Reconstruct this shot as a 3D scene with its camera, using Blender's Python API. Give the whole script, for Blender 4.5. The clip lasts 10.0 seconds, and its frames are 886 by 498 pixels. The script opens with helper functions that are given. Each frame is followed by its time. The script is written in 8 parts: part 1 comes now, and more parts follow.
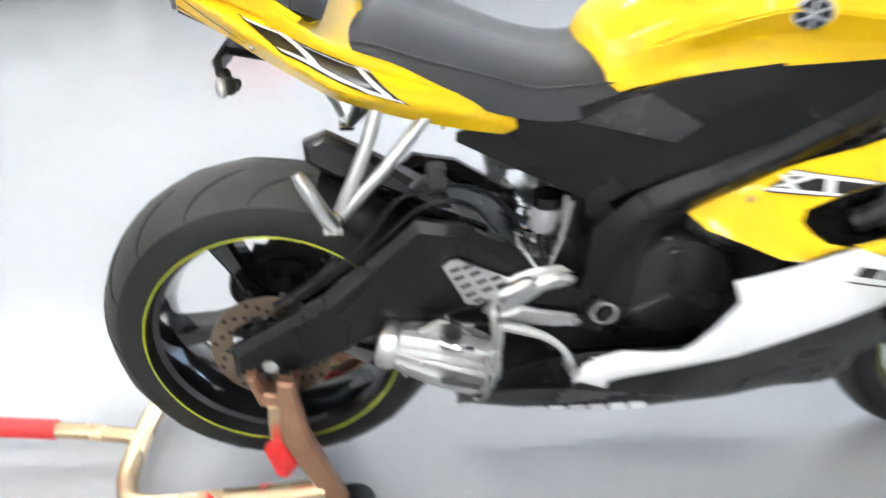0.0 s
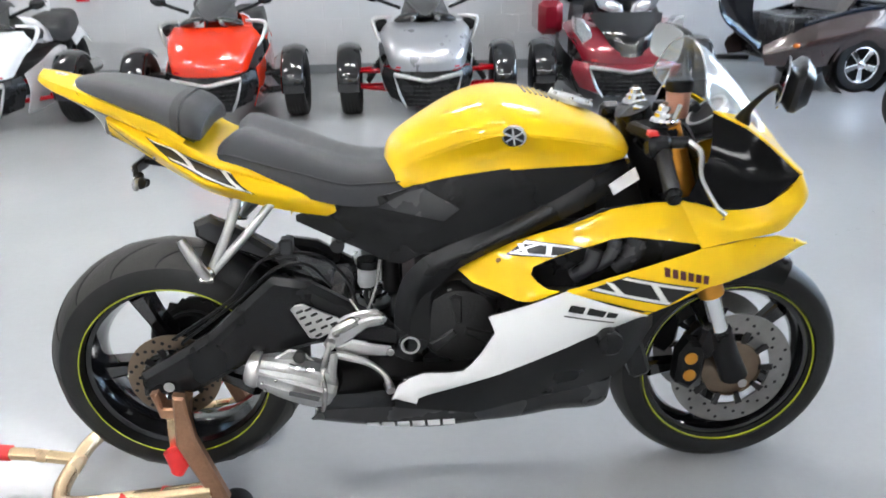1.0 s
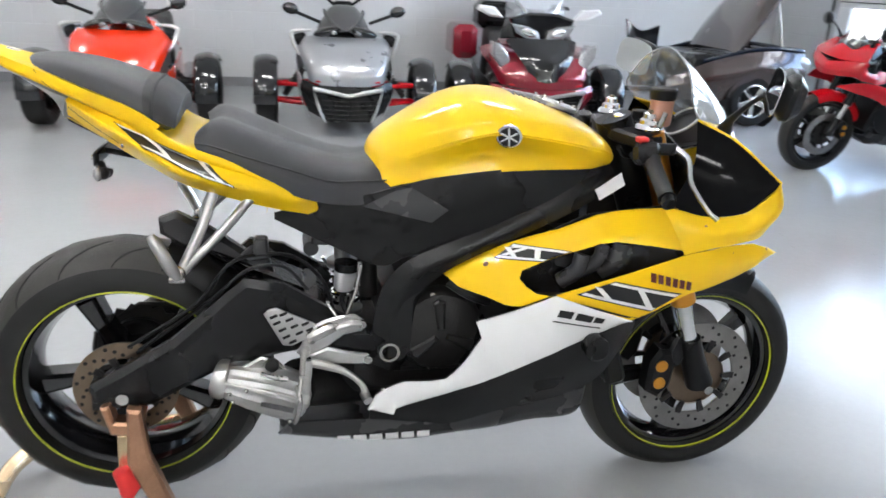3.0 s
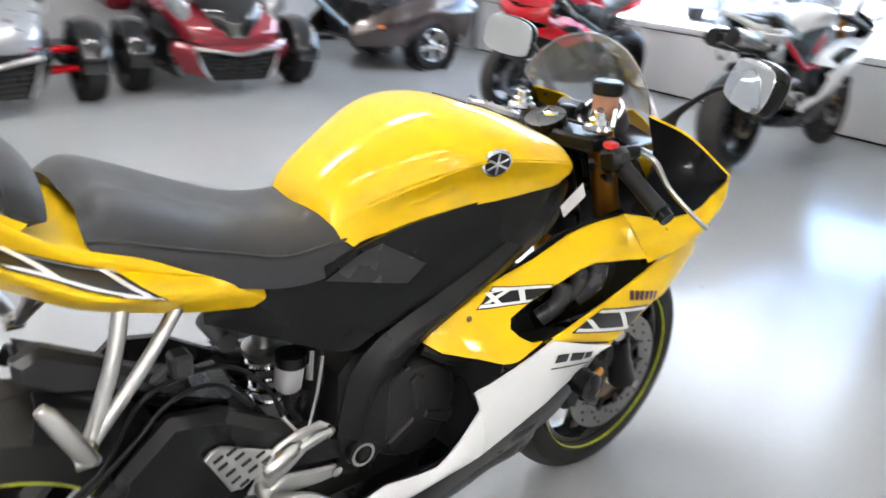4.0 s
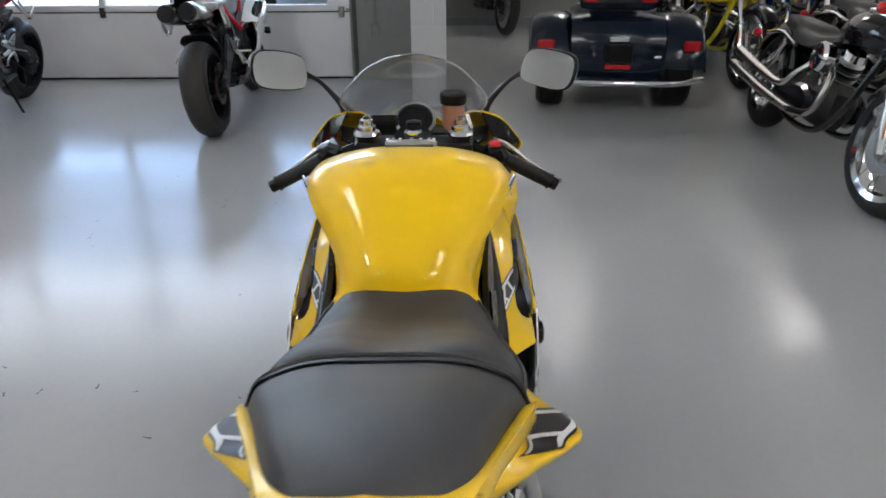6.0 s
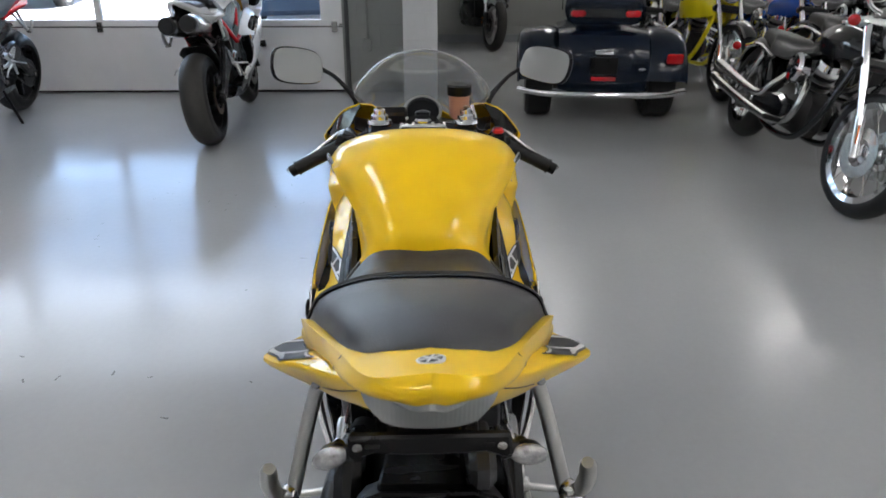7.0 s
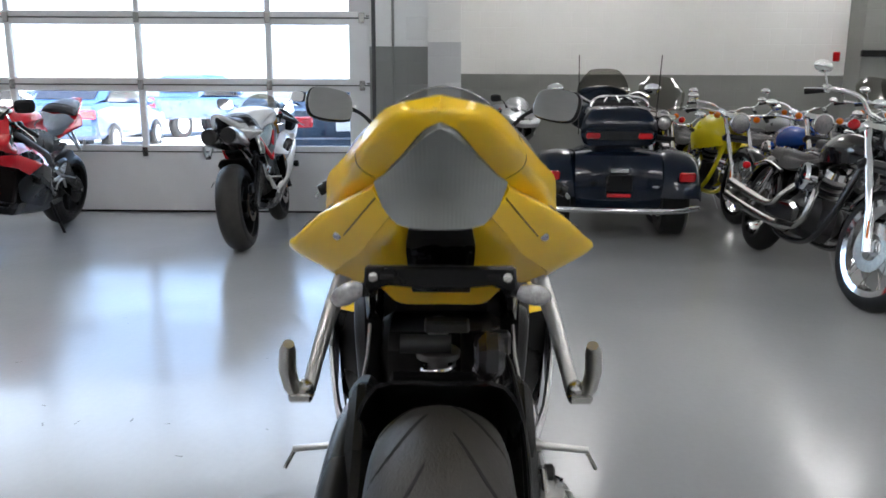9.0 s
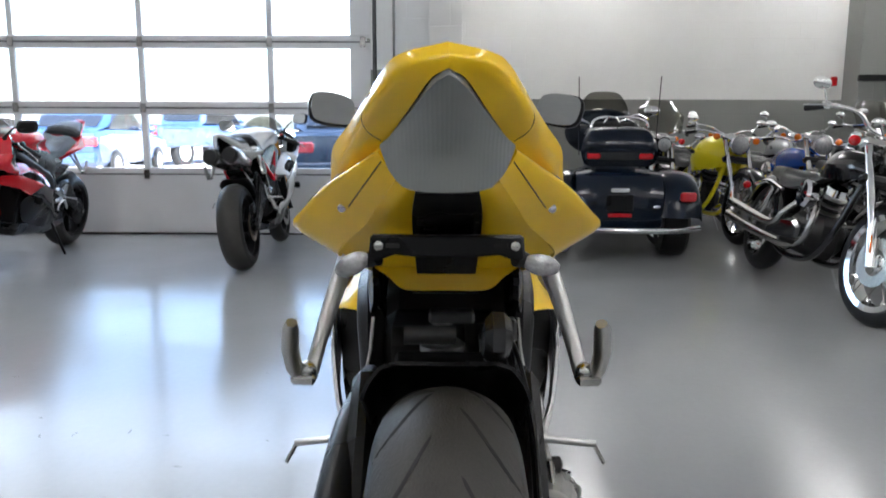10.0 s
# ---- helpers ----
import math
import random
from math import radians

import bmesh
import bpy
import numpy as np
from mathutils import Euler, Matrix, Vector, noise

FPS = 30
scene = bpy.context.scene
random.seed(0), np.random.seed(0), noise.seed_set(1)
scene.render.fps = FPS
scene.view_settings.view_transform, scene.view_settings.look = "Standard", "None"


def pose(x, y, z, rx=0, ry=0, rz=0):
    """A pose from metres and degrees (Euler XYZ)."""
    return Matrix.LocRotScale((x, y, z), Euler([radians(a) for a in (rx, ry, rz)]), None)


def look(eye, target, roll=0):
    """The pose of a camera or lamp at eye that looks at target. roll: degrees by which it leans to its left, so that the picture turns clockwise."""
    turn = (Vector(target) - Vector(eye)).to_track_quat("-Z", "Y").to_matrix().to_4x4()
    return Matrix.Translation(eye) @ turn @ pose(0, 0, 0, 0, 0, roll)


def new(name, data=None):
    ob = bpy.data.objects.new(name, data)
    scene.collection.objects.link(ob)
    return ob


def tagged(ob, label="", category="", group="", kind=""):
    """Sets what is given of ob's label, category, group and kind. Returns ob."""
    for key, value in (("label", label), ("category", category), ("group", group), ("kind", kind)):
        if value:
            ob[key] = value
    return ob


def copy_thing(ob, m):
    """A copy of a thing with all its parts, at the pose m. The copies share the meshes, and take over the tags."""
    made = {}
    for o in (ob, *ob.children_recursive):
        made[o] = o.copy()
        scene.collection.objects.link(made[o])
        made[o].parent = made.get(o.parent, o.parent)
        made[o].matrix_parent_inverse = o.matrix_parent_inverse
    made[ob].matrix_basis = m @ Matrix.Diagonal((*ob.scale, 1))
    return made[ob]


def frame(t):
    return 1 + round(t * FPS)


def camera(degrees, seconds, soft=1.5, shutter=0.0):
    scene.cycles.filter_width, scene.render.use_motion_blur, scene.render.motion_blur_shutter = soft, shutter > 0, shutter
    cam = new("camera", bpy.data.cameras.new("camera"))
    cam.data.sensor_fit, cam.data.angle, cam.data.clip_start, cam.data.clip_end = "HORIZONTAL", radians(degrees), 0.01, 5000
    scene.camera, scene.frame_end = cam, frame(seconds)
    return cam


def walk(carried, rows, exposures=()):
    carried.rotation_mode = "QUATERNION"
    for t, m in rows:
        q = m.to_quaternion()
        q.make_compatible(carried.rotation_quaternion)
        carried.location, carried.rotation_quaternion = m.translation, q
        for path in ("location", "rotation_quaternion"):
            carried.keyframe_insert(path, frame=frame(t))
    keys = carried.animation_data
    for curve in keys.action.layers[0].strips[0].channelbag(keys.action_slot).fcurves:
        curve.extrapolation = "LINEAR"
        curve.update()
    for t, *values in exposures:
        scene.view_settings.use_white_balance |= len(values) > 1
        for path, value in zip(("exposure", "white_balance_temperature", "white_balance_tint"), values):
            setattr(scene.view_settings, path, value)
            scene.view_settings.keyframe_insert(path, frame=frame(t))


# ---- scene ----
# ---------------------------------------------------------------- camera and path
cam = camera(61.4, 10.0, soft=1.6, shutter=0.5)
PATH = [
    (0, (0.276, -1.134, 1.197), (0.338, 0.575, 0.159), -1.4),
    (0.1, (0.282, -1.219, 1.199), (0.392, 0.507, 0.195), 0.1),
    (0.3, (0.377, -1.298, 1.262), (0.450, 0.457, 0.306), -0.8),
    (0.5, (0.43, -1.407, 1.292), (0.528, 0.377, 0.393), -0.8),
    (1, (0.586, -1.653, 1.304), (0.669, 0.2, 0.556), -1.2),
    (1.5, (0.598, -1.761, 1.267), (0.744, 0.123, 0.61), 1.4),
    (2, (0.583, -1.78, 1.253), (0.729, 0.103, 0.593), 0.9),
    (2.2, (0.583, -1.783, 1.26), (0.72, 0.1, 0.599), 0.8),
    (3.3, (0.269, -1.461, 1.233), (0.794, 0.333, 0.521), 2.5),
    (3.5, (0.188, -1.358, 1.283), (0.837, 0.383, 0.543), 1.8),
    (4, (0.008, -1.002, 1.275), (1.187, 0.414, 0.499), 4.2),
    (4.3, (-0.116, -0.789, 1.305), (1.307, 0.343, 0.471), 5.4),
    (4.5, (-0.206, -0.672, 1.306), (1.368, 0.278, 0.518), 5.7),
    (4.7, (-0.306, -0.578, 1.340), (1.314, 0.257, 0.516), 3.4),
    (5, (-0.368, -0.451, 1.365), (1.288, 0.245, 0.484), 2.1),
    (5.3, (-0.363, -0.270, 1.367), (1.396, 0.104, 0.492), 1.6),
    (5.5, (-0.378, -0.188, 1.395), (1.387, 0.006, 0.474), 0.1),
    (5.7, (-0.426, -0.117, 1.421), (1.369, -0.055, 0.542), -0.2),
    (6.8, (-0.626, -0.002, 1.403), (1.201, -0.03, 0.592), -0.4),
    (7, (-0.659, 0.006, 1.39), (1.177, -0.028, 0.595), 0.0),
    (7.3, (-0.715, 0.008, 1.380), (1.153, -0.010, 0.666), 0.9),
    (7.5, (-0.751, -0.001, 1.353), (1.132, -0.014, 0.679), 1.6),
    (7.8, (-0.810, -0.007, 1.323), (1.096, -0.020, 0.717), 0.8),
    (8, (-0.823, -0.004, 1.289), (1.089, -0.014, 0.703), 2.0),
    (8.2, (-0.830, -0.003, 1.254), (1.101, 0.002, 0.734), 1.4),
    (8.5, (-0.839, 0.004, 1.18), (1.1, 0.009, 0.691), 2.3),
    (8.7, (-0.838, 0.000, 1.132), (1.105, -0.002, 0.658), 1.1),
    (9, (-0.847, -0.006, 1.08), (1.113, 0.02, 0.684), 0.3),
    (9.2, (-0.852, -0.006, 1.041), (1.110, 0.016, 0.652), 0.7),
    (9.5, (-0.85, -0.004, 1.014), (1.116, -0.003, 0.642), 0.5),
    (9.7, (-0.851, -0.001, 1.006), (1.114, 0.013, 0.637), 0.7),
    (10, (-0.846, 0.001, 1.009), (1.128, 0.028, 0.69), 0.2),
]
walk(cam, [(t, look(eye, target, roll)) for t, eye, target, roll in PATH], exposures=[(0.0, 4.7, 6150, 11), (0.6, 4.3, 6150, 11), (2.6, 4.2, 6200, 11), (3.5, 4.15, 6350, 12), (4.0, 4.25, 6450, 12), (4.5, 3.9, 6500, 12), (5.0, 3.5, 6550, 13), (5.6, 3.3, 6450, 13), (7.5, 3.3, 6350, 12), (10.0, 3.4, 6250, 12)])

# ---------------------------------------------------------------- world, sun
world = bpy.data.worlds.new("sky")
world.use_nodes = True
scene.world = world
sky = world.node_tree.nodes.new("ShaderNodeTexSky")
sky.sky_type, sky.sun_disc = "NISHITA", False
sky.sun_elevation, sky.sun_rotation = radians(52), radians(-105)
sky.dust_density, sky.air_density = 3.0, 1.0
world.node_tree.links.new(sky.outputs[0], world.node_tree.nodes["Background"].inputs["Color"])
world.node_tree.nodes["Background"].inputs["Strength"].default_value = 0.15
sun = new("sun", bpy.data.lights.new("sun", "SUN"))
sun.data.energy, sun.data.angle, sun.data.color = 5.0, radians(0.6), (1.0, 0.96, 0.9)
sun.matrix_basis = look((-8, -2, 11), (0, 0, 0))
# added area lamp standing in for sky light outside the overhead door's upper panes
window_light = new("window_light", bpy.data.lights.new("window_light", "AREA"))
window_light.data.shape, window_light.data.size, window_light.data.size_y = "RECTANGLE", 5.0, 1.15
window_light.data.energy, window_light.data.color = 12.0, (0.90, 0.95, 1.0)
window_light.matrix_basis = look((6.42, 3.41, 2.42), (0.0, 3.41, 2.42))


# ---------------------------------------------------------------- materials
def mat(name, color, rough=0.5, metal=0.0, coat=0.0, vary=0.12, scale=6.0, bump=0.0, grain=180.0, rough_vary=0.12, spec=0.5):
    """A painted, plastic, rubber or metal surface with broad and fine variation."""
    m = bpy.data.materials.new(name)
    m.use_nodes = True
    nt = m.node_tree
    b = nt.nodes["Principled BSDF"]
    link = nt.links.new
    b.inputs["Metallic"].default_value = metal
    b.inputs["Coat Weight"].default_value = coat
    b.inputs["Coat Roughness"].default_value = 0.04
    b.inputs["Specular IOR Level"].default_value = spec
    co = nt.nodes.new("ShaderNodeTexCoord")
    broad, fine = nt.nodes.new("ShaderNodeTexNoise"), nt.nodes.new("ShaderNodeTexNoise")
    broad.inputs["Scale"].default_value, broad.inputs["Detail"].default_value = scale, 4
    fine.inputs["Scale"].default_value, fine.inputs["Detail"].default_value = grain, 3
    link(co.outputs["Object"], broad.inputs["Vector"])
    link(co.outputs["Object"], fine.inputs["Vector"])
    both = nt.nodes.new("ShaderNodeMath")
    both.operation = "MULTIPLY_ADD"
    both.inputs[1].default_value = 0.35
    link(fine.outputs["Fac"], both.inputs[0])
    link(broad.outputs["Fac"], both.inputs[2])
    ramp = nt.nodes.new("ShaderNodeMapRange")
    ramp.inputs["From Min"].default_value, ramp.inputs["From Max"].default_value = 0.35, 1.0
    ramp.inputs["To Min"].default_value, ramp.inputs["To Max"].default_value = 1 - vary, 1 + vary
    link(both.outputs[0], ramp.inputs["Value"])
    tone = nt.nodes.new("ShaderNodeVectorMath")
    tone.operation = "SCALE"
    tone.inputs[0].default_value = color
    link(ramp.outputs["Result"], tone.inputs["Scale"])
    link(tone.outputs[0], b.inputs["Base Color"])
    rr = nt.nodes.new("ShaderNodeMapRange")
    rr.inputs["From Min"].default_value, rr.inputs["From Max"].default_value = 0.3, 0.75
    rr.inputs["To Min"].default_value, rr.inputs["To Max"].default_value = max(0.02, rough * (1 - rough_vary)), min(1, rough * (1 + rough_vary))
    link(broad.outputs["Fac"], rr.inputs["Value"])
    link(rr.outputs["Result"], b.inputs["Roughness"])
    if bump:
        bp = nt.nodes.new("ShaderNodeBump")
        bp.inputs["Strength"].default_value, bp.inputs["Distance"].default_value = bump, 0.002
        link(fine.outputs["Fac"], bp.inputs["Height"])
        link(bp.outputs["Normal"], b.inputs["Normal"])
    return m


def clear(name, tint, gloss=0.12, rough=0.02, painted_sheen=0.0):
    """Thin clear sheet: lets light straight through, with a share of gloss that grows at grazing angles."""
    m = bpy.data.materials.new(name)
    m.use_nodes = True
    nt = m.node_tree
    nt.nodes.remove(nt.nodes["Principled BSDF"])
    a, g, mix, fr = (nt.nodes.new(k) for k in ("ShaderNodeBsdfTransparent", "ShaderNodeBsdfGlossy", "ShaderNodeMixShader", "ShaderNodeLayerWeight"))
    a.inputs["Color"].default_value = (*tint, 1)
    g.inputs["Roughness"].default_value = rough
    fr.inputs["Blend"].default_value = 0.25
    gain = nt.nodes.new("ShaderNodeMath")
    gain.operation = "MULTIPLY_ADD"
    gain.inputs[1].default_value, gain.inputs[2].default_value = 0.5, gloss
    nt.links.new(fr.outputs["Facing"], gain.inputs[0])
    nt.links.new(gain.outputs[0], mix.inputs[0])
    nt.links.new(a.outputs[0], mix.inputs[1])
    nt.links.new(g.outputs[0], mix.inputs[2])
    nt.links.new(mix.outputs[0], nt.nodes["Material Output"].inputs["Surface"])
    # pale diffuse colour painted in for the reflection of bright surroundings
    if painted_sheen:
        d, veil = nt.nodes.new("ShaderNodeBsdfDiffuse"), nt.nodes.new("ShaderNodeMixShader")
        d.inputs["Color"].default_value = (0.75, 0.80, 0.86, 1)
        veil.inputs[0].default_value = painted_sheen
        nt.links.new(mix.outputs[0], veil.inputs[1])
        nt.links.new(d.outputs[0], veil.inputs[2])
        nt.links.new(veil.outputs[0], nt.nodes["Material Output"].inputs["Surface"])
    return m


def glow(name, color, strength):
    m = bpy.data.materials.new(name)
    m.use_nodes = True
    b = m.node_tree.nodes["Principled BSDF"]
    b.inputs["Base Color"].default_value = (0.9, 0.9, 0.9, 1)
    b.inputs["Emission Color"].default_value = (*color, 1)
    b.inputs["Emission Strength"].default_value = strength
    return m


YELLOW = mat("yellow_gloss_paint", (0.87, 0.545, 0.003), 0.45, coat=0.55, vary=0.03, scale=3, spec=0.15)
WHITE_PAINT = mat("white_gloss_paint", (0.80, 0.80, 0.80), 0.25, coat=0.8, vary=0.03)
RED_PAINT = mat("red_gloss_paint", (0.55, 0.005, 0.012), 0.22, coat=0.5, spec=0.35, vary=0.06)
ORANGE_PAINT = mat("orange_red_gloss_paint", (0.82, 0.038, 0.006), 0.22, coat=1.0, vary=0.05)
SILVER_PAINT = mat("silver_metallic_paint", (0.38, 0.39, 0.41), 0.3, metal=0.55, coat=1.0, vary=0.05)
MAROON_PAINT = mat("maroon_metallic_paint", (0.24, 0.008, 0.02), 0.22, metal=0.2, coat=1.0, vary=0.06)
NAVY_PAINT = mat("navy_metallic_paint", (0.002, 0.007, 0.020), 0.2, coat=0.25, vary=0.08, spec=0.35)
BROWN_PAINT = mat("brown_metallic_paint", (0.060, 0.040, 0.035), 0.25, metal=0.4, coat=1.0, vary=0.08)
TRUCK_BLUE = mat("blue_truck_paint", (0.018, 0.045, 0.11), 0.3, coat=0.5, vary=0.06)
SEDAN_GREY = mat("blue_grey_sedan_paint", (0.03, 0.05, 0.08), 0.3, coat=0.5, vary=0.06)
BLUE_PAINT = mat("blue_gloss_paint", (0.01, 0.07, 0.42), 0.2, coat=1.0, vary=0.05)
BLACK_PAINT = mat("black_gloss_paint", (0.006, 0.006, 0.007), 0.12, coat=0.6, vary=0.1)
BLACK_SATIN = mat("black_satin_paint", (0.007, 0.007, 0.0075), 0.30, vary=0.2, bump=0.1, grain=500, spec=0.24)
BLACK_PLASTIC = mat("black_moulded_plastic", (0.007, 0.007, 0.0075), 0.28, vary=0.25, bump=0.2, grain=900, spec=0.26, rough_vary=0.3)
GREY_PLASTIC = mat("dark_grey_satin_plastic", (0.065, 0.066, 0.068), 0.4, vary=0.15, bump=0.15, grain=700)
SILVER_DECAL = mat("silver_emblem_foil", (0.62, 0.62, 0.63), 0.4, metal=0.2, vary=0.05)
CHARCOAL_PLASTIC = mat("charcoal_gloss_plastic", (0.028, 0.028, 0.030), 0.28, vary=0.15, bump=0.1, grain=700)
SEAT_VINYL = mat("charcoal_seat_vinyl", (0.034, 0.035, 0.039), 0.42, vary=0.2, scale=9, bump=0.5, grain=700)
SEAT_SIDE = mat("black_seat_vinyl", (0.016, 0.016, 0.017), 0.5, vary=0.2, bump=0.5, grain=700)
RUBBER = mat("tyre_rubber", (0.011, 0.011, 0.011), 0.50, vary=0.25, spec=0.3, scale=20, bump=0.4, grain=400)
TREAD = mat("tyre_tread_rubber", (0.026, 0.024, 0.021), 0.55, vary=0.4, scale=22, bump=0.6, grain=300)
# near-black colour painted in for the shade inside grooves, holes, slots and gaps
RECESS_SHADE = mat("painted_recess_shade", (0.008, 0.008, 0.008), 0.8)
ALLOY = mat("brushed_aluminium", (0.52, 0.52, 0.51), 0.34, metal=1.0, vary=0.1, scale=15, bump=0.1, grain=300)
MUFFLER = mat("dull_cast_aluminium", (0.46, 0.46, 0.455), 0.46, metal=1.0, vary=0.2, scale=18, bump=0.35, grain=160)
STEEL = mat("brushed_steel", (0.50, 0.49, 0.47), 0.25, metal=1.0, vary=0.15, scale=20, bump=0.12, grain=400)
CHROME = mat("polished_chrome", (0.86, 0.87, 0.88), 0.06, metal=1.0, vary=0.03)
DARK_METAL = mat("dark_cast_metal", (0.028, 0.027, 0.027), 0.45, metal=0.6, vary=0.25, scale=12, bump=0.4, grain=220)
GOLD = mat("gold_anodised_metal", (0.72, 0.32, 0.045), 0.3, metal=0.9, vary=0.08)
ZINC = mat("yellow_zinc_plating", (0.66, 0.49, 0.30), 0.26, metal=0.9, vary=0.3, scale=9, bump=0.1)
RUST = mat("copper_brown_plating", (0.36, 0.20, 0.12), 0.35, metal=0.7, vary=0.3, scale=14)
DISC_STEEL = mat("ground_disc_steel", (0.26, 0.25, 0.24), 0.32, metal=1.0, vary=0.2, scale=20)
RESERVOIR_GREY = mat("cloudy_grey_plastic", (0.33, 0.33, 0.34), 0.35, vary=0.08)
BRONZE = mat("heat_tinted_disc_steel", (0.19, 0.145, 0.105), 0.35, metal=1.0, vary=0.2, scale=20)
RED_RUBBER = mat("red_rubber", (0.65, 0.025, 0.025), 0.5)
RED_LENS = mat("red_lens_plastic", (0.55, 0.008, 0.012), 0.12, coat=1.0, vary=0.1)
AMBER_LENS = mat("amber_lens_plastic", (0.75, 0.16, 0.01), 0.15, coat=1.0)
CLEAR_LENS = mat("clear_lens_plastic", (0.36, 0.36, 0.37), 0.16, metal=0.5, coat=1.0, vary=0.5, scale=90, bump=0.6, grain=260)
LIME = mat("lime_rim_tape", (0.42, 0.46, 0.012), 0.35, vary=0.05)
DECAL_WHITE = mat("white_vinyl_film", (0.78, 0.78, 0.78), 0.3, coat=0.5, vary=0.02)
DECAL_BLACK = mat("black_vinyl_film", (0.012, 0.012, 0.013), 0.30, spec=0.3, coat=0.12, vary=0.05)
MARK_RED = mat("dark_red_vinyl_film", (0.10, 0.016, 0.012), 0.3, coat=0.4, vary=0.05)
HEADLAMP = mat("dark_headlamp_plastic", (0.004, 0.004, 0.0045), 0.08, vary=0.1, spec=0.12)
FLUID = mat("amber_fluid_bottle", (0.42, 0.20, 0.13), 0.35, coat=0.4, vary=0.1)
SCREEN = clear("clear_windscreen", (0.90, 0.93, 0.96), 0.18, 0.08, 0.26)
SMOKE = clear("smoked_windscreen", (0.35, 0.34, 0.30), 0.08, 0.05)
PANE = clear("window_glass", (0.93, 0.96, 0.98), 0.02, 0.01)
MIRROR = mat("mirror_glass", (0.66, 0.67, 0.68), 0.015, metal=1.0, vary=0.0, rough_vary=0.0)


def lamp_lens():
    """The ribbed clear lens of the tail lamp over its bright reflector."""
    m = mat("ribbed_tail_lens", (0.27, 0.285, 0.275), 0.3, metal=0.1, coat=0.3, vary=0.03, scale=6, rough_vary=0.05)
    nt = m.node_tree
    co, w, w2, add, bp = (nt.nodes.new(k) for k in ("ShaderNodeTexCoord", "ShaderNodeTexWave", "ShaderNodeTexWave", "ShaderNodeMath", "ShaderNodeBump"))
    w.bands_direction, w2.bands_direction = "Y", "Z"
    w.inputs["Scale"].default_value, w2.inputs["Scale"].default_value = 70, 16
    w.inputs["Distortion"].default_value = w2.inputs["Distortion"].default_value = 1.2
    bp.inputs["Strength"].default_value, bp.inputs["Distance"].default_value = 0.10, 0.002
    for wave in (w, w2):
        nt.links.new(co.outputs["Object"], wave.inputs["Vector"])
    nt.links.new(w.outputs["Fac"], add.inputs[0])
    nt.links.new(w2.outputs["Fac"], add.inputs[1])
    nt.links.new(add.outputs[0], bp.inputs["Height"])
    nt.links.new(bp.outputs["Normal"], nt.nodes["Principled BSDF"].inputs["Normal"])
    return m


TAIL_LENS = lamp_lens()


def floor_paint():
    """Grey epoxy floor: glossy, with scuffs, dust and a slightly uneven coat."""
    m = mat("grey_epoxy_floor", (0.34, 0.345, 0.35), 0.18, vary=0.06, scale=0.7, grain=40, rough_vary=0.35, spec=0.27)
    nt = m.node_tree
    b = nt.nodes["Principled BSDF"]
    co = nt.nodes.new("ShaderNodeTexCoord")
    wave, speck = nt.nodes.new("ShaderNodeTexNoise"), nt.nodes.new("ShaderNodeTexNoise")
    wave.inputs["Scale"].default_value, wave.inputs["Detail"].default_value = 1.6, 6
    speck.inputs["Scale"].default_value, speck.inputs["Detail"].default_value = 22, 6
    height = nt.nodes.new("ShaderNodeMath")
    height.operation = "MULTIPLY_ADD"
    height.inputs[1].default_value = 0.16
    nt.links.new(co.outputs["Object"], wave.inputs["Vector"])
    nt.links.new(co.outputs["Object"], speck.inputs["Vector"])
    nt.links.new(speck.outputs["Fac"], height.inputs[0])
    nt.links.new(wave.outputs["Fac"], height.inputs[2])
    bp = nt.nodes.new("ShaderNodeBump")
    bp.inputs["Strength"].default_value, bp.inputs["Distance"].default_value = 0.22, 0.02
    nt.links.new(height.outputs[0], bp.inputs["Height"])
    nt.links.new(bp.outputs["Normal"], b.inputs["Normal"])
    return m


FLOOR = floor_paint()


def block_wall(name, color):
    """Painted concrete blocks: courses of 0.2 m show as shallow joints."""
    m = mat(name, color, 0.5, vary=0.05, scale=1.2, grain=60)
    nt = m.node_tree
    co, br, bp, mp = (nt.nodes.new(k) for k in ("ShaderNodeTexCoord", "ShaderNodeTexBrick", "ShaderNodeBump", "ShaderNodeSeparateXYZ"))
    cm, ad = nt.nodes.new("ShaderNodeCombineXYZ"), nt.nodes.new("ShaderNodeMath")
    nt.links.new(co.outputs["Object"], mp.inputs[0])
    nt.links.new(mp.outputs[0], ad.inputs[0])
    nt.links.new(mp.outputs[1], ad.inputs[1])
    nt.links.new(ad.outputs[0], cm.inputs[0])
    nt.links.new(mp.outputs[2], cm.inputs[1])
    br.inputs["Scale"].default_value = 1.0
    br.inputs["Brick Width"].default_value, br.inputs["Row Height"].default_value = 0.4, 0.2
    br.inputs["Mortar Size"].default_value, br.inputs["Mortar Smooth"].default_value = 0.006, 0.6
    nt.links.new(cm.outputs[0], br.inputs["Vector"])
    bp.invert = True
    bp.inputs["Strength"].default_value, bp.inputs["Distance"].default_value = 0.5, 0.004
    nt.links.new(br.outputs["Fac"], bp.inputs["Height"])
    nt.links.new(bp.outputs["Normal"], nt.nodes["Principled BSDF"].inputs["Normal"])
    return m


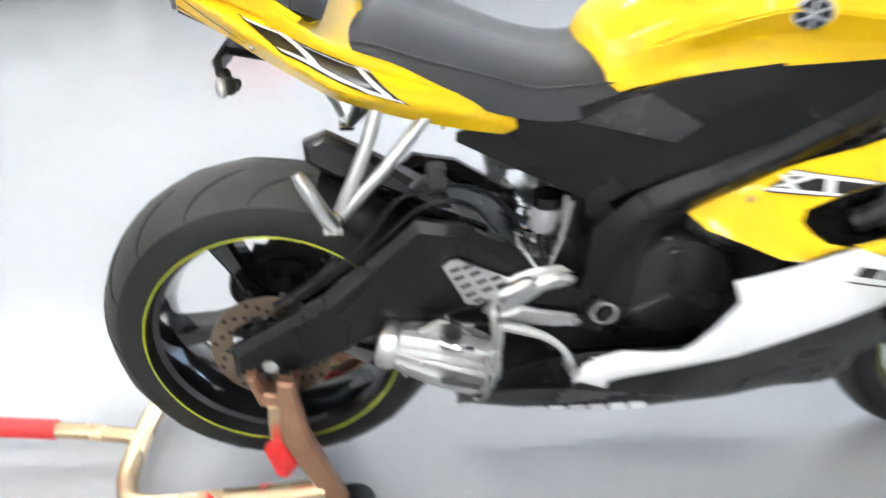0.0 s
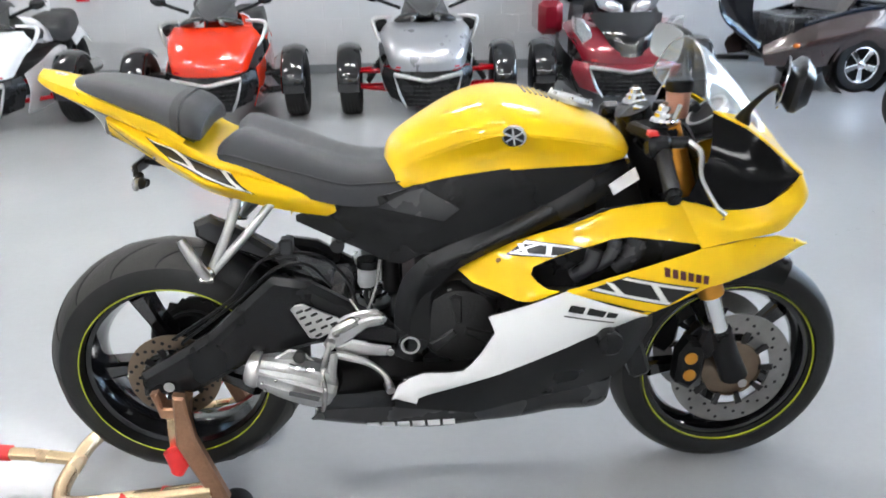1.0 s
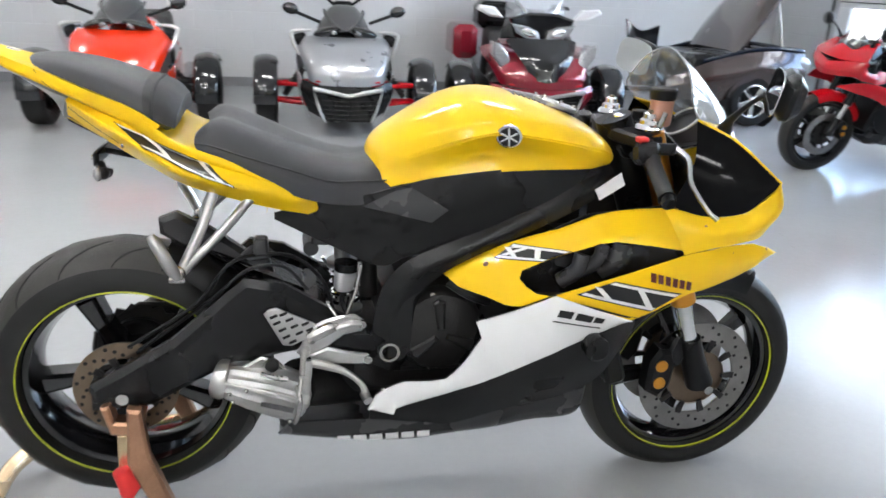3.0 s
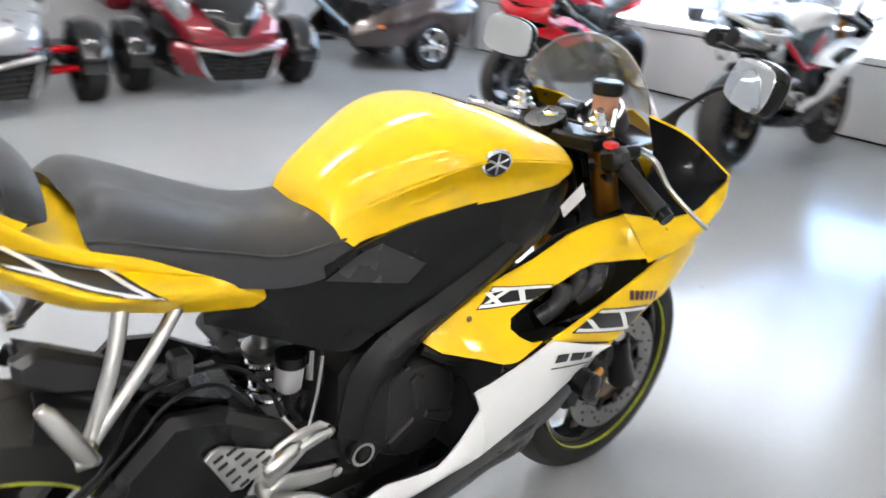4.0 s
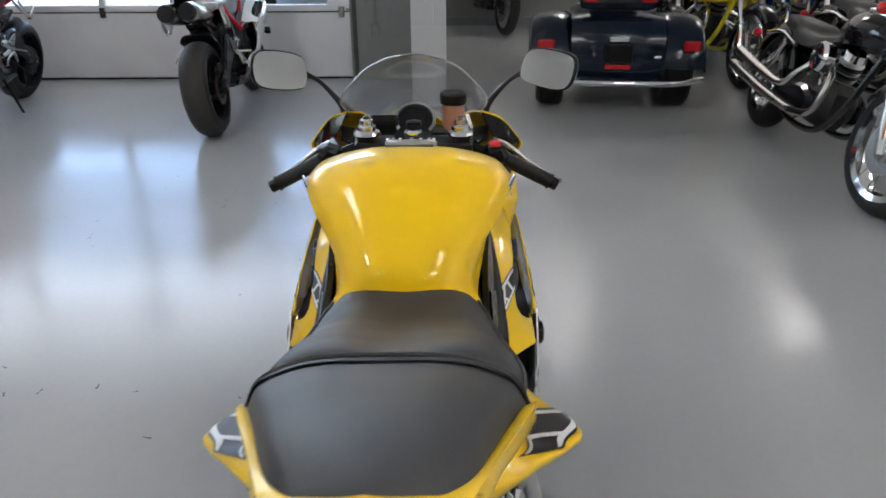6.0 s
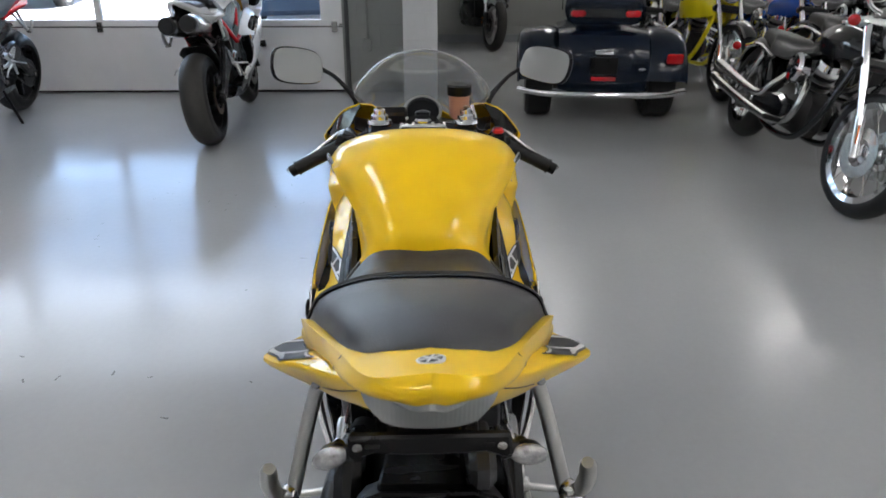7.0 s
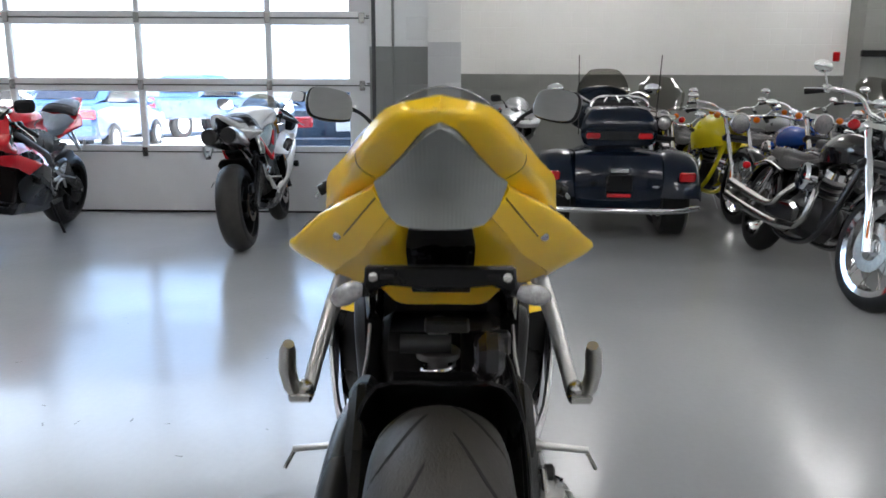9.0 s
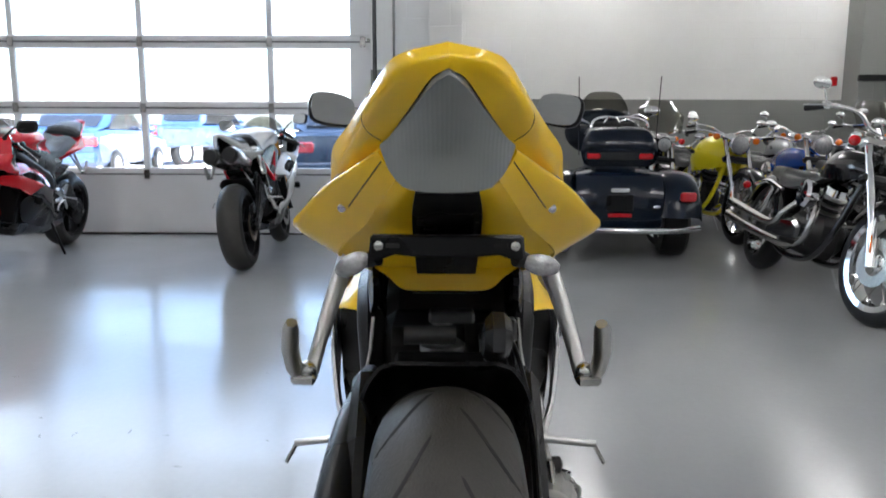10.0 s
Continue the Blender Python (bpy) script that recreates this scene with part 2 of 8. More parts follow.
WALL_GREY = block_wall("grey_painted_block", (0.54, 0.55, 0.56))
WALL_LOW = block_wall("mid_grey_painted_block", (0.26, 0.265, 0.25))
WALL_WHITE = block_wall("white_painted_block", (0.84, 0.84, 0.82))
BASE_GREY = mat("dark_grey_base_paint", (0.22, 0.23, 0.24), 0.5)
CEIL = mat("off_white_ceiling_panel", (0.80, 0.80, 0.78), 0.7, vary=0.06)
DOOR_WHITE = mat("white_door_enamel", (0.80, 0.80, 0.80), 0.4, vary=0.06, scale=3)
ASPHALT = mat("pale_concrete_lot", (0.38, 0.375, 0.37), 0.8, vary=0.15, scale=0.6, bump=0.3, grain=50)
TUBE_LIGHT = glow("fluorescent_tube", (1.0, 0.98, 0.94), 2.9)


# ---------------------------------------------------------------- building helpers
def thing(name, m, label, category, group="", kind=""):
    ob = new(name)
    ob.matrix_basis = m
    ob.empty_display_size = 0.1
    return tagged(ob, label, category, group, kind)


def finish(bm, name, material, angle=38):
    bmesh.ops.recalc_face_normals(bm, faces=bm.faces[:])
    me = bpy.data.meshes.new(name)
    bm.to_mesh(me)
    bm.free()
    me.materials.append(material)
    me.polygons.foreach_set("use_smooth", [True] * len(me.polygons))
    me.set_sharp_from_angle(angle=radians(angle))
    return me


def part(name, bm, material, parent=None, label="", angle=38):
    ob = new(name, finish(bm, name, material, angle))
    if parent is not None:
        ob.parent = parent
    if label:
        ob["label"] = label
    return ob


def structure(name, bm, material, label, category):
    return tagged(part(name, bm, material), label, category, kind="structure")


def spline(points, n):
    """n points on a Catmull-Rom curve through the control points (along the first axis)."""
    p = np.asarray(points, float)
    k = len(p)
    if k < 3:
        u = np.linspace(0, 1, n).reshape((-1,) + (1,) * (p.ndim - 1))
        return p[0] * (1 - u) + p[-1] * u
    p = np.concatenate([[2 * p[0] - p[1]], p, [2 * p[-1] - p[-2]]])
    u = np.linspace(0, k - 1 - 1e-9, n)
    i = u.astype(int)
    t = (u - i).reshape((-1,) + (1,) * (p.ndim - 1))
    a, b, c, d = p[i], p[i + 1], p[i + 2], p[i + 3]
    return 0.5 * (2 * b + (c - a) * t + (2 * a - 5 * b + 4 * c - d) * t**2 + (3 * b - a - 3 * c + d) * t**3)


def add_surf(bm, rows, nu=24, nv=14, mirror=False, side=1, thick=0.0):
    """A smooth sheet through a grid of control points; mirror: each row runs from the middle plane outwards (to y, or to x); side: -1 flips y."""
    g = np.asarray(rows, float).copy()
    g[..., 1] *= side
    if mirror:
        left = g[:, 1:][:, ::-1].copy()
        left[..., 0 if mirror == "x" else 1] *= -1
        g = np.concatenate([left, g], 1)
    g = spline(g, nu)
    g = spline(g.transpose(1, 0, 2), nv).transpose(1, 0, 2)
    sheets = [g]
    if thick:
        du, dv = np.gradient(g, axis=0), np.gradient(g, axis=1)
        n = np.cross(du, dv)
        n /= np.linalg.norm(n, axis=-1, keepdims=True) + 1e-9
        middle = g.mean((0, 1)) * (1, 0, 1)
        if ((g - middle) * n).sum() > 0:
            n = -n
        sheets.append(g + n * thick)
    vs = [[[bm.verts.new(q) for q in row] for row in s] for s in sheets]
    for v in vs:
        for i in range(nu - 1):
            for j in range(nv - 1):
                bm.faces.new((v[i][j], v[i + 1][j], v[i + 1][j + 1], v[i][j + 1]))
    if thick:
        a, b = vs
        rim = [(i, 0) for i in range(nu)] + [(nu - 1, j) for j in range(1, nv)] + [(i, nv - 1) for i in range(nu - 2, -1, -1)] + [(0, j) for j in range(nv - 2, 0, -1)]
        for (i, j), (k, l) in zip(rim, rim[1:] + rim[:1]):
            bm.faces.new((a[i][j], a[k][l], b[k][l], b[i][j]))
    return bm


def surf(rows, nu=24, nv=14, **kw):
    return add_surf(bmesh.new(), rows, nu, nv, **kw)


def add_tube(bm, points, r, n=10, steps=0, close=False):
    """A tube through points; r is one radius or one a point; steps: how many points of a smooth curve."""
    p = np.asarray(points, float)
    rr = np.full(len(p), r, float) if np.isscalar(r) else np.asarray(r, float)
    if steps:
        p, rr = spline(p, steps), spline(rr[:, None], steps)[:, 0]
    d = np.gradient(p, axis=0)
    up = Vector((0.13, 0.21, 0.97))
    rings = []
    for q, t, s in zip(p, d, rr):
        t = Vector(t).normalized()
        a = t.cross(up)
        if a.length < 1e-3:
            a = t.orthogonal()
        a.normalize()
        b = t.cross(a).normalized()
        up = a.cross(t)
        rings.append([bm.verts.new(Vector(q) + float(s) * (math.cos(k) * a + math.sin(k) * b)) for k in np.arange(n) * 2 * math.pi / n])
    pairs = list(zip(rings, rings[1:]))
    if close:
        pairs.append((rings[-1], rings[0]))
    for a, b in pairs:
        for k in range(n):
            bm.faces.new((a[k], a[(k + 1) % n], b[(k + 1) % n], b[k]))
    if not close:
        bm.faces.new(rings[0][::-1])
        bm.faces.new(rings[-1])
    return bm


def tube(points, r, n=10, steps=0, close=False):
    return add_tube(bmesh.new(), points, r, n, steps, close)


TURNS = {"x": Euler((0, 0, -math.pi / 2)).to_matrix(), "y": Matrix.Identity(3), "z": Euler((math.pi / 2, 0, 0)).to_matrix()}


def add_lathe(bm, profile, at, axis="y", n=32, caps=True, turn=None):
    """Profile rows of (radius, along the axis), turned round the axis through at."""
    m = turn if turn is not None else TURNS[axis]
    at = Vector(at)
    rings = []
    for r, h in profile:
        rings.append([bm.verts.new(at + m @ Vector((r * math.cos(k), h, r * math.sin(k)))) for k in np.arange(n) * 2 * math.pi / n])
    for a, b in zip(rings, rings[1:]):
        for k in range(n):
            bm.faces.new((a[k], a[(k + 1) % n], b[(k + 1) % n], b[k]))
    if caps:
        bm.faces.new(rings[0])
        bm.faces.new(rings[-1][::-1])
    return bm


def lathe(profile, at, axis="y", n=32, caps=True, turn=None):
    return add_lathe(bmesh.new(), profile, at, axis, n, caps, turn)


def shrunk(outline, by):
    p = np.asarray(outline, float)
    e = np.roll(p, -1, 0) - p
    e /= np.linalg.norm(e, axis=1, keepdims=True) + 1e-9
    area = (p[:, 0] * np.roll(p[:, 1], -1) - np.roll(p[:, 0], -1) * p[:, 1]).sum()
    n = np.stack([-e[:, 1], e[:, 0]], 1) * (1 if area > 0 else -1)
    m = n + np.roll(n, 1, 0)
    m /= np.maximum((m * m).sum(1, keepdims=True), 0.5) / 2
    return p + m * by


def add_prism(bm, outline, y0, y1, bevel=0.004, m=None, taper=0.0):
    """An outline in x, z drawn out from y0 to y1 with bevelled rims."""
    m = m or Matrix.Identity(4)
    lo, hi = min(y0, y1), max(y0, y1)
    bevel = min(bevel, (hi - lo) * 0.4)
    rings = []
    for y, s in ((lo, bevel), (lo + bevel, 0), (hi - bevel, taper), (hi, bevel + taper)):
        rings.append([bm.verts.new(m @ Vector((x, y, z))) for x, z in (shrunk(outline, s) if s else outline)])
    k = len(outline)
    for a, b in zip(rings, rings[1:]):
        for i in range(k):
            bm.faces.new((a[i], a[(i + 1) % k], b[(i + 1) % k], b[i]))
    bm.faces.new(rings[0][::-1])
    bm.faces.new(rings[-1])
    return bm


def prism(outline, y0, y1, bevel=0.004, m=None, taper=0.0):
    return add_prism(bmesh.new(), outline, y0, y1, bevel, m, taper)


def add_box(bm, centre, size, bevel=0.004, turn=(0, 0, 0), taper=0.0):
    x, y, z = (s / 2 for s in size)
    m = pose(*centre, *turn)
    b = min(bevel, x * 0.4, z * 0.4)
    outline = [(-x + b, -z), (x - b, -z), (x, -z + b), (x, z - b), (x - b, z), (-x + b, z), (-x, z - b), (-x, -z + b)]
    return add_prism(bm, outline, -y, y, bevel, m, taper)


def box(centre, size, bevel=0.004, turn=(0, 0, 0), taper=0.0):
    return add_box(bmesh.new(), centre, size, bevel, turn, taper)


def add_blob(bm, centre, size, turn=(0, 0, 0), nu=12, nv=20, power=1.0):
    """A rounded body: an ellipsoid, squarer with a lower power."""
    m = pose(*centre, *turn)
    sp = lambda v: math.copysign(abs(v) ** power, v)
    rings = []
    for i in range(1, nu):
        a = math.pi * i / nu - math.pi / 2
        rings.append([bm.verts.new(m @ Vector((size[0] * sp(math.cos(a)) * sp(math.cos(k)), size[1] * sp(math.cos(a)) * sp(math.sin(k)), size[2] * sp(math.sin(a))))) for k in np.arange(nv) * 2 * math.pi / nv])
    ends = [bm.verts.new(m @ Vector((0, 0, -size[2]))), bm.verts.new(m @ Vector((0, 0, size[2])))]
    for a, b in zip(rings, rings[1:]):
        for k in range(nv):
            bm.faces.new((a[k], a[(k + 1) % nv], b[(k + 1) % nv], b[k]))
    for k in range(nv):
        bm.faces.new((ends[0], rings[0][(k + 1) % nv], rings[0][k]))
        bm.faces.new((ends[1], rings[-1][k], rings[-1][(k + 1) % nv]))
    return bm


def blob(centre, size, turn=(0, 0, 0), nu=12, nv=20, power=1.0):
    return add_blob(bmesh.new(), centre, size, turn, nu, nv, power)


def sticker(quads, tree, side, off=0.002, n=8, axis=1):
    """Thin film on a body: quads of four (x, z) corners, laid on the surface from the side."""
    bm = bmesh.new()
    way = [0, 0, 0]
    way[axis] = -side
    way = Vector(way)
    for quad in quads:
        q = [Vector(c) for c in quad]
        grid = []
        for i in range(n + 1):
            row = []
            for j in range(n + 1):
                u, v = i / n, j / n
                c = (q[0] * (1 - u) + q[1] * u) * (1 - v) + (q[3] * (1 - u) + q[2] * u) * v
                at = Vector((c.x, side * 0.8, c.y)) if axis == 1 else Vector((side * 3, c.x, c.y))
                place, normal, _, _ = tree.ray_cast(at, way)
                if place is None:
                    near = Vector((c.x, side * 0.2, c.y)) if axis == 1 else Vector((0, c.x, c.y))
                    place, normal, _, _ = tree.find_nearest(near)
                row.append(bm.verts.new(place + off * (normal if normal.dot(way) < 0 else -normal)))
            grid.append(row)
        for i in range(n):
            for j in range(n):
                bm.faces.new((grid[i][j], grid[i + 1][j], grid[i + 1][j + 1], grid[i][j + 1]))
    return bm


def add_panel(bm, ribs, depth, side=1, steps=6, nv=9, thick=0.004):
    """A sheet with a cornered outline: ribs of (top, bottom) points in x, z, ruled straight from rib to rib; depth(x, z, v) gives y."""
    r = np.asarray(ribs, float)
    rows = []
    for a, b in zip(r, r[1:]):
        rows += [a * (1 - u) + b * u for u in np.arange(steps) / steps]
    rows.append(r[-1])
    outer = []
    for top, low in rows:
        outer.append([])
        for v in np.linspace(0, 1, nv):
            x, z = top * (1 - v) + low * v
            outer[-1].append((x, depth(x, z, v), z))
    vs = [[[bm.verts.new((x, side * (y - off), z)) for x, y, z in row] for row in outer] for off in (0.0, thick)]
    nu = len(rows)
    for v in vs:
        for i in range(nu - 1):
            for j in range(nv - 1):
                bm.faces.new((v[i][j], v[i + 1][j], v[i + 1][j + 1], v[i][j + 1]))
    a, b = vs
    rim = [(i, 0) for i in range(nu)] + [(nu - 1, j) for j in range(1, nv)] + [(i, nv - 1) for i in range(nu - 2, -1, -1)] + [(0, j) for j in range(nv - 2, 0, -1)]
    for (i, j), (k, l) in zip(rim, rim[1:] + rim[:1]):
        bm.faces.new((a[i][j], a[k][l], b[k][l], b[i][j]))
    return bm


def bar(a, b, w):
    """The four corners of a straight stripe from a to b."""
    a, b = Vector(a), Vector(b)
    n = (b - a).orthogonal().normalized() * w / 2
    return (a - n, b - n, b + n, a + n)


# ---------------------------------------------------------------- the showroom
HIGH = 3.9
WEST, EAST_DOOR, EAST_BACK, SOUTH, NORTH = -9.0, 6.17, 9.35, -9.0, 7.1


def slab(x0, x1, y0, y1, z0, z1, bevel=0.0015):
    return box(((x0 + x1) / 2, (y0 + y1) / 2, (z0 + z1) / 2), (x1 - x0, y1 - y0, z1 - z0), bevel)


ground = bmesh.new()
add_box(ground, (40, 0, -0.16), (900, 900, 0.2), 0.01)
structure("ground", ground, ASPHALT, "pale concrete parking lot outside the showroom", "ground")
structure("floor", slab(WEST - 0.2, EAST_BACK + 0.2, SOUTH - 0.2, NORTH + 0.2, -0.055, 0.0), FLOOR, "glossy grey epoxy-coated concrete showroom floor", "floor")
structure("ceiling", slab(WEST - 0.2, EAST_BACK + 0.2, SOUTH - 0.2, NORTH + 0.2, HIGH, HIGH + 0.2), CEIL, "off-white panelled showroom ceiling", "ceiling")


def two_tone(name, x0, x1, y0, y1, band, low, label):
    structure(name, slab(x0, x1, y0, y1, 0.0, band), low, label, "wall")
    structure(name + "_upper", slab(x0, x1, y0, y1, band, HIGH), WALL_WHITE, "white painted upper part of a block wall", "wall")


two_tone("wall_north", WEST - 0.2, EAST_DOOR, NORTH, NORTH + 0.2, 1.62, WALL_GREY, "light grey painted block wall behind the roadsters")
two_tone("wall_south", WEST - 0.2, EAST_BACK + 0.2, SOUTH - 0.2, SOUTH, 1.42, WALL_GREY, "grey painted block wall")
two_tone("wall_west", WEST - 0.2, WEST, SOUTH, NORTH, 1.42, WALL_GREY, "grey painted block wall")
two_tone("wall_recess", EAST_BACK, EAST_BACK + 0.2, SOUTH, -0.06, 1.40, WALL_LOW, "block wall with a grey lower band behind the cruisers")
two_tone("pillar", 5.17, EAST_BACK + 0.2, -0.06, 0.20, 1.51, WALL_GREY, "grey and white painted pillar beside the overhead door")
two_tone("wall_door_side", EAST_DOOR, EAST_DOOR + 0.2, 0.20, 0.767, 1.54, WALL_LOW, "grey wall strip beside the overhead door")
structure("wall_door_far", slab(EAST_DOOR, EAST_DOOR + 0.2, 6.05, NORTH + 0.2, 0, HIGH), WALL_GREY, "grey painted wall beyond the overhead door", "wall")
structure("wall_door_head", slab(EAST_DOOR, EAST_DOOR + 0.2, 0.767, 6.05, 3.1, HIGH), WALL_WHITE, "white wall above the overhead door", "wall")
structure("partition", slab(8.95, EAST_BACK - 0.004, SOUTH, -5.15, 0.0, 2.9), WALL_LOW, "grey painted partition at the back of the showroom", "wall")
structure("trim", slab(8.90, 8.948, SOUTH, -5.13, 1.62, 1.70, 0.006), BLACK_SATIN, "black rail along the partition", "rail")
structure("baseboard", slab(WEST, EAST_DOOR, NORTH - 0.014, NORTH - 0.002, 0.0, 0.10, 0.003), BASE_GREY, "dark grey baseboard along the block wall", "baseboard")
structure("baseboard_recess", slab(EAST_BACK - 0.014, EAST_BACK - 0.002, -5.1, -0.07, 0.0, 0.10, 0.003), BASE_GREY, "dark grey baseboard along the recess wall", "baseboard")

# overhead door with glazed sections
door = thing("door_1", pose(EAST_DOOR + 0.06, 0, 0), "white overhead sectional door with glazed panels, closed", "overhead door", kind="structure")
D0, D1 = 0.767, 6.05
part("bottom_panel", box((0, (D0 + D1) / 2, 0.27), (0.05, D1 - D0, 0.52), 0.006), DOOR_WHITE, door)
part("bottom_seal", box((-0.005, (D0 + D1) / 2, 0.008), (0.06, D1 - D0, 0.016), 0.004), BLACK_PLASTIC, door)
STILES = ((D0, 0.96), (1.672, 1.728), (2.872, 2.928), (4.072, 4.128), (5.272, 5.328), (5.86, D1))
RAILS = (0.572, 1.19, 1.79, 2.39, 3.02)
for z in RAILS:
    for dz in (-0.032, 0.032):
        part("rail", box((0, (D0 + D1) / 2, z + dz), (0.05, D1 - D0, 0.056), 0.006), DOOR_WHITE, door)
    part("weather_strip", box((-0.012, (D0 + D1) / 2, z), (0.03, D1 - D0, 0.01), 0.002), GREY_PLASTIC, door)
for z0, z1 in zip(RAILS, RAILS[1:]):
    for y0, y1 in STILES:
        part("stile", box((-0.002, (y0 + y1) / 2, (z0 + z1) / 2), (0.05, y1 - y0, z1 - z0 - 0.11), 0.006), DOOR_WHITE, door)
    for (_, y0), (y1, _) in zip(STILES, STILES[1:]):
        pane = part("pane", box((0.012, (y0 + y1) / 2, (z0 + z1) / 2), (0.006, y1 - y0, z1 - z0 - 0.1), 0.001), PANE, door)
        pane.visible_shadow = False
for z in RAILS[:4]:
    for y in (0.84, 1.7, 2.9, 4.1, 5.3):
        part("hinge", box((-0.034, y, z), (0.02, 0.05, 0.09), 0.004), STEEL, door)
    bm = tube([(-0.03, 0.8, z + 0.02), (-0.03, 0.70, z + 0.02)], 0.008, 8)
    part("roller", add_lathe(bm, [(0.02, -0.01), (0.025, 0), (0.02, 0.01)], (-0.03, 0.72, z + 0.02), n=14), STEEL, door)
part("track", box((-0.05, 0.728, 1.6), (0.06, 0.035, 3.2), 0.006), GREY_PLASTIC, door, "dark steel roller track")
part("track", box((-0.05, 6.09, 1.6), (0.06, 0.035, 3.2), 0.006), GREY_PLASTIC, door, "dark steel roller track")
bm = tube([(EAST_DOOR - 0.02, 0.55, 0.45), (EAST_DOOR - 0.02, 0.55, 2.2)], 0.012, 8)
tagged(part("conduit", add_box(bm, (EAST_DOOR - 0.025, 0.55, 0.42), (0.05, 0.07, 0.11), 0.006), WALL_LOW), "grey electrical conduit on the wall", "conduit")
tagged(part("socket_box", box((EAST_BACK - 0.03, -5.02, 1.64), (0.05, 0.08, 0.12), 0.008), RED_LENS), "small red alarm box on the white wall", "alarm")


# ceiling lamps
def ceiling_light():
    lamp = thing("ceiling_light", pose(0, 0, HIGH), "white fluorescent ceiling light with two lit tubes", "ceiling light", "ceiling lights")
    part("housing", box((0, 0, -0.045), (1.26, 0.62, 0.07), 0.012), WHITE_PAINT, lamp)
    for y in (-0.15, 0.15):
        part("tube", box((0, y, -0.1), (1.2, 0.12, 0.03), 0.008), TUBE_LIGHT, lamp)
    return lamp


lamp = ceiling_light()
lamp.matrix_basis = pose(8.4, -1.65, HIGH)
for x in (8.4, 4.2, -0.4, -3.6):
    for y in (-8.2, -5.0, -1.65, 1.7, 5.05):
        if (x, y) != (8.4, -1.65) and not (x > 6 and y > 0) and not (x == 4.2 and y > -6) and not (x == -0.4 and y > 0):
            copy_thing(lamp, pose(x, y, HIGH))
# two more, unseen, added to brighten the roadsters and the north wall
copy_thing(lamp, pose(-0.4, 2.4, HIGH))
copy_thing(lamp, pose(1.7, 2.4, HIGH))


# ---------------------------------------------------------------- sport motorcycles
from mathutils.bvhtree import BVHTree


def skin_of(bm):
    """The surface of a body, for laying films and fixings on it."""
    bm.normal_update()
    return BVHTree.FromBMesh(bm)


